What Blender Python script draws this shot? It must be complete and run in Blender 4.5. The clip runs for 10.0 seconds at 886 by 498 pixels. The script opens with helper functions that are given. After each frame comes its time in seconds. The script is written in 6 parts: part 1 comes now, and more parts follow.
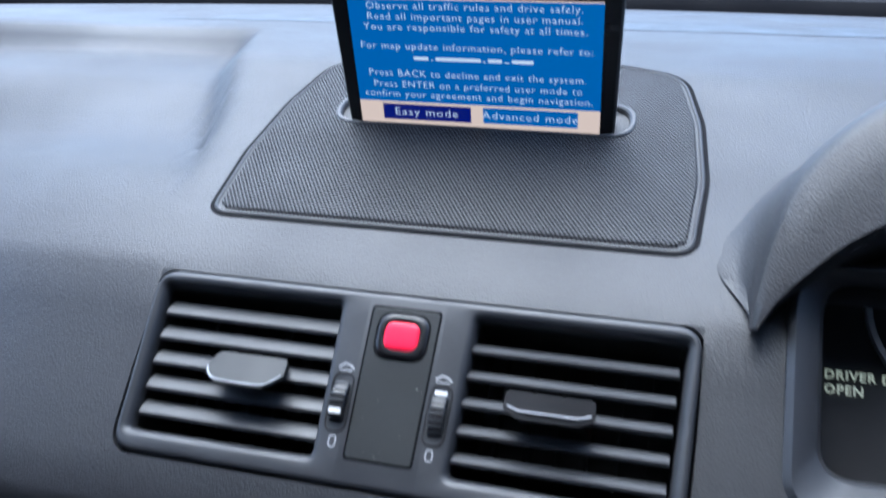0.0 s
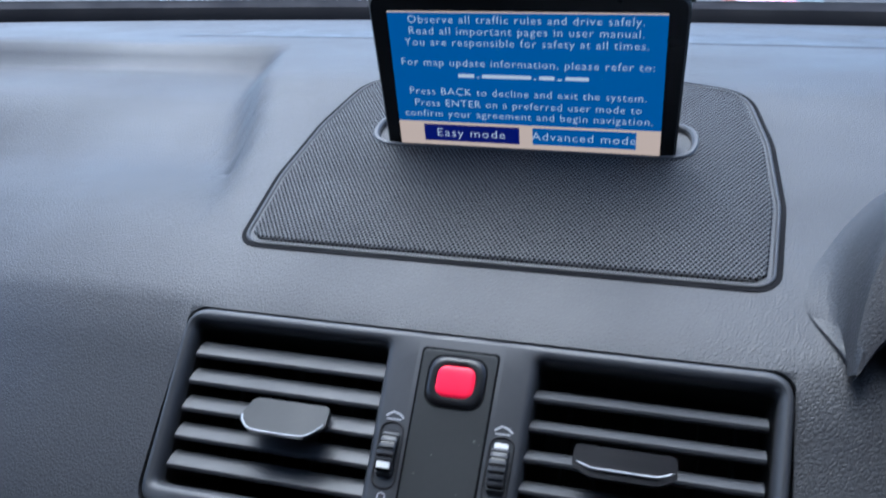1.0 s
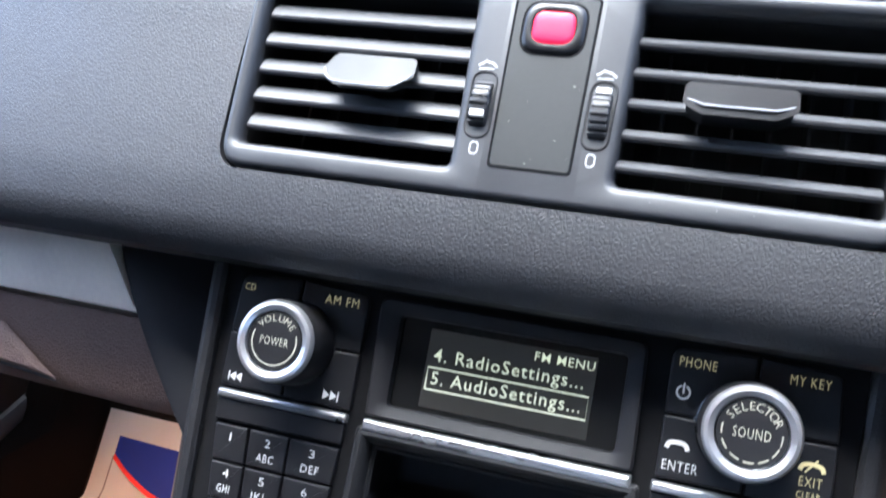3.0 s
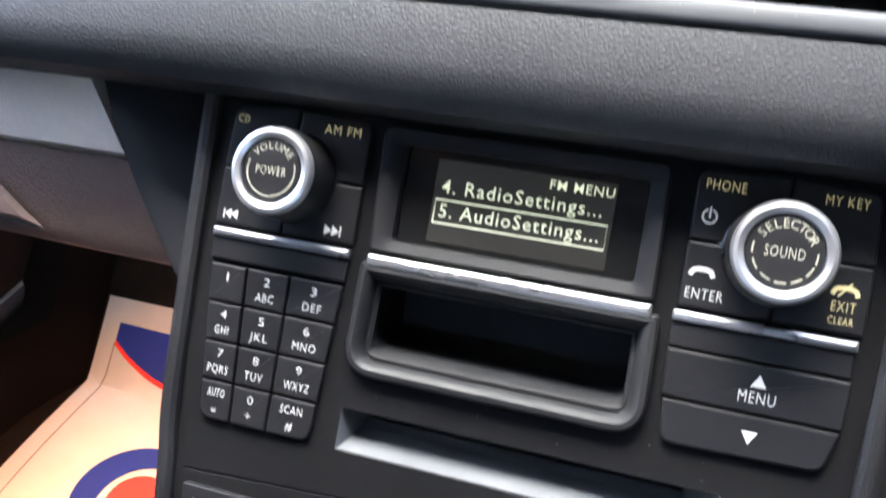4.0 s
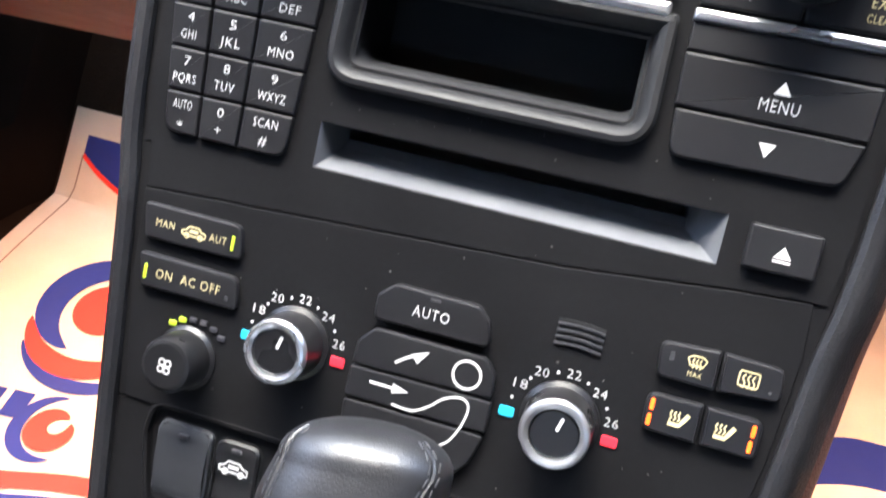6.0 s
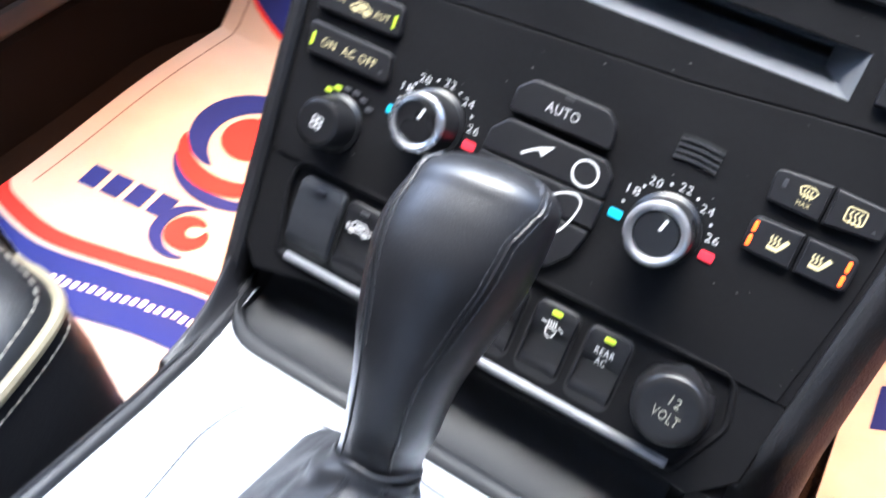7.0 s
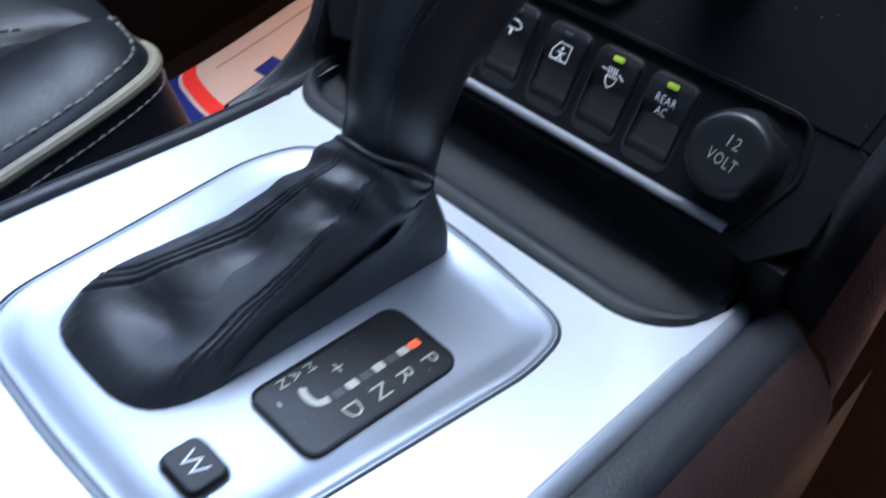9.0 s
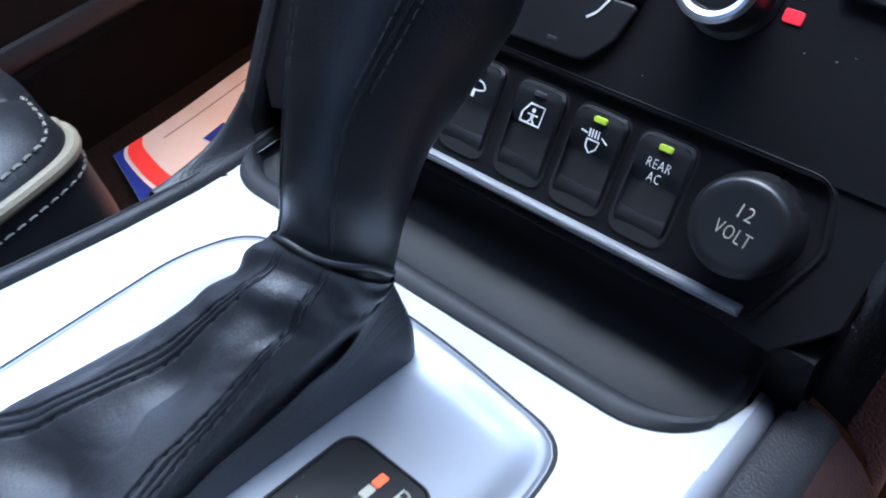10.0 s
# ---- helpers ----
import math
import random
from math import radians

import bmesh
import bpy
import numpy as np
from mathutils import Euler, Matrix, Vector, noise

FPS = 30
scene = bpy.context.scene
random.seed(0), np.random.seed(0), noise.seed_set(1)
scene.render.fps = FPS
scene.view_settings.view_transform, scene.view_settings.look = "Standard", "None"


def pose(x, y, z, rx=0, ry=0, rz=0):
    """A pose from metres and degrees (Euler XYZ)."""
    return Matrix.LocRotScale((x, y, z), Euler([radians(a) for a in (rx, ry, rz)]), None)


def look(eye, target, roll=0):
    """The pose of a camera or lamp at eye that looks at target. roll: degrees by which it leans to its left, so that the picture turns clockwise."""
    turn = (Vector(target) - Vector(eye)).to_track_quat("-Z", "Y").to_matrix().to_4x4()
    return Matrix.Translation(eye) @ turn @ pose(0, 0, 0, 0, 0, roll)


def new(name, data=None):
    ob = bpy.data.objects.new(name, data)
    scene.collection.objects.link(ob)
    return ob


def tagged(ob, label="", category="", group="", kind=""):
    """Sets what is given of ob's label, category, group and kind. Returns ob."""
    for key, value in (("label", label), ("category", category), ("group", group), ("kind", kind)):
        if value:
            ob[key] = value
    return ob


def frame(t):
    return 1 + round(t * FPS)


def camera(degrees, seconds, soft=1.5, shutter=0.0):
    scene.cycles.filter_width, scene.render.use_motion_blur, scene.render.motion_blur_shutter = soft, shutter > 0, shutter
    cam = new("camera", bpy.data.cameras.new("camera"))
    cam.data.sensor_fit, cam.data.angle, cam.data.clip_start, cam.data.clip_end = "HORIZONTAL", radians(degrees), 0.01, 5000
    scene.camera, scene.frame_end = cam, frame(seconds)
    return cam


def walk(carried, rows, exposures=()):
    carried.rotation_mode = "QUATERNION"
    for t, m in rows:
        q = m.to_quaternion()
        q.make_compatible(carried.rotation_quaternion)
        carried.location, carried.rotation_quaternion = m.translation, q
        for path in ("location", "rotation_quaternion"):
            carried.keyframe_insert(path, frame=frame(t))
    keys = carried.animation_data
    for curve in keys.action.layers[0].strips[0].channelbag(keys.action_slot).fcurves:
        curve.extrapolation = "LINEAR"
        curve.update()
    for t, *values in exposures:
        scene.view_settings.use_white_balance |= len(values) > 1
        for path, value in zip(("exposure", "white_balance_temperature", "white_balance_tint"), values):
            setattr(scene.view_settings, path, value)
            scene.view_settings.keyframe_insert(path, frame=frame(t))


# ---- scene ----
cam = camera(55.02, 10.0, soft=1.8, shutter=0.5)
# seconds, eye, target, roll
PATH = [
    (0.0, (0.1152, -0.2723, 0.9261), (-0.0069, 0.1843, 0.7630), 0.45),
    (0.5, (0.1000, -0.2425, 0.9424), (-0.0284, 0.2158, 0.7894), 0.33),
    (1.0, (0.0865, -0.2406, 0.9231), (-0.0436, 0.2166, 0.7679), -0.13),
    (1.5, (0.0786, -0.2411, 0.9039), (-0.0520, 0.2077, 0.7263), -0.16),
    (2.0, (0.0719, -0.2471, 0.8859), (-0.0638, 0.1846, 0.6733), -0.59),
    (2.2, (0.0685, -0.2512, 0.8772), (-0.0681, 0.1759, 0.6559), -0.57),
    (3.3, (0.0656, -0.2564, 0.8369), (-0.0738, 0.1482, 0.5783), -1.25),
    (3.5, (0.0645, -0.2554, 0.8322), (-0.0726, 0.1432, 0.5633), -1.35),
    (4.0, (0.0610, -0.2554, 0.8044), (-0.0696, 0.1293, 0.5130), -1.21),
    (4.5, (0.0630, -0.2537, 0.7859), (-0.0587, 0.1229, 0.4804), -0.51),
    (5.0, (0.0623, -0.2624, 0.7720), (-0.0549, 0.1038, 0.4524), 0.43),
    (5.2, (0.0603, -0.2670, 0.7619), (-0.0517, 0.0962, 0.4370), 1.19),
    (6.3, (0.0617, -0.2768, 0.7282), (-0.0446, 0.0568, 0.3712), 3.26),
    (6.5, (0.0605, -0.2867, 0.7223), (-0.0507, 0.0378, 0.3585), 4.10),
    (7.0, (0.0827, -0.3232, 0.7222), (-0.0676, -0.0384, 0.3397), 5.19),
    (7.5, (0.1189, -0.3526, 0.7597), (-0.0687, -0.1011, 0.3704), 5.48),
    (8.0, (0.1487, -0.3613, 0.7642), (-0.0557, -0.1524, 0.3585), -0.45),
    (8.5, (0.1666, -0.3697, 0.6984), (-0.0502, -0.1746, 0.2923), -4.07),
    (9.0, (0.1694, -0.3340, 0.6450), (-0.0713, -0.1261, 0.2592), -6.21),
    (9.5, (0.1600, -0.3235, 0.6345), (-0.0884, -0.0912, 0.2680), -6.82),
    (10.0, (0.1398, -0.3033, 0.6190), (-0.1012, -0.0660, 0.2507), -6.77),
]
walk(cam, [(t, look(e, g, r)) for t, e, g, r in PATH], [(0.0, 2.55, 5300, 8), (0.5, 2.2, 5250, 8), (1.0, 2.12, 5250, 8), (1.5, 2.55, 5150, 8), (2.2, 2.85, 5350, 8), (3.5, 4.25, 5950, 8), (4.0, 4.15, 6200, 8), (5.2, 4.15, 6350, 9), (6.5, 4.1, 6100, 9), (7.5, 3.8, 5550, 8), (8.0, 3.4, 5450, 8), (8.5, 2.75, 5400, 8), (9.0, 2.45, 5000, 8), (9.5, 2.45, 4950, 8), (10.0, 2.95, 4950, 8)])

# ---- daylight ----
world = bpy.data.worlds.new("overcast_sky")
scene.world = world
world.use_nodes = True
wt = world.node_tree
sky = wt.nodes.new("ShaderNodeTexSky")
sky.sky_type = "NISHITA"
sky.sun_disc = False
sky.sun_elevation = radians(75)
sky.sun_rotation = radians(-48)
sky.dust_density = 4.0
back = wt.nodes["Background"]
back.inputs["Strength"].default_value = 0.15
wt.links.new(sky.outputs[0], back.inputs[0])
sun = new("sun", bpy.data.lights.new("sun", "SUN"))
sun.data.energy, sun.data.angle, sun.data.color = 1.0, radians(50), (1.0, 0.97, 0.94)
sun.matrix_world = look((-0.38, 0.34, 1.9), (0, 0, 0))

# ---- materials ----
GLOW = 0.12   # lamps and displays against the daylight


def shader(name, color, rough=0.5, metal=0.0, spec=0.5, bump=(), vary=0.12, vary_scale=25.0, rough_vary=0.08, coat=0.0, glow=None, sheen=0.0):
    """Principled material: colour mottled at two scales, and relief from (kind, scale per metre, height in mm) layers."""
    m = bpy.data.materials.new(name)
    m.use_nodes = True
    nt = m.node_tree
    N, K = nt.nodes, nt.links
    p = N["Principled BSDF"]
    tc = N.new("ShaderNodeTexCoord")
    def noisy(scale, detail=3.0):
        n = N.new("ShaderNodeTexNoise")
        n.inputs["Scale"].default_value, n.inputs["Detail"].default_value = scale, detail
        K.new(tc.outputs["Object"], n.inputs["Vector"])
        return n
    a, b = noisy(vary_scale), noisy(vary_scale * 14)
    mx = N.new("ShaderNodeMath")
    mx.operation = "MULTIPLY_ADD"
    K.new(b.outputs["Fac"], mx.inputs[0])
    mx.inputs[1].default_value = 0.5
    K.new(a.outputs["Fac"], mx.inputs[2])
    ramp = N.new("ShaderNodeMapRange")
    ramp.inputs["From Min"].default_value, ramp.inputs["From Max"].default_value = 0.45, 1.05
    ramp.inputs["To Min"].default_value, ramp.inputs["To Max"].default_value = 1 - vary, 1 + vary
    K.new(mx.outputs[0], ramp.inputs["Value"])
    mul = N.new("ShaderNodeVectorMath")
    mul.operation = "SCALE"
    mul.inputs[0].default_value = color
    K.new(ramp.outputs[0], mul.inputs["Scale"])
    K.new(mul.outputs[0], p.inputs["Base Color"])
    rr = N.new("ShaderNodeMapRange")
    rr.inputs["From Min"].default_value, rr.inputs["From Max"].default_value = 0.3, 0.7
    rr.inputs["To Min"].default_value, rr.inputs["To Max"].default_value = max(0.02, rough - rough_vary), min(1, rough + rough_vary)
    K.new(a.outputs["Fac"], rr.inputs["Value"])
    K.new(rr.outputs[0], p.inputs["Roughness"])
    p.inputs["Metallic"].default_value = metal
    p.inputs["Specular IOR Level"].default_value = spec
    p.inputs["Coat Weight"].default_value = coat
    p.inputs["Sheen Weight"].default_value = sheen
    last = None
    for kind, scale, height in bump:
        bp = N.new("ShaderNodeBump")
        bp.inputs["Strength"].default_value = 1.0
        bp.inputs["Distance"].default_value = height * 0.001
        if kind == "noise":
            src = noisy(scale, 4.0).outputs["Fac"]
        elif kind == "wrinkle":
            n = noisy(scale, 2.0)
            n.inputs["Distortion"].default_value = 1.2
            src = n.outputs["Fac"]
        elif kind == "hide":
            v = N.new("ShaderNodeTexVoronoi")
            v.feature = "DISTANCE_TO_EDGE"
            v.inputs["Scale"].default_value = scale
            w = noisy(scale * 0.5, 2.0)
            ad = N.new("ShaderNodeMixRGB")
            ad.inputs[0].default_value = 0.0012
            K.new(tc.outputs["Object"], ad.inputs[1])
            K.new(w.outputs["Color"], ad.inputs[2])
            K.new(ad.outputs[0], v.inputs["Vector"])
            mr = N.new("ShaderNodeMapRange")
            mr.interpolation_type = "SMOOTHSTEP"
            mr.inputs["From Max"].default_value = 0.28
            K.new(v.outputs["Distance"], mr.inputs["Value"])
            src = mr.outputs[0]
        elif kind == "brushed":
            mp = N.new("ShaderNodeMapping")
            mp.inputs["Scale"].default_value = (scale * 0.02, scale, scale)
            K.new(tc.outputs["Object"], mp.inputs["Vector"])
            n = N.new("ShaderNodeTexNoise")
            n.inputs["Scale"].default_value = 1.0
            K.new(mp.outputs[0], n.inputs["Vector"])
            src = n.outputs["Fac"]
        K.new(src, bp.inputs["Height"])
        if last:
            K.new(last.outputs[0], bp.inputs["Normal"])
        last = bp
    if last:
        K.new(last.outputs[0], p.inputs["Normal"])
    if glow:
        p.inputs["Emission Color"].default_value = (*glow[0], 1)
        p.inputs["Emission Strength"].default_value = glow[1] * GLOW
    return m


def mesh_cloth(name, color):
    """Perforated speaker grille: staggered round holes 2.4 mm apart."""
    m = shader(name, color, 0.55, vary=0.08)
    nt = m.node_tree
    N, K = nt.nodes, nt.links
    p = N["Principled BSDF"]
    tc = N.new("ShaderNodeTexCoord")
    best = None
    for shift in ((0, 0, 0), (0.5, 0.5, 0)):
        mp = N.new("ShaderNodeMapping")
        mp.inputs["Scale"].default_value = (1 / 0.0024, 1 / 0.0038, 0)
        mp.inputs["Location"].default_value = shift
        K.new(tc.outputs["Object"], mp.inputs["Vector"])
        fr = N.new("ShaderNodeVectorMath")
        fr.operation = "FRACTION"
        K.new(mp.outputs[0], fr.inputs[0])
        sb = N.new("ShaderNodeVectorMath")
        sb.operation = "SUBTRACT"
        sb.inputs[1].default_value = (0.5, 0.5, 0)
        K.new(fr.outputs[0], sb.inputs[0])
        sc = N.new("ShaderNodeVectorMath")
        sc.operation = "MULTIPLY"
        sc.inputs[1].default_value = (1, 1.58, 0)
        K.new(sb.outputs[0], sc.inputs[0])
        ln = N.new("ShaderNodeVectorMath")
        ln.operation = "LENGTH"
        K.new(sc.outputs[0], ln.inputs[0])
        if best is None:
            best = ln.outputs["Value"]
        else:
            mn = N.new("ShaderNodeMath")
            mn.operation = "MINIMUM"
            K.new(best, mn.inputs[0])
            K.new(ln.outputs["Value"], mn.inputs[1])
            best = mn.outputs[0]
    mr = N.new("ShaderNodeMapRange")
    mr.inputs["From Min"].default_value, mr.inputs["From Max"].default_value = 0.3, 0.42
    K.new(best, mr.inputs["Value"])
    mix = N.new("ShaderNodeMixRGB")
    mix.inputs[1].default_value = (0.009, 0.009, 0.010, 1)
    old = p.inputs["Base Color"].links[0].from_socket
    K.new(mr.outputs[0], mix.inputs[0])
    K.new(old, mix.inputs[2])
    K.new(mix.outputs[0], p.inputs["Base Color"])
    sp = N.new("ShaderNodeMath")
    sp.operation = "MULTIPLY"
    sp.inputs[1].default_value = 0.5
    K.new(mr.outputs[0], sp.inputs[0])
    K.new(sp.outputs[0], p.inputs["Specular IOR Level"])
    bp = N.new("ShaderNodeBump")
    bp.inputs["Distance"].default_value = 0.0006
    K.new(mr.outputs[0], bp.inputs["Height"])
    K.new(bp.outputs[0], p.inputs["Normal"])
    return m


DASH = shader("dash_soft_plastic", (0.021, 0.0222, 0.025), 0.55, spec=0.48, bump=(("hide", 560, 0.11), ("wrinkle", 520, 0.025), ("noise", 2600, 0.006)), vary=0.1, vary_scale=9)
GRILLEEDGE = shader("smooth_grey_edge", (0.024, 0.0255, 0.0285), 0.5, spec=0.4, bump=(("noise", 3200, 0.01),), vary=0.1)
TRIM = shader("moulded_plastic", (0.029, 0.031, 0.035), 0.5, bump=(("noise", 3200, 0.012),), vary=0.1)
TAB = shader("matt_black_plastic", (0.016, 0.016, 0.018), 0.62, spec=0.2, bump=(("noise", 3200, 0.01),), vary=0.1)
STACK = shader("console_plastic", (0.0098, 0.0098, 0.0107), 0.52, spec=0.07, bump=(("noise", 3600, 0.025),), vary=0.15)
BUTTON = shader("button_plastic", (0.011, 0.011, 0.0125), 0.42, spec=0.33, bump=(("noise", 4200, 0.015),), vary=0.1)
GLOSS = shader("smooth_black_plastic", (0.011, 0.011, 0.012), 0.32, spec=0.35, bump=(("noise", 1500, 0.01),), vary=0.15)
# Near-black for gaps, recesses and deep parts; their shade is in the colour.
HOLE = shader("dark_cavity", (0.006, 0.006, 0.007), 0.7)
RIMLEATHER = shader("grained_trim", (0.014, 0.0142, 0.016), 0.46, spec=0.45, bump=(("hide", 560, 0.075), ("wrinkle", 300, 0.05)))
SATIN = shader("satin_silver", (0.62, 0.63, 0.65), 0.3, 0.9, bump=(("noise", 4000, 0.006),), vary=0.06)
STRIPSATIN = shader("dull_silver_strip", (0.27, 0.275, 0.285), 0.5, 0.5, bump=(("noise", 4000, 0.004),), vary=0.04)
ALU = shader("silver_painted_trim", (0.80, 0.82, 0.85), 0.30, 0.6, rough_vary=0.015, bump=(("brushed", 2600, 0.004),), vary=0.04, coat=0.2)
ALUDASH = shader("brushed_aluminium_trim", (0.93, 0.86, 0.77), 0.46, 0.0, 0.5, bump=(("brushed", 2600, 0.012),), vary=0.08)
LEATHER = shader("black_leather", (0.0075, 0.008, 0.0094), 0.41, spec=0.37, bump=(("hide", 620, 0.05), ("wrinkle", 60, 0.16), ("wrinkle", 190, 0.10)), vary=0.2, vary_scale=18)
BOOT = shader("soft_black_leather", (0.029, 0.0304, 0.034), 0.48, spec=0.55, bump=(("hide", 900, 0.035), ("wrinkle", 160, 0.14), ("wrinkle", 480, 0.05)), vary=0.2)
KNOBSKIN = shader("worn_black_leather", (0.016, 0.0163, 0.018), 0.35, spec=0.62, bump=(("hide", 900, 0.03), ("wrinkle", 80, 0.06)), vary=0.2, rough_vary=0.05)
PIPING = shader("cream_piping", (0.20, 0.175, 0.115), 0.5, bump=(("noise", 1200, 0.1),))
THREAD = shader("pale_thread", (0.19, 0.18, 0.155), 0.7)
DARKTHREAD = shader("black_thread", (0.042, 0.043, 0.047), 0.5)
CARPET = shader("brown_black_carpet", (0.010, 0.0068, 0.0054), 0.95, spec=0.1, bump=(("noise", 900, 2.5), ("noise", 250, 3.0)), vary=0.45, vary_scale=60)
SILLCARPET = shader("black_carpet", (0.006, 0.005, 0.005), 0.95, spec=0.08, bump=(("noise", 900, 2.0),), vary=0.3, vary_scale=60)
# Warm brown, raised to stand in for light bounced off the mat.
LOWER = shader("lower_dash_plastic", (0.13, 0.085, 0.070), 0.6, spec=0.3, bump=(("hide", 520, 0.2),), vary=0.12)
PAPER = shader("white_paper", (0.78, 0.77, 0.74), 0.75, spec=0.25, bump=(("wrinkle", 9, 2.2), ("noise", 700, 0.05)), vary=0.04)
INKBLUE = shader("navy_ink", (0.010, 0.024, 0.19), 0.7, spec=0.25, vary=0.06)
INKRED = shader("red_ink", (0.62, 0.035, 0.03), 0.7, spec=0.25, vary=0.06)
INKWHITE = shader("white_ink", (0.78, 0.77, 0.76), 0.7, spec=0.25, vary=0.04)
INKGREY = shader("grey_line_ink", (0.3, 0.26, 0.25), 0.7, spec=0.25)
LEGEND = shader("faded_legend", (0.40, 0.39, 0.31), 0.6, vary=0.08)
MARK = shader("cream_legend", (0.60, 0.52, 0.28), 0.6, glow=((1.0, 0.82, 0.38), 0.16), vary=0.04)
MARKW = shader("white_legend", (0.6, 0.6, 0.59), 0.6, glow=((1.0, 0.95, 0.85), 0.1), vary=0.03)
# The hazard button and the two coloured prints have a faint glow added.
REDBTN = shader("red_translucent_glow", (0.72, 0.008, 0.04), 0.42, spec=0.3, glow=((1.0, 0.012, 0.06), 0.75), vary=0.08)
BLUEDOT = shader("glowing_blue_print", (0.02, 0.42, 0.62), 0.5, glow=((0.05, 0.6, 0.8), 0.2))
REDDOT = shader("glowing_red_print", (0.72, 0.02, 0.04), 0.5, glow=((0.9, 0.04, 0.06), 0.25))
LEDGREEN = shader("green_led", (0.38, 0.5, 0.03), 0.4, glow=((0.55, 0.8, 0.03), 0.2))
LEDORANGE = shader("orange_led", (0.6, 0.07, 0.01), 0.4, glow=((1.0, 0.075, 0.005), 3.5))
LEDRED = shader("red_lamp", (0.8, 0.08, 0.02), 0.4, glow=((1.0, 0.14, 0.03), 1.0))
LEDOFF = shader("unlit_lamp", (0.04, 0.04, 0.045), 0.4)
LCDGLASS = shader("display_glass", (0.012, 0.012, 0.012), 0.12, vary=0.02)
LCDBACK = shader("display_ground", (0.02, 0.019, 0.016), 0.4, glow=((0.5, 0.46, 0.36), 0.014), vary=0.03)
LCDTEXT = shader("display_characters", (0.5, 0.5, 0.4), 0.5, glow=((0.95, 1.0, 0.66), 0.38), vary=0.02)
NAVBLUE = shader("screen_blue", (0.005, 0.02, 0.05), 0.35, glow=((0.005, 0.135, 0.42), 1.15), vary=0.02)
NAVSAND = shader("screen_sand", (0.05, 0.04, 0.03), 0.35, glow=((0.9, 0.66, 0.5), 1.15), vary=0.02)
NAVNAVY = shader("screen_navy", (0.005, 0.005, 0.03), 0.35, glow=((0.004, 0.01, 0.16), 1.15), vary=0.02)
NAVTEXT = shader("screen_letters", (0.05, 0.05, 0.05), 0.35, glow=((0.72, 0.78, 0.85), 1.2), vary=0.02)
SLATS = shader("slat_plastic", (0.034, 0.0355, 0.0385), 0.5, spec=0.4, bump=(("noise", 3200, 0.012),), vary=0.1)
# Darker copy of ALU: shade on dished and turned faces put into the colour.
ALUSHADE = shader("shaded_silver_paint", (0.37, 0.39, 0.425), 0.38, 0.6, rough_vary=0.015, bump=(("noise", 3000, 0.004),), vary=0.03)
DUST = shader("pale_dust", (0.2, 0.195, 0.19), 0.9)
BOWL = shader("tray_plastic", (0.0145, 0.015, 0.0165), 0.55, spec=0.3, bump=(("noise", 3000, 0.012),), vary=0.12)
MARKV = shader("grey_print", (0.34, 0.35, 0.36), 0.6, vary=0.05)
BLANK = shader("satin_black_panel", (0.02, 0.0215, 0.022), 0.55, spec=0.3, bump=(("noise", 3200, 0.01),), vary=0.1)
DULLCHROME = shader("dull_chrome", (0.22, 0.23, 0.25), 0.4, 0.8)
SLOTLIT = shader("lit_satin_plastic", (0.095, 0.1, 0.108), 0.36, spec=0.5, bump=(("noise", 3000, 0.02),), vary=0.1)
FRIT = shader("black_glass_print", (0.004, 0.004, 0.005), 0.8, spec=0.1)
# One plastic in two copies: the flank's light and the tunnel's shade in colour.
LEDGE = shader("lit_red_brown_plastic", (0.092, 0.040, 0.034), 0.55, spec=0.3, bump=(("hide", 560, 0.15),), vary=0.12)
LEDGESHADE = shader("shaded_red_brown_plastic", (0.020, 0.0095, 0.008), 0.6, spec=0.2, bump=(("hide", 560, 0.12),), vary=0.12)
DOORSKIN = shader("dark_door_trim", (0.008, 0.0075, 0.0075), 0.6, spec=0.3, bump=(("hide", 520, 0.2),), vary=0.12)
NEEDLE = shader("gauge_ring", (0.5, 0.5, 0.52), 0.3, 0.8)

# ---- shapes (all in millimetres; u right, v up, w towards the viewer of a panel) ----
RECLINE = radians(37)
LM = Matrix.Translation((0, 0, 0.60)) @ Matrix.Rotation(-RECLINE, 4, "X")   # dashboard axes: x right, y in, z up along the stack


def panel(y, z, up_y, up_z):
    """Axes of a panel: origin (0, y, z) mm in dashboard axes, v along (up_y, up_z), w out of it."""
    e = Vector((0, up_y, up_z)).normalized()
    n = Vector((1, 0, 0)).cross(e)
    m = Matrix((Vector((1, 0, 0)), e, n)).transposed().to_4x4()
    return LM @ Matrix.Translation((0, y * 0.001, z * 0.001)) @ m


FACE = panel(0, 0, 0, 1)
VENTS = panel(-23.5, 147, 7, 90)
GRILLE = panel(0, 237, 56, 88)
SCREEN = panel(23.5, 349, -65, 48)
PLATE = panel(-79, -294, 76, 30)


def part(name, bm, mat, parent=None, label="", smooth=True):
    me = bpy.data.meshes.new(name)
    bmesh.ops.recalc_face_normals(bm, faces=bm.faces)
    if smooth:
        for f in bm.faces:
            f.smooth = True
        for e in bm.edges:
            if len(e.link_faces) == 2 and (e.calc_face_angle(0) > 0.6 or max(len(f.verts) for f in e.link_faces) > 6):
                e.smooth = False
    bm.to_mesh(me)
    bm.free()
    me.materials.append(mat)
    ob = new(name, me)
    if parent:
        ob.parent = parent
    if label:
        ob["label"] = label
    return ob


def thing(name, m, label, category, group="", kind=""):
    ob = new(name)
    ob.empty_display_size = 0.02
    ob.matrix_basis = m
    return tagged(ob, label, category, group, kind)


def V(p):
    return Vector(p) * 0.001


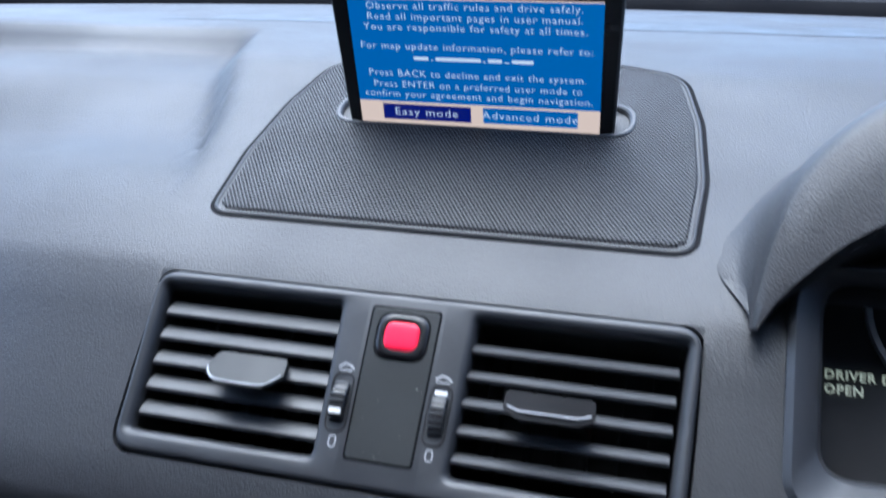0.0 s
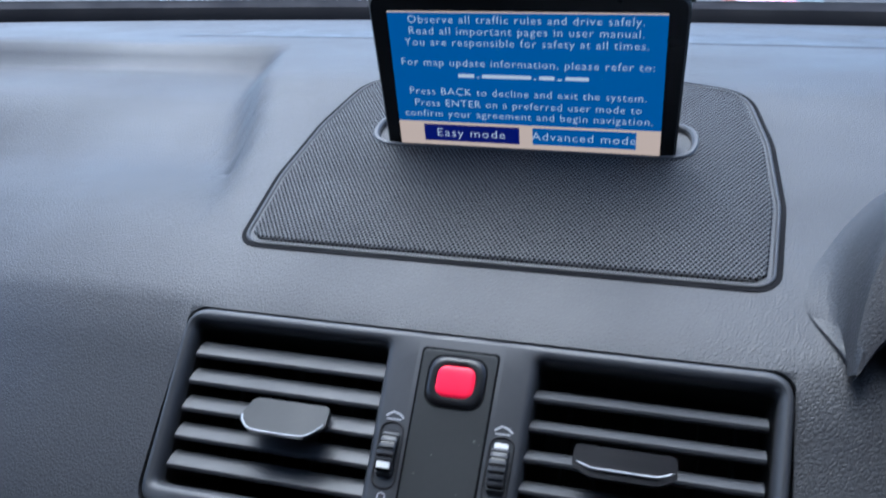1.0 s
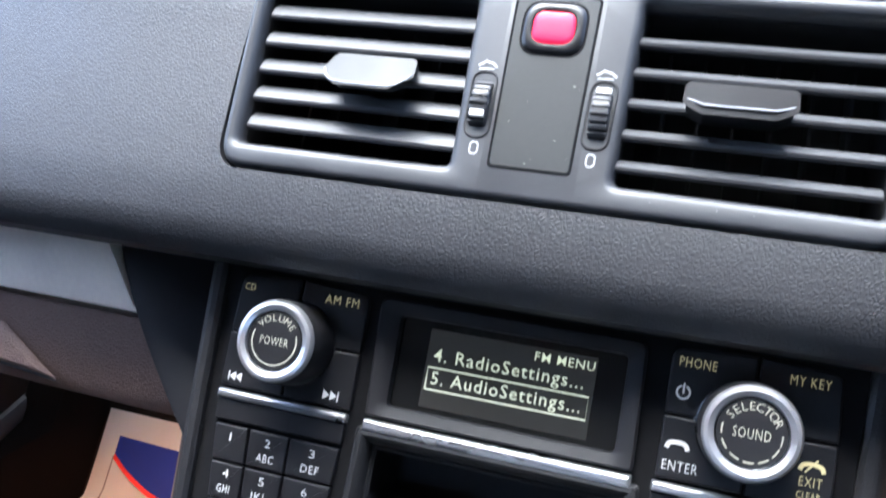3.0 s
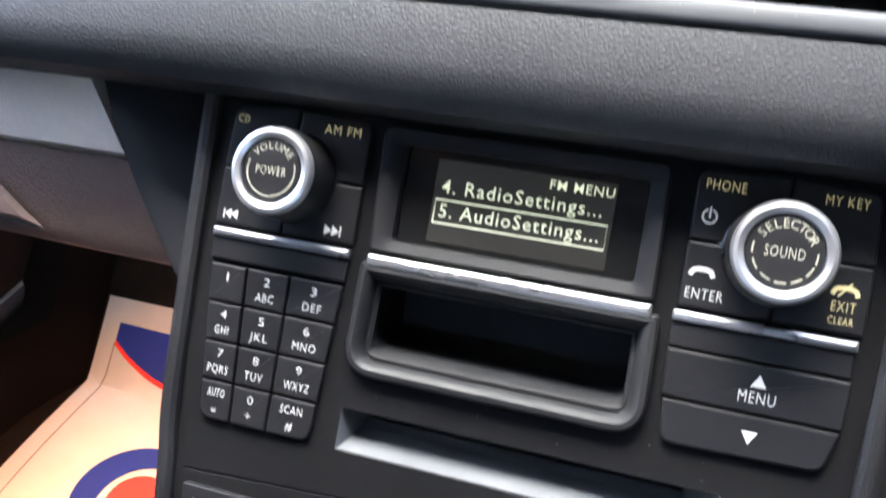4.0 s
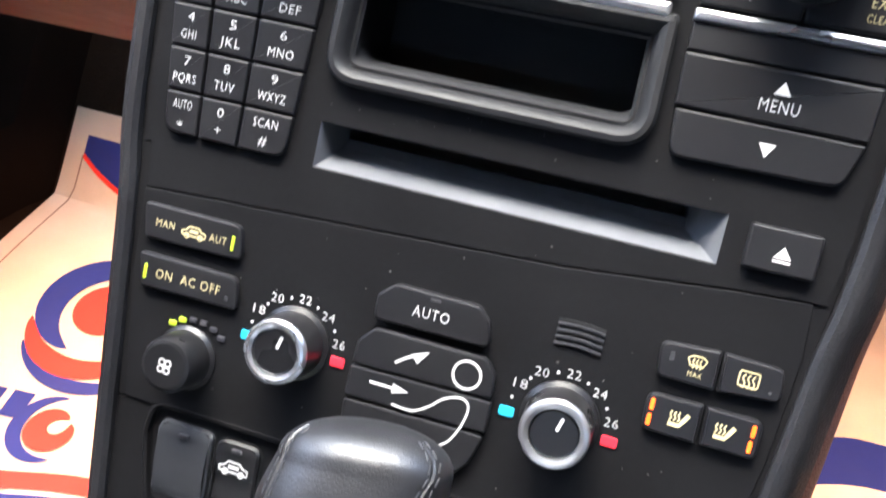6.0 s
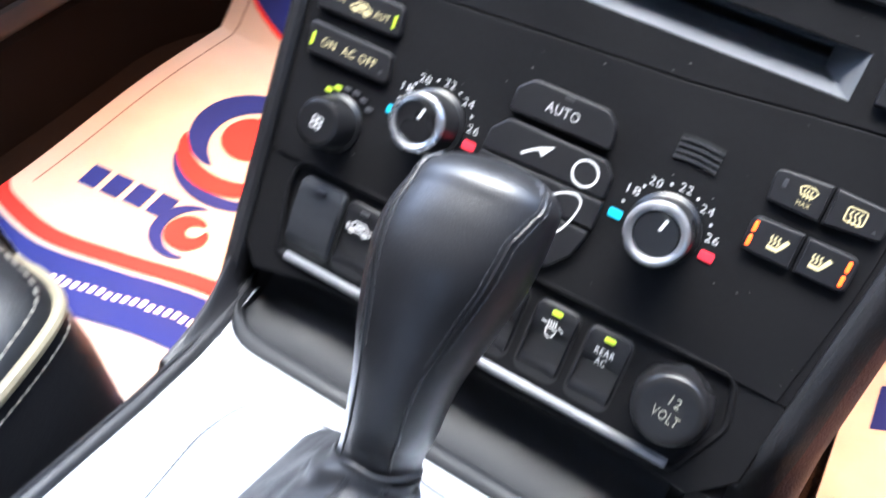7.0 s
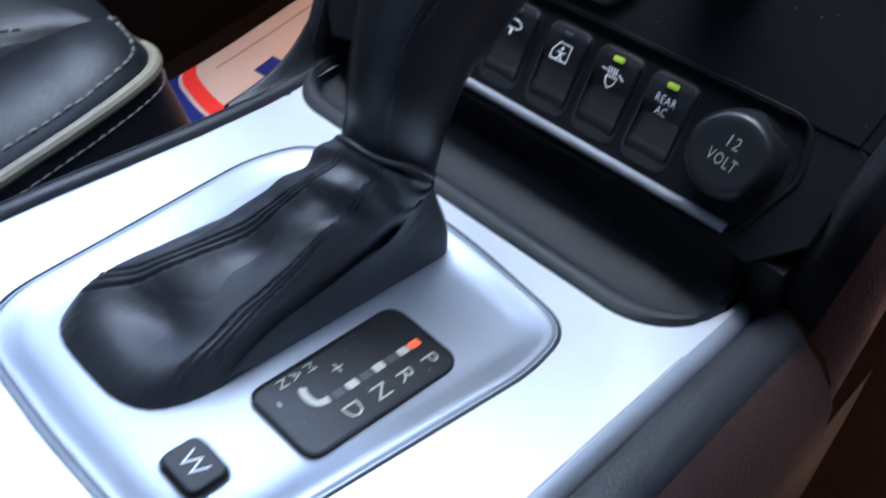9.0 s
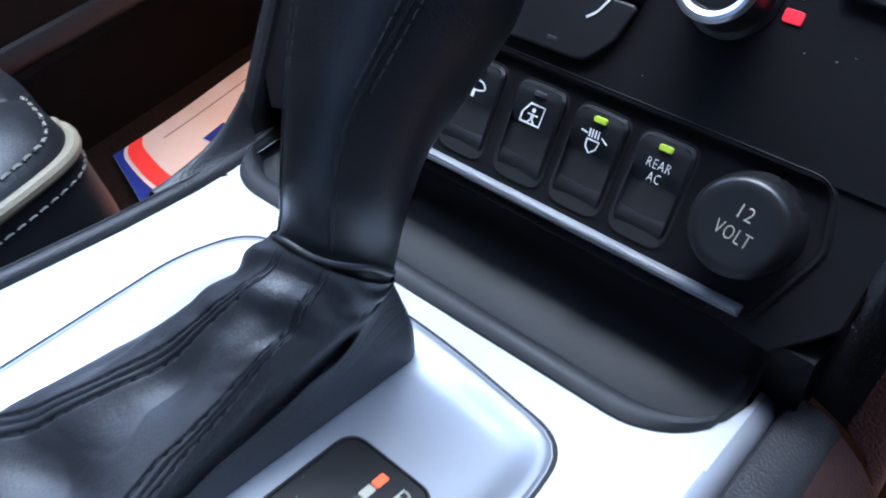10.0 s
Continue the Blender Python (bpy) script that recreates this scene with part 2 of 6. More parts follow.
def loft(loops, cap0=False, cap1=True, bm=None, closed=True):
    """Skin through loops of equally many points (mm)."""
    bm = bm or bmesh.new()
    rings = [[bm.verts.new(V(p)) for p in lp] for lp in loops]
    n = len(rings[0])
    for a, b in zip(rings, rings[1:]):
        for i in range(n if closed else n - 1):
            j = (i + 1) % n
            bm.faces.new((a[i], a[j], b[j], b[i]))
    if cap0:
        bm.faces.new(list(reversed(rings[0])))
    if cap1:
        bm.faces.new(rings[-1])
    return bm


def rpoly(pts, r=2.0, n=4):
    """Polygon with rounded corners; r may be a number or one per corner."""
    out, c = [], len(pts)
    for i in range(c):
        p, a, b = Vector(pts[i]), Vector(pts[i - 1]), Vector(pts[(i + 1) % c])
        ri = r[i] if isinstance(r, (list, tuple)) else r
        da, db = (a - p), (b - p)
        ang = da.angle(db)
        d = min(ri / max(math.tan(ang / 2), 1e-3), da.length * 0.49, db.length * 0.49)
        s, e = p + da.normalized() * d, p + db.normalized() * d
        for k in range(n + 1):
            t = k / n
            out.append(tuple(s * (1 - t) ** 2 + p * 2 * t * (1 - t) + e * t * t))
    return out


def rect(u0, v0, u1, v1, r=2.0, n=4):
    return rpoly([(u0, v0), (u1, v0), (u1, v1), (u0, v1)], r, n)


def disc(cu, cv, r, n=40):
    return [(cu + r * math.cos(2 * math.pi * k / n), cv + r * math.sin(2 * math.pi * k / n)) for k in range(n)]


def inset(lp, d):
    """Offset a counter-clockwise outline inwards by d."""
    n, out = len(lp), []
    for i in range(n):
        p, k = Vector(lp[i]), 1
        a = p - Vector(lp[i - 1])
        while a.length < 1e-5:
            k += 1
            a = p - Vector(lp[i - k])
        k = 1
        b = Vector(lp[(i + 1) % n]) - p
        while b.length < 1e-5:
            k += 1
            b = Vector(lp[(i + k) % n]) - p
        na, nb = Vector((-a.y, a.x)).normalized(), Vector((-b.y, b.x)).normalized()
        m = na + nb
        m = m / max(m.length_squared, 0.3) * 2 if m.length > 1e-6 else na
        out.append(tuple(p + m * d))
    return out


def at(lp, w):
    return [(*p[:2], w) for p in lp]


def pad(lp, w0, w1, bev=0.6, bm=None, dome=0.0):
    """A cap with this outline from w0 up to w1, its front edge rounded."""
    loops = [at(lp, w0), at(lp, w1 - bev), at(inset(lp, bev * 0.35), w1 - bev * 0.3), at(inset(lp, bev), w1)]
    if dome:
        loops.append(at(inset(lp, bev + 2.5), w1 + dome))
    return loft(loops, bm=bm)


def ring(outer, inner, w0, w1, bev=0.5, w_in=None, bm=None):
    """A frame between two outlines of equally many points."""
    w_in = w0 if w_in is None else w_in
    return loft([at(outer, w0), at(outer, w1 - bev), at(inset(outer, bev), w1), at(inset(inner, -bev), w1), at(inner, w1 - bev), at(inner, w_in)], cap1=False, bm=bm)


def lathe(cu, cv, profile, n=48, bm=None):
    """Turned about w: (radius, w) from the back to the front; closed at the front."""
    return loft([at(disc(cu, cv, max(r, 0.01), n), w) for r, w in profile], bm=bm)


def flat(lp, w, bm=None):
    bm = bm or bmesh.new()
    bm.faces.new([bm.verts.new(V((*p[:2], w))) for p in lp])
    return bm


def stroke(pts, width, w, h=0.25, bm=None):
    """A raised line of constant width along (u, v) points."""
    bm = bm or bmesh.new()
    P = [Vector(p) for p in pts]
    L, R = [], []
    for i, p in enumerate(P):
        d = (P[min(i + 1, len(P) - 1)] - P[max(i - 1, 0)]).normalized()
        nrm = Vector((-d.y, d.x)) * width / 2
        L.append(p + nrm)
        R.append(p - nrm)
    loops = []
    for a, b in zip(L, R):
        loops.append([(*a, w - 0.2), (*a, w + h), (*b, w + h), (*b, w - 0.2)])
    return loft(loops, cap0=True, cap1=True, bm=bm)


def arc(cu, cv, r, a0, a1, n=20):
    return [(cu + r * math.cos(radians(a0 + (a1 - a0) * k / n)), cv + r * math.sin(radians(a0 + (a1 - a0) * k / n))) for k in range(n + 1)]


def letters(body, size, mat, parent, u, v, w, turn=0.0, name="legend", wide=1.0, bold=0.0, align="CENTER", label="", width=None):
    cu = bpy.data.curves.new(name, "FONT")
    cu.body, cu.size, cu.align_x, cu.align_y, cu.offset, cu.resolution_u = body, size * 0.001, align, "CENTER", (bold - 0.010) * size * 0.001, 2
    cu.space_character = 1.12 if len(body) > 1 else 1.0
    tmp = bpy.data.objects.new(name, cu)
    me = bpy.data.meshes.new_from_object(tmp)
    bpy.data.objects.remove(tmp)
    bpy.data.curves.remove(cu)
    if width:
        xs_ = [c.co.x for c in me.vertices]
        wide = width * 0.001 / (max(xs_) - min(xs_))
    me.transform(Matrix.Translation(V((u, v, w))) @ Matrix.Rotation(radians(turn), 4, "Z") @ Matrix.Diagonal((wide, 1, 1, 1)))
    me.materials.clear()
    me.materials.append(mat)
    ob = new(name, me)
    ob.parent = parent
    if label:
        ob["label"] = label
    return ob


def arc_letters(body, size, mat, parent, cu, cv, r, a_mid, step, w, name="legend"):
    """Letters round a circle, one mesh."""
    bm = bmesh.new()
    for i, ch in enumerate(body):
        a = a_mid - (i - (len(body) - 1) / 2) * step
        c = bpy.data.curves.new(name, "FONT")
        c.body, c.size, c.align_x, c.align_y, c.offset, c.resolution_u = ch, size * 0.001, "CENTER", "CENTER", -0.010 * size * 0.001, 2
        tmp = bpy.data.objects.new(name, c)
        me = bpy.data.meshes.new_from_object(tmp)
        me.transform(Matrix.Translation(V((cu + r * math.cos(radians(a)), cv + r * math.sin(radians(a)), w))) @ Matrix.Rotation(radians(a - 90), 4, "Z"))
        bm.from_mesh(me)
        bpy.data.objects.remove(tmp)
        bpy.data.curves.remove(c)
        bpy.data.meshes.remove(me)
    return part(name, bm, mat, parent, smooth=False)


def tube(path, r, n=10, bm=None, closed=False):
    """A round bar along 3D points (mm)."""
    P = [Vector(p) for p in path]
    loops, up = [], Vector((0.13, 0.21, 0.97))
    for i, p in enumerate(P):
        d = (P[min(i + 1, len(P) - 1)] - P[max(i - 1, 0)]).normalized()
        a = d.cross(up).normalized()
        b = d.cross(a).normalized()
        loops.append([tuple(p + (a * math.cos(2 * math.pi * k / n) + b * math.sin(2 * math.pi * k / n)) * r) for k in range(n)])
    return loft(loops, cap0=True, cap1=True, bm=bm)


def spline(pts, n=8):
    """Catmull-Rom through points of any dimension."""
    P = [Vector(p) for p in pts]
    out = []
    for i in range(len(P) - 1):
        a, b, c, d = P[max(i - 1, 0)], P[i], P[i + 1], P[min(i + 2, len(P) - 1)]
        for k in range(n):
            t = k / n
            out.append(tuple(0.5 * (2 * b + (c - a) * t + (2 * a - 5 * b + 4 * c - d) * t * t + (3 * b - a - 3 * c + d) * t ** 3)))
    out.append(tuple(P[-1]))
    return out


def stitches(path, length, gap, r, mat, parent, name="stitching"):
    """A row of thread stitches along a 3D path (mm), one mesh."""
    bm = bmesh.new()
    P = [Vector(p) for p in path]
    acc, mark = 0.0, 0.0
    for a, b in zip(P, P[1:]):
        seg = (b - a).length
        while mark < acc + seg:
            s = a + (b - a) * ((mark - acc) / seg)
            e = s + (b - a).normalized() * length
            d = (e - s).normalized()
            x = d.cross(Vector((0, 0, 1)))
            x = x.normalized() * r if x.length > 0.01 else Vector((r, 0, 0))
            y = d.cross(x).normalized() * r
            loft([[tuple(q + x), tuple(q + y), tuple(q - x), tuple(q - y)] for q in (s, s + d * length * 0.5 + Vector((0, 0, r * 0.6)), e)], True, True, bm)
            mark += length + gap
        acc += seg
    return part(name, bm, mat, parent)


def smoothstep(a, b, x):
    t = max(0.0, min(1.0, (x - a) / (b - a)))
    return t * t * (3 - 2 * t)

# ---- dashboard ----
def loft_mm(loops):
    return loft(loops, cap1=False, closed=False)


def from_world(x, y, z):
    """A place in the car (metres) in dashboard axes (mm)."""
    return tuple(LM.inverted() @ Vector((x, y, z)) * 1000)


def dash_profile():
    """Section of the dashboard pad at the middle of the car, from under the lip to the windscreen: (y, z) mm."""
    rows = [(60, 66), (20, 60), (0, 57.6), (-14, 57.4), (-21.5, 58.8), (-27, 64.5), (-30.2, 76), (-28.9, 97.5), (-26, 125), (-23.5, 147), (-21.5, 170), (-20.5, 194),
            (-17, 204), (-12, 214), (-6, 226), (0, 237), (14, 259), (28, 281), (42, 303), (56, 325), (70, 347), (84, 369), (96, 388)]
    for y, z in ((0.325, 0.8555), (0.345, 0.8585), (0.36, 0.861), (0.375, 0.8625), (0.385, 0.8635), (0.395, 0.8645), (0.405, 0.8655), (0.415, 0.866), (0.43, 0.8665), (0.46, 0.867), (0.49, 0.8675), (0.515, 0.868), (0.53, 0.8685), (0.575, 0.869), (0.60, 0.870), (0.66, 0.870), (0.74, 0.869), (0.81, 0.867)):
        q = from_world(0, y, z)
        rows.append((q[1], q[2]))
    return rows


def dash_point(x, row, k):
    """Sweep the section across the car, with the sunken passenger's pad and the curve of the windscreen."""
    y, z = row
    q = Vector((x, y, z))
    wpt = LM @ (q * 0.001)
    if z > 245:
        edge = -152 - (z - 259) * 0.37
        f = max(0.0, min(1.0, (edge - x) / (7 + 16 * smoothstep(265, 400, z))))
        h = -19 * smoothstep(255, 335, z) * (1 - smoothstep(0.388, 0.422, wpt.y))
        wpt.z += f * h * 0.001
    if wpt.y > 0.3:
        wpt.y -= 0.40 * (wpt.x ** 2) * smoothstep(0.3, 0.75, wpt.y)
    q = LM.inverted() @ wpt * 1000
    if abs(x) > 150:
        q.y += ((abs(x) - 150) / 420) ** 2 * 90 * (1 - smoothstep(235, 400, z))
    return tuple(q)


dash = thing("dashboard", LM, "dark grey grained soft plastic dashboard under the windscreen", "dashboard", kind="structure")
xs = [-800, -720, -640, -560, -500, -450, -400, -360, -330, -300, -285, -272, -262, -256, -250, -245, -240, -235, -230, -226, -222, -218, -214, -210, -206, -203, -199, -196, -192, -189, -186, -183, -180, -177, -174, -171, -168, -165, -162, -156, -150,
      -139, -120, -90, -60, -30, 0, 30, 60, 90, 120, 139, 152, 165, 180, 200, 230, 270, 330, 400, 480, 560, 640, 720, 800]
prof = dash_profile()
bm = bmesh.new()
grid = [[bm.verts.new(V(dash_point(x, r, k))) for k, r in enumerate(prof)] for x in xs]
for i in range(len(xs) - 1):
    for k in range(len(prof) - 1):
        if -140 < (xs[i] + xs[i + 1]) / 2 < 140 and 7 <= k < 11:
            continue
        if (xs[i] + xs[i + 1]) / 2 > 182 and 7 <= k < 13:
            continue
        bm.faces.new((grid[i][k], grid[i + 1][k], grid[i + 1][k + 1], grid[i][k + 1]))
part("dash_pad", bm, DASH, dash, "dark grey grained soft pad")
# sunken demister outlet along the windscreen
loops = []
for k in range(41):
    x = -365 + 790 * k / 40
    e = 0.02 + 0.98 * smoothstep(-365, -300, x) * (1 - smoothstep(380, 425, x))
    sec = []
    for yy, lift in ((0.484, 0.2), (0.487, 0.8), (0.49, 0.4), (0.49 + 0.07 * e, 0.4), (0.493 + 0.07 * e, 0.8), (0.496 + 0.07 * e, 0.2)):
        q = from_world(0, yy, 0.8675 + 0.003 * smoothstep(0.53, 0.6, yy) + lift * 0.001)
        sec.append(dash_point(x, (q[1], q[2]), 0))
    loops.append(sec)
part("demister_outlet", loft_mm(loops), RIMLEATHER, dash, "dark demister outlet")
# loudspeaker cover in the middle of the pad
OUT = [(-129, 0), (129, 0), (133.5, 60), (130, 120), (119, 176), (70, 190), (-70, 190), (-119, 176), (-130, 120), (-133.5, 60)]
RR = [9, 9, 90, 90, 26, 90, 90, 26, 90, 90]
g_out = rpoly(OUT, RR, 6)
speaker = thing("speaker_grille", GRILLE, "perforated dark grey loudspeaker cover on the dashboard", "grille")
slot = rect(-93, 97, 93, 133, 17.9, 8)
loops = [at(inset(g_out, -d_), w) for d_, w in ((3.5, -2.5), (3.3, 0.1), (2.9, 0.7), (2.2, 0.9), (1.6, 0.7), (1.2, 0.2), (1.0, -0.4), (0.8, -4))]
part("surround", loft(loops, cap1=False), GRILLEEDGE, speaker, "smooth rounded grey edge")
# Black ring paints the shaded wall of the recess round the cover.
part("joint", ring(inset(g_out, -5.8), inset(g_out, -3.0), -3, 0.1, 0.05, -1.6), FRIT, speaker, "dark ring for the recess shade round the edge")
# cover with a slot: bridge the outline to the slot
bm = bmesh.new()
m = 160
def from_angle(lp, c, n):
    """Points of an outline met by n even rays from c."""
    out = []
    P = [Vector(p) - Vector(c) for p in lp]
    for k in range(n):
        d = Vector((math.cos(2 * math.pi * k / n), math.sin(2 * math.pi * k / n)))
        best = None
        for a, b in zip(P, P[1:] + P[:1]):
            den = d.x * (b.y - a.y) - d.y * (b.x - a.x)
            if abs(den) < 1e-9:
                continue
            t = (a.x * (b.y - a.y) - a.y * (b.x - a.x)) / den
            s = (a.x * d.y - a.y * d.x) / den
            if t > 0 and -1e-6 <= s <= 1 + 1e-6:
                best = max(best or 0, t)
        out.append((c[0] + d.x * best, c[1] + d.y * best))
    return out
def plate_between(outer, inner, c, w, n=120, w_in=-3):
    o, i = from_angle(outer, c, n), from_angle(inner, c, n)
    q = [((a[0] * 0.5 + b[0] * 0.5), (a[1] * 0.5 + b[1] * 0.5)) for a, b in zip(o, i)]
    return loft([at(o, -8), at(o, w - 0.8), at(inset(o, 0.8), w), at(q, w), at(inset(i, -0.6), w), at(i, w - 0.6), at(i, w_in)], cap1=False)


part("inner_joint", ring(inset(g_out, -1.6), inset(g_out, 1.8), -6, -0.6, 0.2), FRIT, speaker, "dark joint round the cover")
go, gs = from_angle(inset(g_out, 0.7), (0, 115), m), from_angle(slot, (0, 115), m)
def crown(lp):
    return [(u, v, 1.6 + 1.6 * math.cos(u / 135 * 1.4) * min(1, max(0, min(v, 188 - v)) / 30)) for u, v in lp]
mid = [((a[0] + b[0]) / 2, (a[1] + b[1]) / 2) for a, b in zip(go, gs)]
bm = loft([at(go, -2), at(go, 0.8), crown(inset(go, 0.8)), crown(mid), crown(gs), at(inset(gs, 0.6), -2)], cap1=False)
MESHCLOTH = mesh_cloth("perforated_grille", (0.046, 0.048, 0.052))
part("cover", bm, MESHCLOTH, speaker, "finely perforated cover")
# Near-black lining and an added flat sheet carry the slot's inner shade.
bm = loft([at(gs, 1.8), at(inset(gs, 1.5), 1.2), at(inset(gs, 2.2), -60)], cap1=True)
part("slot_lining", bm, HOLE, speaker, "slot lining, inner shade put into near-black")
part("slot_shade", flat(inset(slot, 0.8), -6.0), HOLE, speaker, "black sheet standing for shade inside the slot")
part("slot_rim", loft([at(inset(gs, -2.6), 2.9), at(inset(gs, -1.8), 3.9), at(inset(gs, -0.2), 4.0), at(inset(gs, 1.0), 3.0), at(inset(gs, 1.4), -5)], cap1=False), TRIM, speaker, "smooth grey rim of the slot")

# ---- pop-up navigation screen ----
nav = thing("navigation_screen", SCREEN, "raised black pop-up navigation screen showing a blue notice", "screen")
body = rpoly([(-83, -62), (83, -62), (86, 50), (-86, 50)], [10, 10, 9, 9], 6)
case = loft([at(inset(body, 4), -16), at(inset(body, 1), -13), at(body, -6), at(body, 0.4), at(inset(body, 1.4), 2.0)], cap0=True)
part("casing", case, GLOSS, nav, "black casing")
# arched top, with the finger recess drawn as a flat near-black patch
top = [(-86, 46)] + [(-86 + 172 * k / 24, 50 + 25 * math.sin(math.pi * k / 24) ** 0.7) for k in range(25)] + [(86, 46)]
bm = loft([at(top, -22), at(top, -6), at(inset(top, 1.5), -3.4)], cap0=True, cap1=True)
part("top_cap", bm, TRIM, nav, "arched dark grey top")
rec = [(-79, 53)] + [(-79 + 158 * k / 24, 53 + 17 * math.sin(math.pi * k / 24) ** 0.7) for k in range(25)] + [(79, 53)]
part("recess_patch", flat(rec, -3.0), HOLE, nav, "flat black patch for the finger recess")
bm = tube([(-85, 50, -1), (-40, 50.5, 1.5), (0, 50.8, 1.8), (40, 50.5, 1.5), (85, 50, -1)], 2.4)
part("lip", bm, GLOSS, nav)
disp = part("display", flat(rect(-75, -40.5, 75, 40.5, 0.4, 1), 2.15), NAVBLUE, nav, "lit blue display", smooth=False)
part("sand_bar", flat(rect(-75, -40.5, 75, -25, 0.2, 1), 2.3), NAVSAND, disp, "sand-coloured bar", smooth=False)
part("edge_line", flat(rect(-75, 39.6, 75, 40.5, 0.2, 1), 2.3), NAVSAND, disp, smooth=False)
part("selected_button", flat(rect(-60, -37.2, -3.4, -26.6, 0.2, 1), 2.45), NAVNAVY, disp, "dark blue selected button", smooth=False)
part("mode_button", flat(rect(4.2, -36.8, 62, -26.4, 0.2, 1), 2.45), NAVBLUE, disp, "blue button", smooth=False)
for body_, v in (("Observe all traffic rules and drive safely.", 35.8), ("Read all important pages in user manual.", 29.4), ("You are responsible for safety at all times.", 23.0),
                 ("For map update information, please refer to:", 11.3), ("Press BACK to decline and exit the system.", -6.1), ("Press ENTER on a preferred user mode to", -13.3), ("confirm your agreement and begin navigation.", -19.8)):
    half = 70.5 if "confirm" in body_ else 69.5 if "For map" in body_ else 66.3 if body_[0] in "PY" else 63.4
    ob = letters(body_, 6.2, NAVTEXT, disp, 0, v, 2.6, name="notice_line")
    wdt = max(c.co.x for c in ob.data.vertices) - min(c.co.x for c in ob.data.vertices)
    ob.data.transform(Matrix.Diagonal((2 * half * 0.001 / wdt * (0.965 if "Press ENTER" in body_ else 1), 1, 1, 1)))
# the address line, as bars
u0 = -37.0
for wd in (9.2, 1.2, 27.6, 1.2, 8.4, 2.6, 12.8):
    part("address_bar", flat(rect(u0, 2.9 if wd > 3 else 2.7, u0 + wd, 5.0 if wd > 3 else 3.6, 0.2, 1), 2.6), NAVTEXT, disp, smooth=False)
    u0 += wd + 1.6
letters("Easy mode", 7.4, NAVTEXT, disp, -32, -31.8, 2.7, name="button_text", wide=1.16)
letters("Advanced mode", 7.2, NAVTEXT, disp, 33, -31.6, 2.7, name="button_text", wide=1.12)

# ---- centre air vents ----
vents = thing("centre_air_vents", VENTS, "dark grey twin air vents beside a red hazard button", "air vent")
VO = rpoly([(-136, -48.5), (136, -48.5), (139, 46), (-139, 46)], 12, 6)
# front panel: one plate with two openings, from strips round them
OL = [(-129.5, -37.3), (-33.2, -36.8), (-35, 38.2), (-132.8, 38)]
OR = [(-p[0], p[1]) for p in reversed(OL)]
OR = OR[-1:] + OR[:-1]
def vent_plate(sign):
    """One half of the front panel: a plate with rounded edges round its opening."""
    c = (sum(p[0] for p in OL) / 4, sum(p[1] for p in OL) / 4)
    def outer(e):
        return rpoly([(-136 + e, -48.5 + e), (-9, -48.5 + e), (-9, 46 - e), (-139 + e, 46 - e)], [12 - e, 0.3, 0.3, 12 - e], 6)
    def hole_(e):
        q = [(OL[0][0] - e, OL[0][1] - e), (OL[1][0] + e, OL[1][1] - e), (OL[2][0] + e, OL[2][1] + e), (OL[3][0] - e, OL[3][1] + e)]
        return rpoly(q, 3 + max(e, -2) * 0.8, 5)
    levels = [(outer(0), -6), (outer(0), 0.6), (outer(0.5), 1.9), (outer(1.5), 2.73), (outer(2.8), 3.0), (hole_(4.2), 3.0), (hole_(2.6), 2.5), (hole_(1.2), 1.2), (hole_(0.3), -1.2), (hole_(-0.3), -5), (hole_(-0.4), -30)]
    loops = [at(from_angle(lp, c, 420), w) for lp, w in levels]
    if sign > 0:
        loops = [[(-u, v, w) for u, v, w in reversed(lp)] for lp in loops]
    return loft(loops, cap1=False)
part("front_panel", vent_plate(-1), TRIM, vents, "dark grey moulded frame")
part("front_panel", vent_plate(1), TRIM, vents, "dark grey moulded frame")
def on_pad(u, z):
    """A place on the middle of the pad, from u and height."""
    for (y0, z0), (y1, z1) in zip(prof, prof[1:]):
        if z0 <= z <= z1 and z1 > z0:
            return (u, y0 + (y1 - y0) * (z - z0) / (z1 - z0), z)
hole = from_angle([(-139, -49.6), (139, -49.6), (139, 47.1), (-139, 47.1)], (0, 0), 960)
lip = from_angle(inset(VO, -1.7), (0, 0), 960)
EV = Vector((7, 90)).normalized()
hole3 = [on_pad(u, min(194, max(97.5, 147 + v * EV.y))) for u, v in hole]
lip3 = [on_pad(u, 147 + v * EV.y) for u, v in lip]
part("vent_border", loft([hole3, lip3, [(a, b + 1.0, c) for a, b, c in lip3], [(a, b + 9, c) for a, b, c in lip3]], cap1=False), DASH, dash)
part("panel_gap", ring(inset(VO, -3.4), inset(VO, 0.5), -10, -3.6, 0.3), FRIT, vents, "dark joint round the frame")
part("middle_strip", loft([[(u, v, w) for v, w in ((-48.6, -6), (-48.55, 0.6), (-48.05, 1.9), (-47.05, 2.73), (-45.7, 3.03), (43.2, 3.03), (44.5, 2.73), (45.5, 1.9), (46.05, 0.6), (46.1, -6))] for u in (-19.5, 19.5)], cap1=False, closed=False), TRIM, vents)
part("hazard_panel", pad(rpoly([(-16, -35.5), (16, -35.5), (17, 38.5), (-17, 38.5)], 2.2), 0, 3.3, 0.5), BLANK, vents, "dark blanking panel")
part("panel_joint", pad(rpoly([(-16.9, -36.4), (16.9, -36.4), (17.9, 39.4), (-17.9, 39.4)], 2.4), 0, 3.12, 0.05), FRIT, vents)
part("switch_joint", pad(rect(-13.6, 12.6, 13.6, 36.6, 8.2, 8), 2, 3.42, 0.05), FRIT, vents)
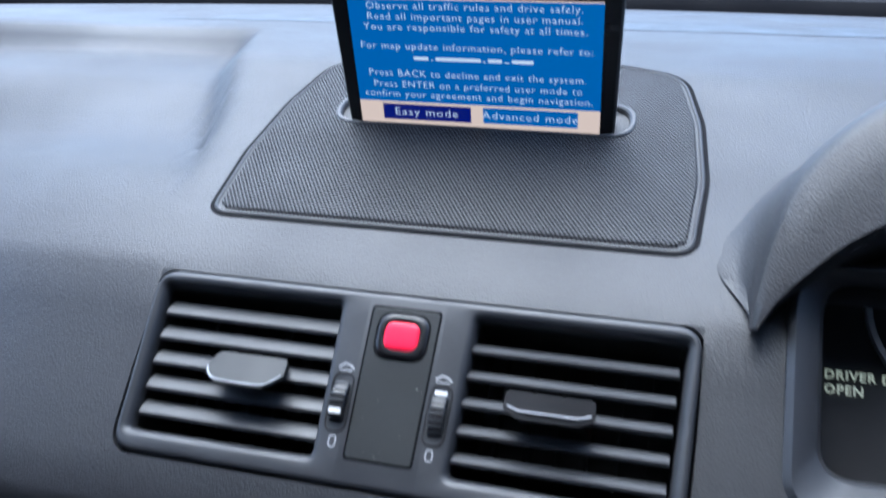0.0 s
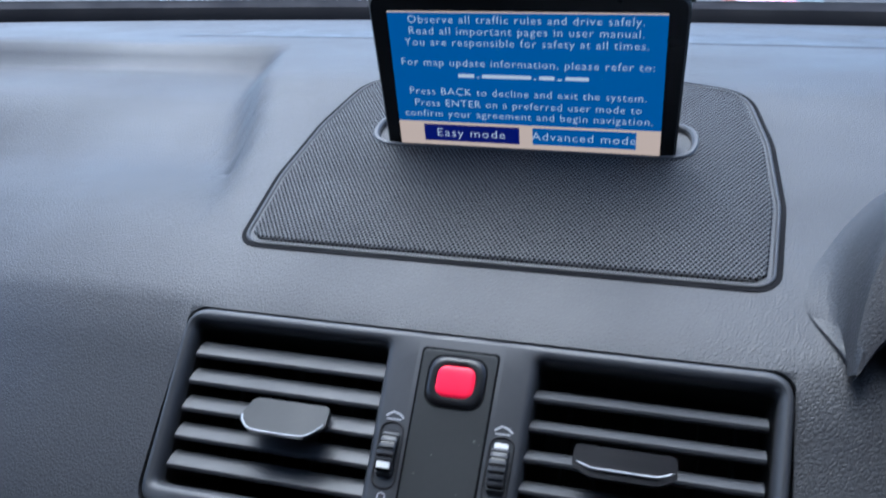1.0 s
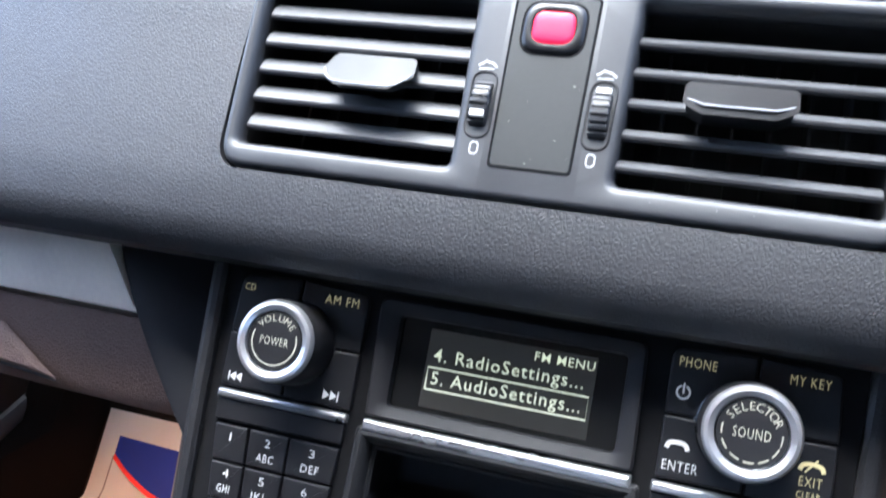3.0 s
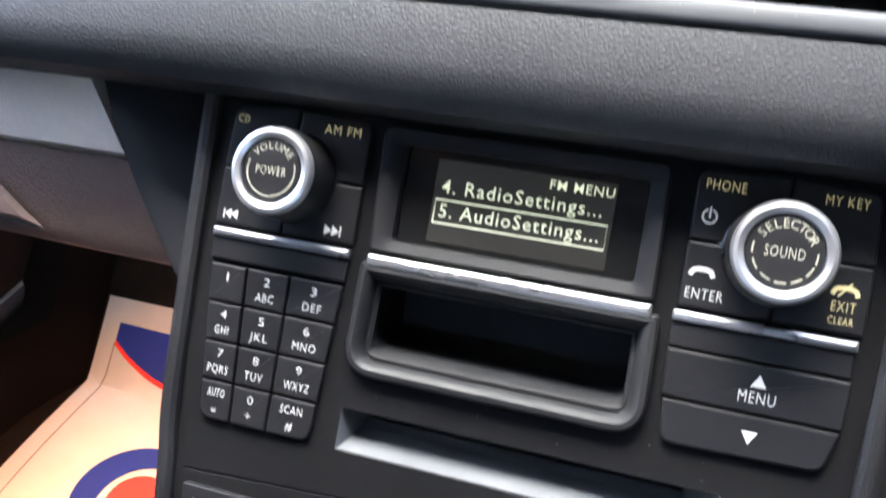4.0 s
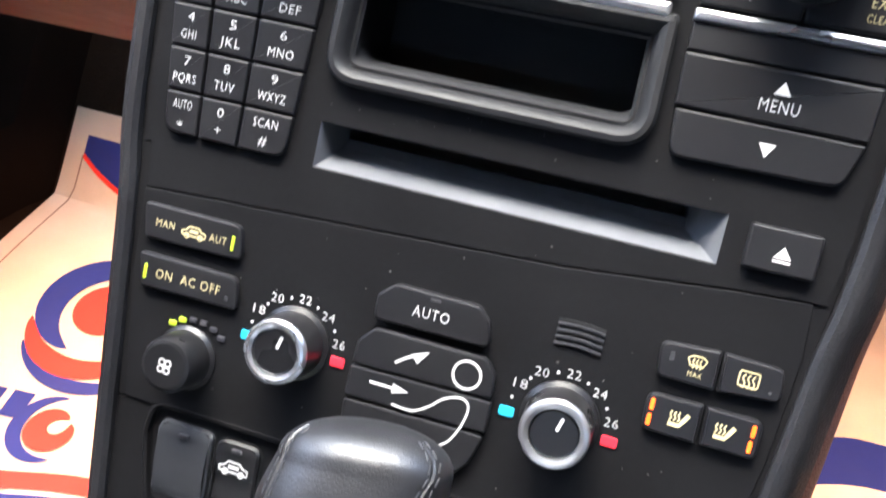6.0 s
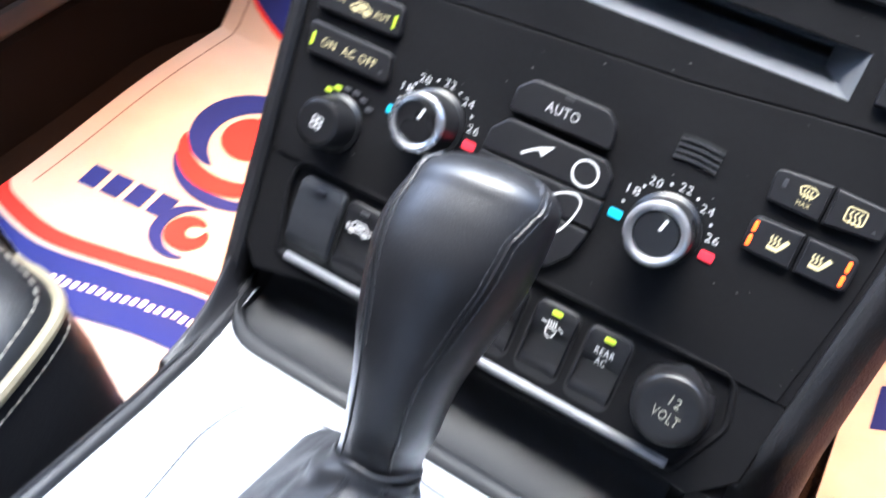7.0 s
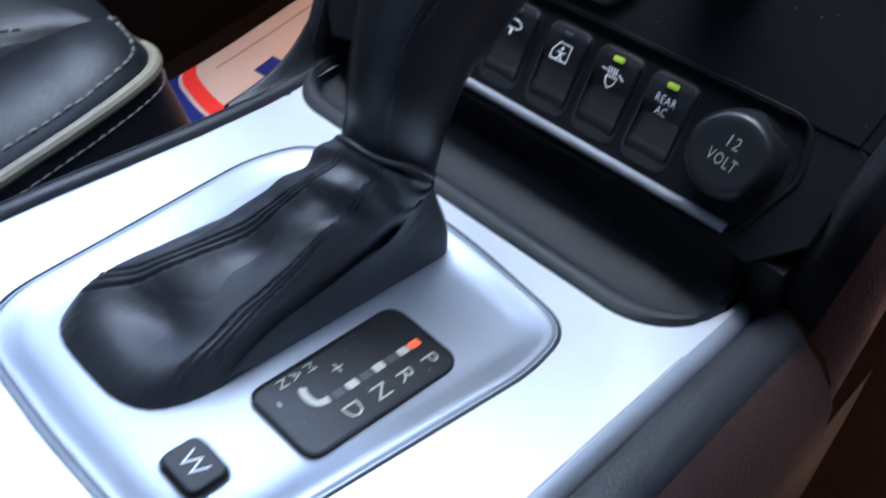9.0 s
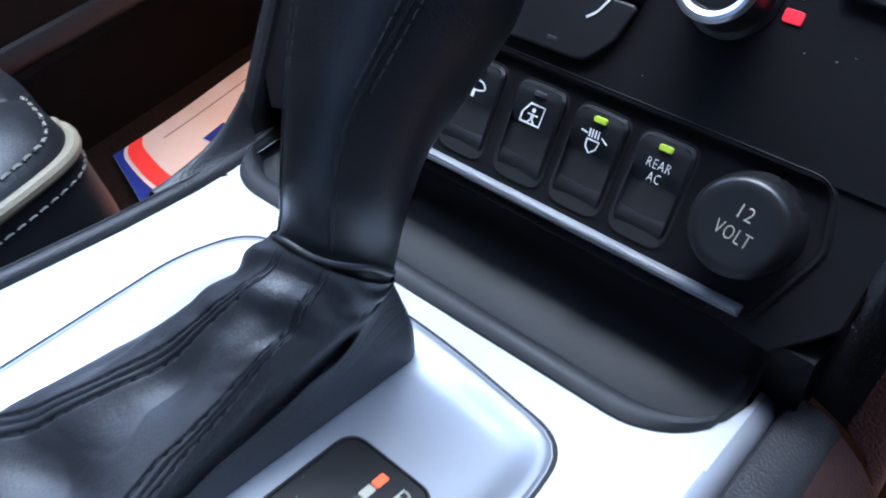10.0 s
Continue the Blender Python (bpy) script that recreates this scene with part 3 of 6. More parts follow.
hz = part("hazard_switch", loft([at(rect(-12.8 + d_, 13.4 + d_, 12.8 - d_, 35.8 - d_, 7.8, 8), w) for d_, w in ((0, 2), (0, 3.4), (0.8, 4.5), (2.2, 5.0), (3.4, 4.8), (4.2, 4.0))]), GLOSS, vents, "glossy black switch surround")
part("hazard_button", loft([at(rect(-8.7 + d_, 17.6 + d_, 8.7 - d_, 31.6 - d_, 4.2, 8), w) for d_, w in ((0, 3.5), (0.1, 4.3), (0.6, 4.9), (1.6, 5.2), (3.4, 5.3), (5.2, 5.35))]), REDBTN, hz, "red translucent warning button with added glow")
for side in (-1, 1):
    cav = [(side * p[0], p[1]) for p in OL]
    if side > 0:
        cav = list(reversed(cav))
    part("air_duct", loft([at(inset(rpoly(cav, 3, 4), -1), -4), at(rpoly(cav, 3, 4), -60)], cap1=True), HOLE, vents, "air duct, its depth shade put into near-black")
    # upright vanes deep inside, the shade there put into near-black
    for k in range(6):
        u = side * (45 + k * 15)
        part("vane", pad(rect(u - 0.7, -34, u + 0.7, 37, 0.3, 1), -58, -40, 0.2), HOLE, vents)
    for k in range(5):
        v = (27.0 if side < 0 else 25.2) - k * 13.1
        hw = 47.8
        uc = side * (81.0 + (v - 0) * 0.03)
        if side < 0:
            pr = [(-5.0, 1.6), (-4.4, 2.7), (-3.2, 3.1), (0.8, 1.2), (4.2, -2.6), (4.3, -5.5), (1.0, -7), (-4.8, 0.4)]
        else:
            pr = [(-3.4, 1.6), (-2.8, 2.6), (-1.6, 3.0), (1.4, 0.6), (3.4, -4.0), (3.2, -6.5), (-0.5, -7), (-3.5, 0.4)]
        loops = [[(uc + s * hw, v + a, b - 3.5) for a, b in pr] for s in (-1, -0.98, 0.98, 1)]
        sl = part("slat", loft(loops, cap0=True), SLATS, vents)
        sl["label"] = "tilted horizontal slat"
    # thumb tab on the middle slat
    if side < 0:
        tabp = rpoly([(-90, 5.0), (-55, 5.0), (-54, -3.5), (-62, -10), (-86, -10), (-93.5, -4.5)], [3, 2, 3, 4, 4, 4], 5)
        tb = loft([[(u, v, 4 + (4.5 - v) * 0.42 - 5) for u, v in tabp], [(u, v, 4 + (4.5 - v) * 0.42) for u, v in tabp], [(u, v, 5 + (4.5 - v) * 0.42) for u, v in inset(tabp, 1)]], cap0=True)
        t = part("thumb_tab", tb, BLANK, vents, "smooth black thumb tab")
        chrome = spline([(-93.0, -3.1, 8.4), (-91.5, -6.3, 9.6), (-86.5, -9.5, 11.0), (-74, -10, 11.2), (-61.5, -9.5, 11.0), (-56, -5.5, 9.3), (-54.2, -2.9, 8.2)], 4)
        part("bright_edge", tube(chrome, 0.5, 8), DULLCHROME, t, "silver lower edge")
    else:
        tabp = rpoly([(56, 3.5), (94, 3.5), (94.5, -3.5), (88, -6.5), (62, -6.5), (55.5, -3.5)], 1.5, 4)
        t = part("thumb_tab", loft([at(tabp, -6), at(tabp, 7.5), at(inset(tabp, 1.2), 8.8)], cap0=True), BUTTON, vents, "smooth black thumb tab")
        part("bright_edge", tube([(55.5, -2.0, 8.3), (62, -4.4, 9.2), (88, -4.4, 9.2), (94.5, -2.0, 8.3)], 0.5, 8), DULLCHROME, t, "silver front edge")
    # thumb wheel
    wu = side * 24.2
    slotp = rpoly([(wu - 4.8 - 0.4 * side, -24), (wu + 4.8 - 0.4 * side, -24), (wu + 4.8 + 0.2 * side, 3.6), (wu - 4.8 + 0.2 * side, 3.6)], 4.7, 6)
    part("wheel_slot", loft([at(inset(slotp, -0.9), 3.1), at(inset(slotp, -0.4), 3.6), at(slotp, 3.5), at(inset(slotp, 0.5), -4)], cap1=True), HOLE, vents)
    bm = loft([[(u, -10.2 + r_ * math.sin(radians(a)), -6.2 + r_ * math.cos(radians(a))) for u, r_ in ((wu - 3.9, 11), (wu - 3.8, 12.6), (wu - 3.0, 13.4), (wu + 3.0, 13.4), (wu + 3.8, 12.6), (wu + 3.9, 11))] for a in range(-75, 76, 6)], cap1=False, closed=False)
    wh = part("thumb_wheel", bm, GLOSS, vents, "ribbed black thumb wheel")
    for k in range(11):
        a = radians(-64 + 128 * k / 10)
        bm = bmesh.new()
        loops = []
        for u, q in ((wu - 3.7, 0.0), (wu - 2.6, 1.0), (wu + 2.6, 1.0), (wu + 3.7, 0.0)):
            sec = []
            for da, r_ in ((-0.075, 13.0), (-0.05, 13.3 + 0.7 * q), (0.05, 13.3 + 0.7 * q), (0.075, 13.0)):
                sec.append((u, -10.2 + r_ * math.sin(a + da), -6.2 + r_ * math.cos(a + da)))
            loops.append(sec)
        part("rib", loft(loops, True, True, bm), SLATS, wh)
    a = radians(-22 if side < 0 else 46)
    v0, w0 = -10.2 + 13.6 * math.sin(a), -6.2 + 13.8 * math.cos(a)
    part("white_mark", pad(rect(wu - 3.0, v0 - 1.5, wu + 3.0, v0 + 1.5, 0.6, 2), w0 - 2, w0 + 0.6, 0.3), MARKW, wh, "white mark")
    part("zero_mark", stroke(rect(wu - 1.6 - 0.7 * side, -31.4, wu + 1.6 - 0.7 * side, -26.4, 1.5, 4) + [rect(wu - 1.6 - 0.7 * side, -31.4, wu + 1.6 - 0.7 * side, -26.4, 1.5, 4)[0]], 0.6, 3.05, 0.1), MARKV, vents)
    part("airflow_mark", stroke([(wu - 4, 6.4), (wu - 1, 8.4), (wu + 2, 7.6), (wu + 4, 6)], 0.9, 3.05, 0.1), MARKV, vents)
    part("airflow_mark", stroke([(wu - 3.5, 5.0), (wu + 3.0, 5.2)], 0.6, 3.05, 0.1), MARKV, vents)

# ---- centre stack carrier ----
stack = thing("centre_stack", FACE, "tall black plastic centre stack between the footwells", "console", kind="structure")
half = [(137, 62), (133, -65), (129, -102), (126, -141), (119, -240), (117, -262)]
lp = [(-u, v) for u, v in half] + [(u, v) for u, v in reversed(half)]
part("carrier", loft([at(lp, -190), at(lp, -75)], cap1=True), STACK, stack, "black carrier panel")
part("top_strip", loft([at(rect(-137, 57.2, 137, 72, 0.5, 1), -75), at(rect(-137, 57.2, 137, 72, 0.5, 1), -2.2)]), STACK, stack)
for q in ([(-136.8, 58), (-132.8, -65), (-128.8, -102), (-125.8, -141), (-122, -187), (-118, -187), (-130, -60), (-130.5, 58)],):
    part("side_strip", loft([at(q, -75), at(q, -1.4)]), STACK, stack)
    q = [(-u, v) for u, v in reversed(q)]
    part("side_strip", loft([at(q, -75), at(q, -1.4)]), STACK, stack)
for s in (-1, 1):
    q = [(s * 118, -56), (s * 130.6, -56), (s * 128.6, -102), (s * 125.6, -141), (s * 121.6, -188), (s * 110, -188), (s * 116, -141)]
    part("side_backing", loft([at(q, -6), at(q, -0.7)]), STACK, stack, smooth=False)
swo = rpoly([(-100.5, -231), (96, -231), (106, -206), (101, -187.5), (-104, -187.5), (-106, -200)], [2, 3, 10, 8, 8, 6], 6)
part("foot_panel", plate_between(rpoly([(-99, -237.5), (98, -237.5), (103, -241), (120.3, -224), (122.5, -186), (-122.5, -186), (-120.3, -233), (-110, -246), (-104, -246)], 0.5, 4), inset(swo, -1.8), (0, -209), -0.8, 160, -6), STACK, stack, "black lower panel")
loops = []
for u, v in spline(half, 5):
    loops.append([(-(u + a), v, b) for a, b in ((-0.5, -3), (-0.2, 1.2), (1.6, 3.0), (4.2, 3.4), (7.0, 1.6), (8.8, -3), (9.2, -30), (9.0, -150), (-0.5, -150))])
part("side_rim", loft(loops, cap0=True), RIMLEATHER, stack, "grained black edge")
for cut, mat_, lab_ in (((7.5, -10), (10, -14), (16, -20), (24, -29)), RIMLEATHER, "black padded flank"), (((24, -29), (31, -37), (36, -46), (38, -60), (40, -150), (60, -260)), LOWER, "dark plastic flank"):
    part("side_flank", loft([[(-(u + a), v, b) for a, b in cut] for u, v in spline(half, 3)], cap1=False, closed=False), mat_, stack, lab_)
# driver's side: one padded edge and a red-brown flank that run down to the tunnel console
TO_FACE = FACE.inverted() @ PLATE
for cut, foot, mat_, name_, lab_ in ((((-0.5, -3), (-0.2, 1.2), (1.6, 3.0), (4.2, 3.4), (7.0, 2.2), (10.5, -1.5), (14.5, -7)), ((114.5, 110, 2), (116, 110.6, 3.4), (118.5, 111, 3.2), (121, 111.6, 2.0), (124, 112, 0.6), (128, 112.6, -1.6), (132, 113.2, -4)), RIMLEATHER, "side_rim", "grained black padded edge"),
                                     (((14.3, -7), (18.5, -14), (22, -24), (23.5, -36), (22, -60), (18, -140)), ((131.8, 113.2, -4), (140, 114.5, -10), (146, 116, -20), (149, 118, -32), (148, 122, -60), (144, 128, -120)), LEDGE, "side_flank", "dark red-brown plastic flank")):
    loops = [[(u + a * (1 + (0.0008 * (-141 - v) if a > 15 else 0)), v, b) for a, b in cut] for u, v in spline([h for h in half if h[1] > -200] + [(121, -205)], 4)]
    tail = [tuple(TO_FACE @ (Vector(q) * 0.001) * 1000) for q in foot]
    for k in (0.35, 0.7, 1.0):
        loops.append([tuple(Vector(a).lerp(Vector(b), k)) for a, b in zip(loops[[i for i, l in enumerate(loops) if l[0][1] <= -204.9][0]], tail)])
    part(name_, loft(loops, cap1=False, closed=False), mat_, stack, lab_)


# ---- radio ----
radio = thing("car_radio", FACE, "black car radio with two silver-ringed knobs and a lit display", "radio")
plate = [(-131, 57), (131, 57), (128, -60), (126, -83.5), (99, -85), (40, -92), (-45, -97), (-124, -101.5)]
# face plate, with the display, tray and disc openings left out
def faceplate(cols, rows, holes, w, bm=None):
    """Plate cut from a grid of straight lines, without the named cells."""
    bm = bm or bmesh.new()
    vs = {}
    for i, v in enumerate(rows):
        for j, u in enumerate(cols):
            hw = 131 if v > -60 else 131 - (-60 - v) * 0.1
            uu = max(-hw, min(hw, u))
            vs[i, j] = bm.verts.new(V((uu, v, w)))
    for i in range(len(rows) - 1):
        for j in range(len(cols) - 1):
            cu, cv = (cols[j] + cols[j + 1]) / 2, (rows[i] + rows[i + 1]) / 2
            if any(a < cu < b and c < cv < d for a, c, b, d in holes):
                continue
            bm.faces.new([vs[i, j], vs[i + 1, j], vs[i + 1, j + 1], vs[i, j + 1]])
    return bm
HOLES = [(-50, 8, 50, 48), (-54, -40, 54, -4), (-58, -79, 91, -62)]
bm = faceplate([-131, -58, -54, -50, 0, 50, 54, 91, 131], [57, 48, 8, -4, -40, -62, -79, -84], HOLES, 0)
ext = bmesh.ops.extrude_face_region(bm, geom=bm.faces[:])
for v in ext["geom"]:
    if isinstance(v, bmesh.types.BMVert):
        v.co.z -= 0.004
part("face_plate", bm, STACK, radio, "black face plate", smooth=False)
part("lower_face", pad(rpoly([(-124.5, -102), (-45, -97.5), (40, -92.5), (99, -86), (124, -84), (124, -83.2), (-126, -83.2)], 0.3, 1), -4, 0.02, 0.3), STACK, radio)
# buttons round the two knobs
def cluster(name, outline, legend=(), label="", corner=1.2, w=2.6):
    b = part(name, pad(rpoly(outline, corner, 4), -1, w, 0.8), BUTTON, radio, label or "black button")
    return b
G = 0.45
for sgn in (-1, 1):
    x = lambda u: u if sgn > 0 else -u
    inner, outer, mid = 64.5, 128, 97
    tl = [(inner, 28 + G), (mid - G, 28 + G), (mid - G, 56), (inner, 54)]
    tr = [(mid + G, 28 + G), (outer, 28 + G), (outer - 1, 54), (mid + G, 56)]
    bl = [(inner, 3.5), (mid - G, 3.5), (mid - G, 28 - G), (inner, 28 - G)]
    br = [(mid + G, 3.5), (outer, 3.5), (outer, 28 - G), (mid + G, 28 - G)]
    made = []
    for q, cr in ((tl, [1, 1, 1, 5]), (tr, [1, 1, 5, 1]), (bl, 1), (br, 1)):
        pts = [(x(u), v) for u, v in q]
        if sgn < 0:
            pts = list(reversed(pts))
            cr = list(reversed(cr)) if isinstance(cr, list) else cr
        made.append(cluster("button", pts, corner=cr))
    tl_, tr_, bl_, br_ = made
    if sgn < 0:
        letters("CD", 4.6, MARK, tr_, -122.5, 48.6, 2.7, width=5.2)
        letters("AM FM", 5.8, MARK, tl_, -77, 49.0, 2.7, width=16)
        bm = bmesh.new()
        for d in (0, 3.0):
            flat([(-124 + d, 8), (-121 + d, 10), (-121 + d, 6)], 2.75, bm)
        flat(rect(-124.6, 6, -124.1, 10, 0.1, 1), 2.75, bm)
        part("legend", bm, MARKW, br_, smooth=False)
        bm = bmesh.new()
        for d in (0, 3.4):
            flat([(-78 + d, 6), (-74.8 + d, 8.2), (-78 + d, 10.4)], 2.75, bm)
        flat(rect(-71.2, 6, -70.6, 10.4, 0.1, 1), 2.75, bm)
        part("legend", bm, MARKW, bl_, smooth=False)
    else:
        letters("PHONE", 5.6, MARK, tl_, 74.5, 49, 2.7, width=14)
        bm = stroke(arc(70.5, 37.3, 2.5, 110, 430, 20), 0.7, 2.7, 0.05)
        stroke([(70.5, 36.8), (70.5, 40.8)], 0.7, 2.7, 0.05, bm)
        part("legend", bm, MARKW, tl_)
        letters("MY KEY", 5.4, MARK, tr_, 115.5, 49.3, 2.7, width=14.5)
        bm = stroke(spline([(67.2, 15.3), (68.2, 17.3), (71.2, 17.9), (74.2, 17.3), (75.2, 15.3)], 5), 1.7, 2.7, 0.05)
        part("legend", bm, MARKW, bl_)
        letters("ENTER", 5.6, MARKW, bl_, 73, 8.6, 2.7, width=13.3)
        bm = stroke(spline([(115.6, 17.0), (116.6, 19.0), (119.8, 19.6), (123, 19.0), (124.0, 17.0)], 5), 1.6, 2.7, 0.05)
        stroke([(117.5, 16.4), (121.6, 21.4)], 0.6, 2.7, 0.06, bm)
        part("legend", bm, MARK, br_)
        letters("EXIT", 5.2, MARK, br_, 119.8, 12.8, 2.7, width=8)
        letters("CLEAR", 3.8, MARK, br_, 119.6, 7.8, 2.7, width=8.4)
    # knob
    ku = sgn * 95.5
    kn = part("volume_knob" if sgn < 0 else "selector_knob", lathe(ku, 27.5, [(21, 0), (21, 1.2), (18.6, 3.0), (18.2, 19), (17.4, 21.5)]), GLOSS, radio, "turned black knob")
    part("silver_ring", lathe(ku, 27.5, [(17.4, 20.5), (17.5, 23.0), (16.6, 24.6), (15.2, 25.0), (13.2, 24.2), (12.9, 22.5)]), SATIN, kn, "satin silver ring")
    part("knob_cap", lathe(ku, 27.5, [(12.9, 22.0), (12.8, 23.2), (12.2, 23.7)]), GLOSS, kn, "black cap")
    if sgn < 0:
        letters("POWER", 5.0, LEGEND, kn, ku, 27.2, 23.85, width=13)
        arc_letters("VOLUME", 4.3, LEGEND, kn, ku, 27.5, 9.6, 90, 19, 23.85)
        part("legend_ring", stroke(arc(ku, 27.5, 10.2, 160, 380, 32), 0.45, 23.75, 0.08), LEGEND, kn)
    else:
        letters("SOUND", 5.4, LEGEND, kn, ku, 27.2, 23.85, width=13)
        arc_letters("SELECTOR", 4.6, LEGEND, kn, ku, 27.5, 9.6, 88, 16.5, 23.85)
        for a in (168, 200, 231, 260, 289, 318, 345):
            part("legend_ring", stroke(arc(ku, 27.5, 10.4, a, a + 21, 6), 0.5, 23.75, 0.08), LEGEND, kn)
    # bright strip under the buttons
    a, b = (-128, -65) if sgn < 0 else (63.5, 127)
    part("bright_strip", pad(rect(a, -2.1, b, 1.9, 0.8, 2), -1, 4.0, 1.4), SATIN, radio, "satin silver strip")
    part("lower_bar", pad(rect(a + (0.4 if sgn > 0 else 0.6), -11.6, b - 0.6, -2.3, 0.5, 2), -1, 2.4, 0.6), BUTTON, radio)
part("bright_strip", pad(rect(-57, -3.4, 56, 1.9, 0.9, 2), -1, 5.2, 1.6), SATIN, radio, "satin silver strip")
# display
bz_o = rpoly([(-57, 3.2), (56, 3.2), (55, 54.5), (-59, 54.5)], [2, 2, 5, 5], 5)
bz_i = rpoly([(-48.5, 9), (47.5, 9), (47.5, 47.5), (-49, 47.5)], 2.0, 5)
part("display_bezel", loft([at(bz_o, -1), at(bz_o, 3.4), at(inset(bz_o, 1), 4.4), at(inset(bz_i, -5), 4.2), at(inset(bz_i, -0.6), 1.2), at(bz_i, -5)], cap1=False), TAB, radio, "dark grey sloping bezel")
dsp = part("display", flat(inset(bz_i, -0.6), -2.6), LCDGLASS, radio, "black display glass")
part("display_ground", flat(rect(-36, 11, 36, 44.5, 0.3, 1), -2.35), LCDBACK, dsp, "faintly lit ground", smooth=False)
letters("FM MENU", 5.4, LCDTEXT, dsp, 22.6, 40.6, -2.2, bold=0.012, width=25)
t1 = letters("4. RadioSettings...", 7.8, LCDTEXT, dsp, -33, 33.4, -2.2, align="LEFT", bold=0.012)
t2 = letters("5. AudioSettings...", 7.8, LCDTEXT, dsp, -32.8, 23.6, -2.2, align="LEFT", bold=0.012)
for t, u0 in ((t1, -33), (t2, -32.8)):
    wdt = max(c.co.x for c in t.data.vertices) + 0.001 * -u0
    k = 64.5 * 0.001 / wdt
    for c in t.data.vertices:
        c.co.x = u0 * 0.001 + (c.co.x - u0 * 0.001) * k
q = rect(-34.6, 20.4, 34.4, 28.6, 0.2, 1)
part("selection_box", stroke([(-34.6, 18.8), (34.4, 18.8), (34.4, 28.2), (-34.6, 28.2), (-34.6, 18.8)], 0.7, -2.25, 0.06), LCDTEXT, dsp)
# tray
tr_o = rpoly([(-59, -46), (59, -46), (58, -3), (-58, -3)], [12, 12, 0.5, 0.5], 7)
tr_i = rpoly([(-52, -36), (52, -36), (53, -3.2), (-53, -3.2)], [7, 7, 0.5, 0.5], 7)
part("tray", loft([at(inset(tr_o, -1.5), -2), at(inset(tr_o, -1.5), 3.0), at(inset(tr_o, -0.4), 4.4), at(inset(tr_o, 1.6), 4.8), at(inset(tr_o, 3.4), 3.7), at(inset(tr_o, 4.8), 0.8), at(inset(tr_o, 5.6), -1.4), at(inset(tr_o, 6.6), -1.2), at(inset(tr_o, 7.6), -2.4), at(tr_i, -9), at(inset(tr_i, 0.5), -18), at(inset(tr_i, 1), -40)], cap1=True), BOWL, radio, "open storage tray below the display")
# disc slot; the light on its slope is put into a paler grey
part("disc_slot", loft([at(rpoly([(-58, -79.5), (91, -79.5), (91, -61.5), (-58, -61.5)], 0.5, 2), 0.1),
                        at(rpoly([(-52, -70.5), (79, -70.5), (79, -61.6), (-52, -61.6)], 0.5, 2), -13),
                        at(rpoly([(-51.5, -66.8), (78.5, -66.8), (78.5, -62.5), (-51.5, -62.5)], 0.5, 2), -15), at(rpoly([(-51.5, -66.6), (78.5, -66.6), (78.5, -63), (-51.5, -63)], 0.5, 2), -40)], cap1=True), SLOTLIT, radio, "sloping slot for discs", smooth=False)
ej = part("eject_button", pad(rect(98.5, -77.5, 122, -62.2, 1.6, 4), -1, 3.2, 1.0), BUTTON, radio, "black eject button")
bm = flat([(107.5, -72.2), (113.3, -72.2), (110.4, -68.2)], 3.5)
flat(rect(107.5, -73.6, 113.3, -72.8, 0.1, 1), 3.5, bm)
part("legend", bm, MARKW, ej, smooth=False)
# telephone keys
PHONE_KEYS = [[("1", ""), ("2", "ABC"), ("3", "DEF")], [("4", "GHI"), ("5", "JKL"), ("6", "MNO")], [("7", "PQRS"), ("8", "TUV"), ("9", "WXYZ")], [("AUTO", "*"), ("0", "+"), ("SCAN", "#")]]
for r in range(4):
    v1 = -13.6 - r * 16.5
    v0 = v1 - 15.6
    for cidx in range(3):
        def edge(v, k):
            lft = -127 + (-13.6 - v) * 0.10
            rgt = -65.5 - (-13.6 - v) * 0.05
            fr = (0, 0.285, 0.61, 1)[k]
            return lft + (rgt - lft) * fr
        pts = [(edge(v0, cidx) + 0.5, v0), (edge(v0, cidx + 1) - 0.5, v0), (edge(v1, cidx + 1) - 0.5, v1), (edge(v1, cidx) + 0.5, v1)]
        cr = [6 if (r == 3 and cidx == 0) else 0.8, 6 if (r == 3 and cidx == 2) else 0.8, 0.8, 0.8]
        k = part("number_key", pad(rpoly(pts, cr, 4), -1, 2.4, 0.7), BUTTON, radio, "black number key")
        cu, cv = sum(p[0] for p in pts) / 4, (v0 + v1) / 2
        a, b = PHONE_KEYS[r][cidx]
        letters(a, 5.0, MARKW, k, cu, cv + (3.2 if b else 2.6), 2.5, width={"AUTO": 8, "SCAN": 10}.get(a, 0.7 if a == "1" else 2.6))
        if b:
            letters(b, 5.4 if len(b) < 2 else 5.0, MARKW, k, cu, cv - (3.4 if b != "*" else 5), 2.5, width={"GHI": 6.2, "MNO": 10.3, "PQRS": 9.6, "WXYZ": 11.5, "*": 2.6, "+": 2.6, "#": 3.4}.get(b, 8.3))
# menu keys
for v0, v1, tilt, cr in ((-30.2, -12.4, 0, 0.8), (-47, -31.0, 1, [5, 6, 0.8, 0.8])):
    pts = [(66.5 if tilt else 64.3, v0), (122 if tilt else 126.4, v0 + (1.2 if tilt else 0)), (126.2 if tilt else 127, v1), (65 if tilt else 63.8, v1)]
    k = part("menu_key", pad(rpoly(pts, cr, 4), -1, 2.6, 0.9), BUTTON, radio, "black menu key")
    if tilt:
        part("legend", flat([(96.6, -41.2), (99.4, -36.6), (93.8, -36.6)], 2.75), MARKW, k, smooth=False)
    else:
        part("legend", flat([(94.2, -20.6), (99.8, -20.6), (97, -16.2)], 2.75), MARKW, k, smooth=False)
        letters("MENU", 6.0, MARKW, k, 97, -24.6, 2.7, width=12.7)

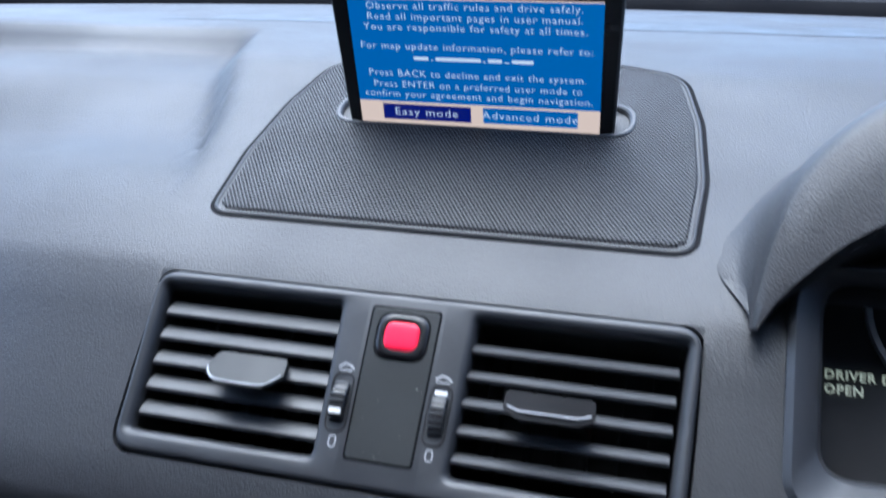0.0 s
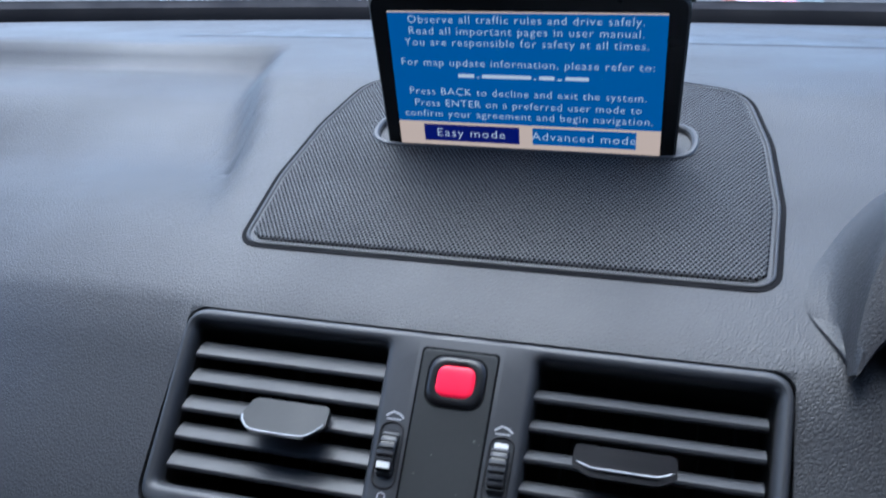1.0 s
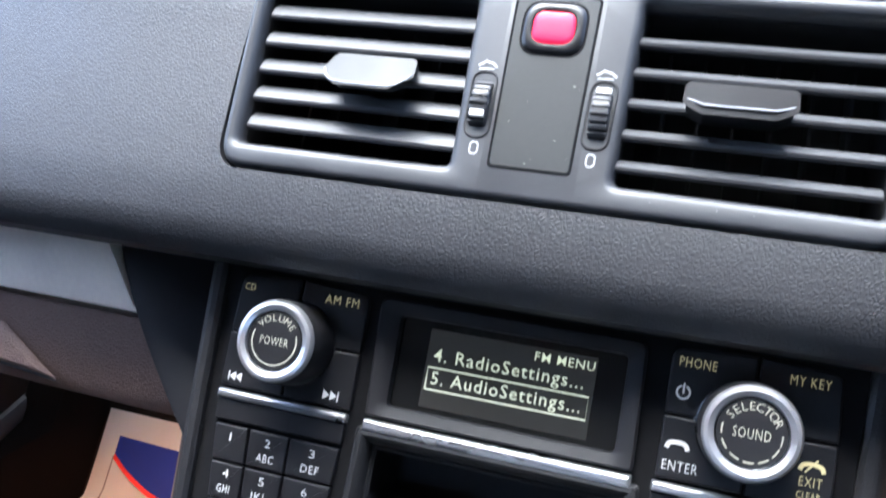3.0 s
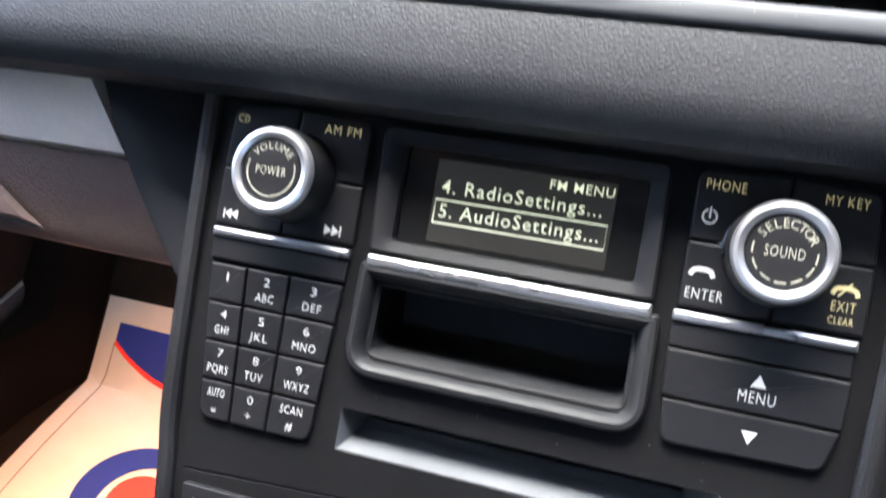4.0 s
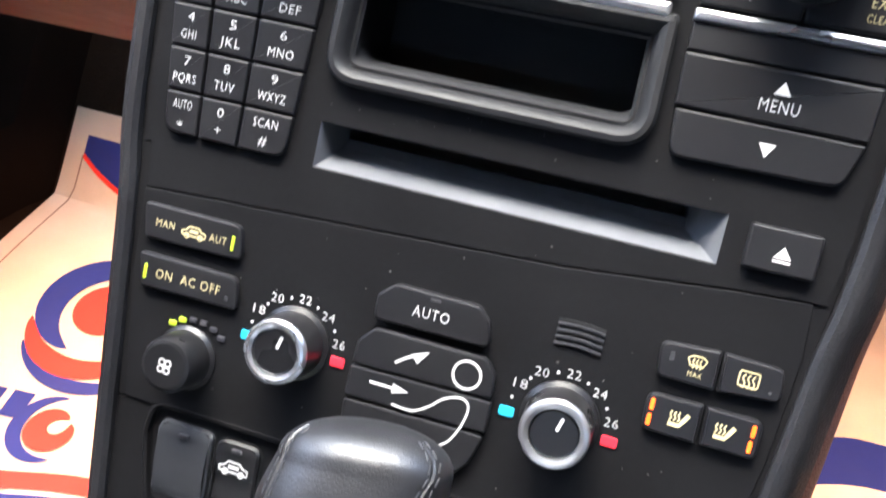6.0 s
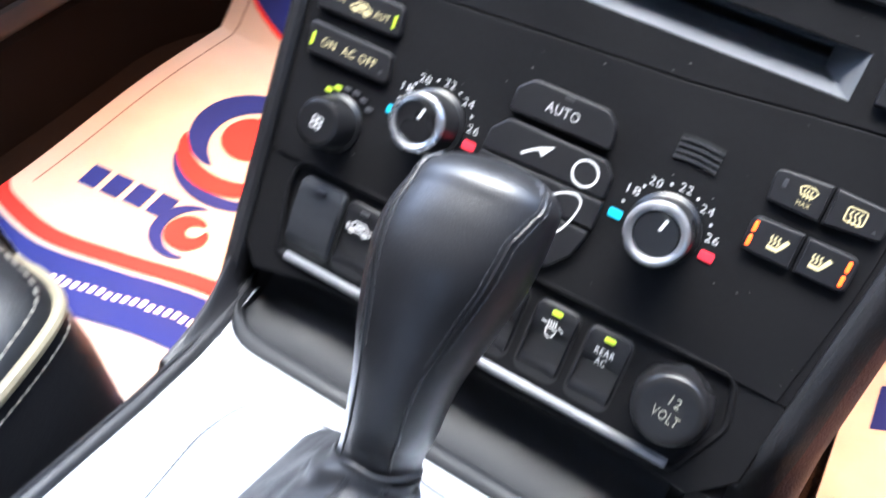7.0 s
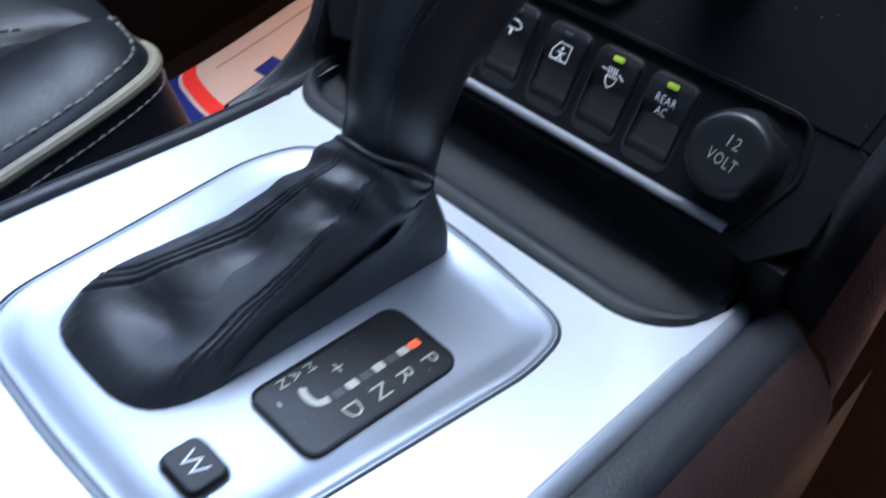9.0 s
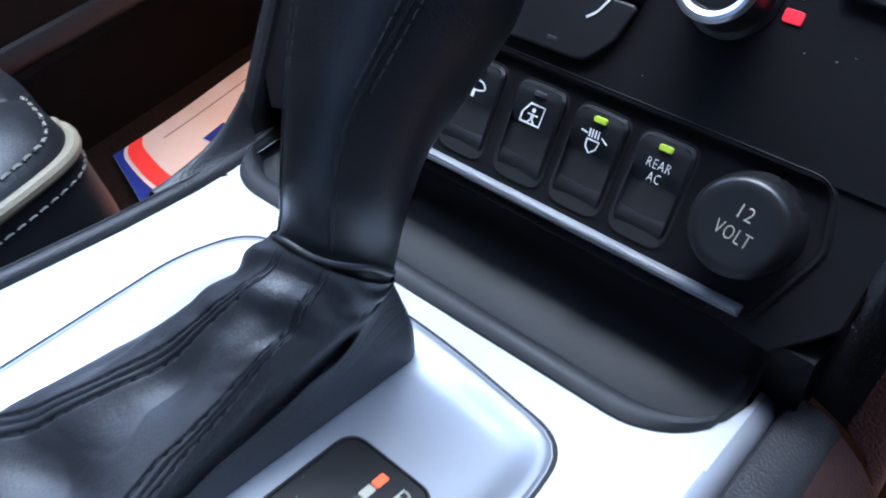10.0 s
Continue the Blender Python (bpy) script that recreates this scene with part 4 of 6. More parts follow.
# ---- climate panel ----
climate = thing("climate_panel", FACE, "black climate control panel with two silver-ringed dials", "control panel")
part("face_plate", pad(rpoly([(-118, -188), (118, -188), (124, -141), (126, -103), (124.5, -84.6), (99, -86.6), (40, -93.1), (-45, -98.1), (-125, -102.7), (-124, -141)], 0.4, 2), -4, 0.0, 0.4), STACK, climate, "black panel")


def key(name, pts, corner=1.5, w=2.6, label="black button", parent=None):
    return part(name, pad(rpoly(pts, corner, 4), -1, w, 0.9), BUTTON, parent or climate, label)


CAR = [(-8, -2.6), (-8.4, -0.4), (-5.4, 0.6), (-3.6, 3.0), (3.0, 3.0), (5.2, 0.8), (8.0, 0.2), (8.2, -2.6), (-8, -2.6)]
def car_mark(parent, u, v, w, s, mat=MARK):
    bm = stroke([(u + a * s, v + b * s) for a, b in CAR], 0.9 * s, w, 0.05)
    stroke([(u - 3 * s, v + 0.2 * s), (u + 3 * s, v + 0.2 * s)], 1.8 * s, w, 0.06, bm)
    for c in (-4.6, 4.6):
        stroke(arc(u + c * s, v - 2.8 * s, 1.5 * s, 0, 360, 10), 0.8 * s, w, 0.05, bm)
    return part("car_mark", bm, mat, parent)


k = key("recirculation_button", [(-120.5, -121.5), (-78, -121), (-80.5, -107.5), (-122.5, -107.5)], [2, 3, 4, 2])
letters("MAN", 4.2, MARK, k, -112, -114.6, 2.7, width=8)
car_mark(k, -99.5, -114.8, 2.65, 0.62)
letters("AUT", 4.2, MARK, k, -89, -115.2, 2.7, width=7.4)
part("green_lamp", pad(rect(-83.4, -118, -82, -112.2, 0.3, 2), 1, 2.9, 0.3), LEDGREEN, k, "lit green lamp")
k = key("air_conditioning_button", [(-118.5, -141), (-76, -140.5), (-78.5, -127.6), (-121.3, -127.2)], [2, 3, 4, 2])
part("green_lamp", pad(rect(-118, -137.6, -116.6, -131.8, 0.3, 2), 1, 2.9, 0.3), LEDGREEN, k, "lit green lamp")
letters("ON  AC OFF", 5.4, MARK, k, -98.5, -134.6, 2.7, width=28)
part("lamp", pad(rect(-82, -137.5, -80.6, -136, 0.3, 2), 1, 2.8, 0.2), LEDOFF, k)
fan = part("fan_knob", lathe(-94.5, -165, [(13, 0), (13, 1), (11.6, 2.5), (10.9, 13.5), (10.0, 15.6), (8.6, 16.2)]), GLOSS, climate, "black fan knob")
bm = bmesh.new()
for a in (40, 130, 220, 310):
    stroke(arc(-94.5 + 1.8 * math.cos(radians(a)), -165 + 1.9 * math.sin(radians(a)), 1.25, 0, 360, 12), 0.55, 16.2, 0.06, bm)
part("fan_mark", bm, MARKW, fan)
for i, a in enumerate((128, 112, 96, 80, 64, 48)):
    u, v = -92.5 + 16.8 * math.cos(radians(a)), -166 + 16.8 * math.sin(radians(a))
    part("speed_lamp", pad(rect(u - 1.6, v - 1.0, u + 1.6, v + 1.0, 0.6, 2), -1, 0.9, 0.3), LEDGREEN if i < 2 else LEDOFF, climate, "small green lamp" if i < 2 else "small unlit lamp")
for cu in (-51.5, 53.0):
    cv = -147
    d = part("temperature_dial", lathe(cu, cv, [(14.5, 0), (14.5, 1), (12.8, 2.2), (12.4, 15), (12.2, 16)]), GLOSS, climate, "black temperature dial")
    part("silver_ring", lathe(cu, cv, [(12.2, 15), (12.3, 17.2), (11.5, 18.3), (10.4, 18.5), (9.0, 17.8), (8.8, 16.2)]), SATIN, d, "satin silver ring")
    part("cap", lathe(cu, cv, [(8.8, 16), (8.6, 17.0), (8.0, 17.4)]), GLOSS, d)
    part("pointer", stroke([(cu + 0.6, cv + 1.6), (cu + 1.8, cv + 6.2)], 1.2, 17.5, 0.2), MARKW, d, "white pointer")
    for n, a in ((18, 148), (20, 119), (22, 84), (24, 50), (26, 15)):
        letters(str(n), 4.9, MARKW, climate, cu + 19.2 * math.cos(radians(a)) - 0.6, cv + 18.2 * math.sin(radians(a)) - 0.6, 0.15, name="scale_number", width=5.0)
    for a in (165, 134, 102, 67, 33, 0):
        r = 18.6
        part("scale_dot", flat(disc(cu + r * math.cos(radians(a)) - 0.4, cv + r * math.sin(radians(a)) - 1.2, 0.6, 8), 0.12), MARKW, climate, smooth=False)
    part("cold_mark", pad(rect(cu - 22, cv - 4.0, cu - 16.4, cv - 0.4, 0.8, 2), -1, 0.5, 0.2), BLUEDOT, climate, "blue mark")
    part("hot_mark", pad(rect(cu + 15.8, cv - 4.4, cu + 21.6, cv - 0.6, 0.8, 2), -1, 0.5, 0.2), REDDOT, climate, "red mark")
k = key("auto_button", [(-22, -128.5), (23, -128), (21, -118.5), (16, -113.5), (-16, -113.5), (-22, -119)], [3, 3, 3, 5, 5, 3], 3.2)
letters("AUTO", 5.8, MARKW, k, -0.5, -121.6, 3.3, width=14)
part("lamp", pad(rect(-2, -116.4, 2, -115.2, 0.3, 2), 1, 3.35, 0.2), LEDOFF, k)
# air distribution buttons, divided like a seated shape
k = key("air_to_screen_button", [(-26.5, -147), (28, -146), (27.5, -137), (23, -131.5), (-20, -131.5), (-26, -138)], [2, 2, 4, 5, 5, 4], 3.0)
bm = stroke(spline([(-10, -142.5), (-6, -139.4), (-2, -137.4)], 5), 1.1, 3.05, 0.1)
flat([(-4.6, -137.6), (2.2, -135.0), (-1.6, -140.6)], 3.2, bm)
part("arrow_mark", bm, MARKW, k)
part("ring_mark", stroke(arc(17.2, -139.5, 5.2, 0, 360, 28), 0.9, 3.05, 0.1), MARKW, k)
k = key("air_to_face_button", [(-27, -160), (28.5, -159), (28.2, -146.8), (-26.8, -147.8)], 1.5, 2.8)
bm = stroke([(-18, -152.2), (-9, -152.2)], 1.0, 2.85, 0.1)
flat([(-9, -150.2), (-2.4, -152.2), (-9, -154.2)], 3.0, bm)
part("arrow_mark", bm, MARKW, k)
body_line = spline([(-8, -158.2), (0, -158.4), (6, -155), (11, -150.5), (17, -148.5), (20.4, -151), (19.5, -158), (16.4, -165), (13, -168.2)], 6)
part("figure_mark", stroke(body_line, 0.8, 2.9, 0.1), MARKW, k)
k = key("air_to_floor_button", [(-20, -182), (17, -181.5), (25, -172), (28.4, -160), (-27, -161), (-26, -174)], [6, 8, 5, 2, 2, 5], 2.7)
part("lamp", pad(rect(2, -178.5, 6, -177.2, 0.3, 2), 1, 2.8, 0.2), LEDOFF, k)
for n in range(4):
    part("sensor_slot", stroke(spline([(44.5, -111.2 - n * 2.4), (53, -110.6 - n * 2.4), (61.5, -111.4 - n * 2.4)], 4), 1.0, 0.0, 0.3), HOLE, climate, "narrow slot")
    part("sensor_rib", stroke(spline([(44.5, -112.4 - n * 2.4), (53, -111.8 - n * 2.4), (61.5, -112.6 - n * 2.4)], 4), 0.8, 0.2, 0.7), SLATS, climate)
# heated glass and seats
k = key("screen_heater_button", [(81.5, -121), (101, -121.3), (100.6, -107.4), (80, -108.6)], [2, 0.8, 0.8, 3.5])
bm = stroke([(91.2, -114.4), (90.2, -112), (91.8, -111), (95.0, -111), (96.6, -112), (95.6, -114.4), (91.2, -114.4)], 0.5, 2.65, 0.06)
for a in (92.2, 93.4, 94.6):
    stroke(spline([(a, -115.4), (a + 0.5, -114.2), (a - 0.3, -113.2), (a + 0.2, -112)], 3), 0.4, 2.65, 0.06, bm)
part("heater_mark", bm, MARK, k)
letters("MAX", 2.8, MARK, k, 93.4, -117.6, 2.7, width=4.8)
part("lamp", pad(rect(84.2, -114.6, 85.6, -111.4, 0.3, 2), 1, 2.8, 0.2), LEDOFF, k)
k = key("rear_heater_button", [(101.8, -121.3), (122.6, -119.5), (121.6, -108), (101.5, -107.4)], [0.8, 3, 3.5, 0.8])
bm = stroke(rect(107.6, -116.8, 114.2, -111.6, 0.8, 2) + [rect(107.6, -116.8, 114.2, -111.6, 0.8, 2)[0]], 0.5, 2.65, 0.06)
for a in (109.3, 110.9, 112.5):
    stroke(spline([(a, -117.4), (a + 0.5, -115.6), (a - 0.4, -114), (a + 0.3, -112.6)], 3), 0.45, 2.65, 0.06, bm)
part("heater_mark", bm, MARK, k)
part("lamp", pad(rect(118, -117.5, 119, -116.4, 0.3, 2), 1, 2.8, 0.2), LEDOFF, k)
for u0, u1, lamp, cr in ((80.2, 99.6, 82.6, [3, 0.8, 0.8, 3.5]), (100.4, 119.8, 116.9, [0.8, 3, 3.5, 0.8])):
    k = key("seat_heater_button", [(u0 + 0.5, -140.8), (u1, -141), (u1 - 0.2, -127), (u0, -127.2)], cr)
    for v in (-131.2, -136.8):
        part("orange_lamp", pad(rect(lamp - 0.7, v - 2.1, lamp + 0.7, v + 2.1, 0.5, 2), 1, 2.9, 0.3), LEDORANGE, k, "lit orange lamp")
    cu = 92.0 if u0 < 90 else 107.5
    bm = stroke([(cu - 3.0, -136.2), (cu + 0.8, -136.3), (cu + 1.8, -134.6), (cu + 3.4, -131.8)], 1.5, 2.65, 0.06)
    for a in (-2.2, -0.8, 0.6):
        stroke(spline([(cu + a - 0.6, -135.0), (cu + a, -133.8), (cu + a - 0.6, -132.8), (cu + a - 0.1, -131.6)], 3), 0.5, 2.65, 0.06, bm)
    part("seat_mark", bm, MARK, k)

# ---- switch panel and tray at the foot of the stack ----
sw = thing("switch_panel", FACE, "row of black switches and a socket above a shallow tray", "switch panel")
part("switch_plate", loft([at(inset(swo, -2.2), -5), at(inset(swo, -2.2), -0.6), at(inset(swo, -1.2), 0.2), at(swo, -0.4), at(inset(swo, 0.8), -2.0), at(inset(swo, 1.6), -2.3)], cap1=True), STACK, sw, "black switch plate with a raised edge")
part("bright_strip", pad(rect(-97, -233.2, 93.5, -229.6, 0.7, 2), -5, 1.2, 1.2), STRIPSATIN, sw, "satin silver strip")


def rocker(u, mark):
    """Scooped rocker switch 17 mm wide, the lower half hollowed."""
    w_, v0, v1 = (12.0, -227, -192.2) if mark == "blank" else (9.4, -226, -193)
    lp = rpoly([(u - w_ + 0.3, v0), (u + w_ + 0.2, v0), (u + w_, v1), (u - w_, v1)], [5, 5, 4.2, 4.2], 6)
    part("switch_gap", flat(inset(lp, -0.9), -1.9), HOLE, sw)
    def hw(v):
        t = (v - v0) / (v1 - v0)
        return -1.2 + 2.4 * t - (3.4 * math.exp(-((t - 0.42) / 0.16) ** 2) if mark != "blank" else -2.2 * math.sin(math.pi * t)) - (2.2 * max(0, 0.14 - t) / 0.14) - (1.6 * max(0, t - 0.9) / 0.1)
    bm = bmesh.new()
    loft([at(lp, -5.5), [(a, b, hw(b) - 0.9) for a, b in lp], [(a, b, hw(b)) for a, b in inset(lp, 0.9)]], cap1=False, bm=bm)
    inner = inset(lp, 0.9)
    n = 22
    rows = []
    for i in range(n + 1):
        v = min(p[1] for p in inner) + (max(p[1] for p in inner) - min(p[1] for p in inner)) * i / n
        xs_ = []
        for (a, b), (c, d) in zip(inner, inner[1:] + inner[:1]):
            if (b - v) * (d - v) <= 0 and abs(b - d) > 1e-9:
                xs_.append(a + (c - a) * (v - b) / (d - b))
        if len(xs_) < 2:
            xs_ = [u - 3, u + 3]
        rows.append([(min(xs_) + (max(xs_) - min(xs_)) * j / 6, v, hw(v) - 0.35 * (1 - abs(j / 3 - 1) ** 2) * (0.3 if i in (0, n) else 1)) for j in range(7)])
    loft(rows, cap1=False, closed=False, bm=bm)
    k = part("rocker_switch", bm, TRIM if mark == "blank" else BUTTON, sw, "black rocker switch with a scooped lower half")
    top = hw(-200) + 0.25
    if mark in ("lamp", "rear"):
        part("green_lamp", pad(rect(u - 2.3, -197.2, u + 2.3, -195.2, 0.8, 3), top - 2, top + 0.5, 0.3), LEDGREEN, k, "lit green lamp")
    else:
        part("lamp", pad(rect(u - 2.2, -197.0, u + 2.2, -195.4, 0.5, 2), top - 2, top + 0.35, 0.3), LEDOFF, k)
    if mark == "rear":
        letters("REAR", 4.4, MARKW, k, u, -201.8, top + 0.35, width=8.2)
        letters("AC", 4.4, MARKW, k, u, -206.0, top + 0.1, width=4.4)
    bm = bmesh.new()
    if mark == "lamp":
        stroke([(u - 2.8, -203), (u + 2.8, -203), (u + 2.2, -206), (u, -207.8), (u - 2.2, -206), (u - 2.8, -203)], 0.6, top - 0.2, 0.06, bm)
        for a in (-2.0, -0.7, 0.7, 2.0):
            stroke([(u + a - 0.6, -199), (u + a - 0.2, -202)], 0.55, top, 0.1, bm)
        stroke([(u - 6.2, -200.6), (u - 3.2, -201)], 0.5, top, 0.1, bm)
        stroke([(u + 3.2, -201), (u + 6.2, -202.6)], 0.5, top, 0.1, bm)
    elif mark == "child":
        stroke([(u - 5, -207), (u - 5, -203.4), (u - 2.4, -199.4), (u + 4.4, -199.4), (u + 4.4, -207), (u - 5, -207)], 0.7, top, 0.1, bm)
        stroke([(u, -203), (u, -205)], 1.3, top, 0.1, bm)
        stroke([(u - 2.4, -203.4), (u + 2.4, -203.4)], 0.6, top, 0.1, bm)
        stroke([(u, -204.8), (u - 1.6, -206.8)], 0.6, top, 0.1, bm)
        stroke([(u, -204.8), (u + 1.6, -206.8)], 0.6, top, 0.1, bm)
        flat(disc(u, -201.6, 0.9, 10), top + 0.12, bm)
    elif mark == "mirror":
        stroke(spline([(u - 5, -202), (u - 2, -199.6), (u + 3, -199.8), (u + 5, -202.2), (u + 2, -203.4), (u - 3, -203.2), (u - 5, -202)], 4), 0.7, top, 0.1, bm)
        stroke([(u, -203.4), (u, -206.5)], 1.4, top, 0.1, bm)
    if bm.faces:
        for q in bm.verts:
            q.co.x, q.co.y = u * 0.001 + (q.co.x - u * 0.001) * 0.82, -0.203 + (q.co.y + 0.203) * 0.86
        part("switch_mark", bm, MARKW, k)
    else:
        bm.free()
    if mark == "car":
        car_mark(k, u, -203, top + 0.1, 0.75, MARKW)


for u, mark in ((-88.5, "blank"), (-65.5, "car"), (-18.5, "mirror"), (6.5, "child"), (30, "lamp"), (53.5, "rear")):
    rocker(u, mark)
cap = part("socket_cap", lathe(85, -207, [(16.2, -5), (15.6, 4), (15.0, 9.0), (14.2, 11.2), (12.8, 12.3), (10.5, 12.5), (6, 12.2)]), GLOSS, sw, "round black socket cap")
letters("12", 6.2, LEGEND, cap, 85.6, -202.6, 12.7, turn=-6, width=4.2)
letters("VOLT", 6.2, LEGEND, cap, 84.8, -209.4, 12.7, turn=-6, width=11)
# scooped tray between the strip and the gear panel, in the axes of that panel
scoop = thing("storage_tray", PLATE, "black scooped tray at the foot of the stack", "tray")
loops = []
NU = 60
for i in range(NU + 1):
    u = -112.5 + 218 * i / NU
    over = max(0.0, abs(u + 3.5) - (109 - 30))
    rear = 64 + 30 - math.sqrt(max(0.0, 30 ** 2 - over ** 2))
    k = (98.5 - rear) / 34.5
    f = smoothstep(0.02, 0.75, k)
    sec = []
    for v, w in ((96.5, 26.5), (99.5, 26), (105, 23), (109, 18), (110, 12), (108.5, 6), (104, 0), (97, -4.5), (89, -7.2), (82, -8), (76.5, -7.5), (73.5, -4), (71.2, 0.2), (69, 2.8), (66, 3.7), (63, 3.1), (60.6, 1.0), (60, -4)):
        vv = 98.5 - (98.5 - v) * k if v < 98.5 else 98.5 + (v - 98.5) * f
        ww = w if w > 14 or v < 72 else w * f + 4 * (1 - f)
        sec.append((u, vv, ww))
    loops.append(sec)
part("bowl", loft([q[:13] for q in loops], cap1=False, closed=False), BOWL, scoop, "smooth black bowl")
part("rolled_edge", loft([q[12:] for q in loops], cap1=False, closed=False), BOWL, scoop, "rounded raised edge")
# closed corner between the tray and the driver's edge
lp = [(99.5, 0), (118, -1.5), (119, 36), (99.5, 36)]
part("corner_block", loft([[(u, 105.5 + v, -8) for u, v in lp], [(u, 105 + v, 4) for u, v in lp], [(u, 101.5 + v, 16) for u, v in lp], [(u, 97.5 + v, 25) for u, v in lp]], cap1=True), STACK, scoop)

# ---- tunnel console with the gear lever ----
tunnel = thing("tunnel_console", PLATE, "silver tunnel console with black padded edges", "console", kind="structure")
EDGE = {-1: [(-430, 80), (-130, 82), (-55, 90.5), (11, 95.5), (45, 99.5), (66, 103.5), (85, 108.5), (100, 113), (117, 117.5), (160, 122)], 1: [(-430, 115), (160, 115)]}


def along(rows, x):
    """Straight-line reading of a small table."""
    for (a, b), (c, d) in zip(rows, rows[1:]):
        if x <= c:
            return b + (d - b) * max(0.0, (x - a)) / (c - a)
    return rows[-1][1]


def edge_u(s, v):
    """Inner line of the padded edge on either side."""
    return along(EDGE[s], v)


PL = [(-along(EDGE[-1], v) - 0.6, v) for v in (66, 45, 11, -20, -55, -90, -129.5)] + [(108.2, -129.5), (108.2, 66)]
SUR = rpoly([(-50, -105.5), (5, -107.5), (67, -105.5), (78.6, 16), (75, 42), (5, 52.8), (-65, 45), (-70, 16)], [32, 240, 32, 70, 24, 300, 24, 70], 8)


part("silver_panel", plate_between(PL, SUR, (4, -28), 0.0), ALU, tunnel, "bright silver painted panel")
for s in (-1, 1):
    end = 105.5 if s > 0 else 112.0
    lp = [(end - 30 + 31 * k / 12, 66.2 + 30 - math.sqrt(max(0.0, 900 - max(0.0, 31 * k / 12 - 1) ** 2))) for k in range(13)]
    lp = [(lp[0][0], 62.0)] + lp + [(end + 1, 112), ] + [(108.2 if s > 0 else edge_u(-1, v) + 0.6, v) for v in (112, 96, 80, 62)]
    if s < 0:
        lp = [(-u, v) for u, v in reversed(lp)]
    part("silver_wing", loft([at(lp, -8), at(lp, 0.06)], cap1=True), ALU, tunnel, smooth=False)
REARP = rpoly([(-81, -420), (110, -420), (110, -131.2), (-82.4, -131.2)], 1.0, 2)
part("rear_panel", pad(REARP, -8, 0.3, 0.9), ALU, tunnel, "bright silver painted panel")
# Added near-black sheet whose colour gives the shade below the joints.
part("shade_sheet", flat([(-83, -430), (118, -430), (116, 130), (-118, 130), (-108, 85), (-97, 11), (-91, -60), (-84, -130)], -9), HOLE, tunnel)
# the panel rolls down along the driver's side, its shade put into a darker silver
part("rolled_side", loft([[(a, v, b) for a, b in ((107.9, -3), (108.2, -0.1), (109.6, -0.35), (111.2, -1.3), (112.6, -3.0), (113.6, -5.4), (113.9, -9))] for v in (-420, -131, 0, 60, 112)], cap1=False, closed=False), ALUSHADE, tunnel, "rolled silver side, shade in its colour")
RAIL = {-1: ((-0.6, -8), (-0.3, 0.6), (0.9, 2.4), (2.8, 3.3), (4.2, 3.1), (4.9, 2.2), (5.6, 2.9), (7.4, 2.0), (8.8, -1), (9.4, -6), (9.6, -14)),
        1: ((-0.9, -9), (-0.6, -2.4), (0.6, -0.2), (4, 0.7), (9, 0.3), (13.5, -1.6), (16.5, -4.2), (17.6, -8))}
SIDE = {-1: ((9.0, -6), (9.8, -12), (11, -30), (14, -60), (20, -100), (34, -420)), 1: ((16.4, -4.6), (18.5, -5.6), (25, -10.2), (25.8, -11), (31.5, -17), (36, -24), (38, -36))}
for s in (-1, 1):
    for rows in ([(-430, 0), (-131, 0), (-95, 0), (-55, 0), (-20, 0), (11, 0), (45, 0), (66, 0), (85, 0), (100, 0), (110, 0.4)], [(111.4, 0.5), (117, 0.8), (124, 2), (132, 4), (142, 9), (156, 19)]):
        if s > 0 and rows[0][0] > 0:
            continue
        loops = [[(s * (edge_u(s, v) + a), v, b + off) for a, b in RAIL[s]] for v, off in rows]
        part("padded_edge", loft(loops, cap1=False, closed=False), RIMLEATHER, tunnel, "black grained padded edge")
        loops = [[(s * (edge_u(s, v) + a), v, b + off * 0.6) for a, b in SIDE[s]] for v, off in rows]
        part("side_ledge" if s > 0 else "side_wall", loft(loops, cap1=False, closed=False), LEDGESHADE if s > 0 else STACK, tunnel, "red-brown plastic ledge" if s > 0 else "dark plastic side wall")
# the padded edge on the passenger side widens and sweeps up to the stack
loops = []
for v, h in spline([(32, 1.5), (45, 4.0), (58, 6.8), (67, 10.2), (74, 13.8), (80, 18.0), (85, 22.5)], 4):
    loops.append([(-(edge_u(-1, v) + a), v, b) for a, b in ((0.4, 1.2), (2.6, 1.6 + 0.05 * h), (5.2, 1.0 + 0.28 * h), (7.2, 0.62 * h), (8.6, 0.9 * h), (9.8, h), (11.2, h - 0.4), (12.2, h - 2.2), (12.6, h - 6), (12.8, -16))])
part("swept_edge", loft(loops, cap1=True, closed=False), RIMLEATHER, tunnel, "black grained edge sweeping upwards")
part("seam_gap", loft([at(rect(114, 108.5, 144, 116, 0.5, 1), -40), at(rect(114, 108.5, 144, 116, 0.5, 1), -24)]), HOLE, tunnel)
part("side_wall", loft([[(115 + a, v, b) for a, b in ((37.5, -34), (39, -60), (41, -110), (48, -420))] for v in (-430, -131, 0, 118, 156)], cap1=False, closed=False), LEDGESHADE, tunnel, "dark plastic side wall")

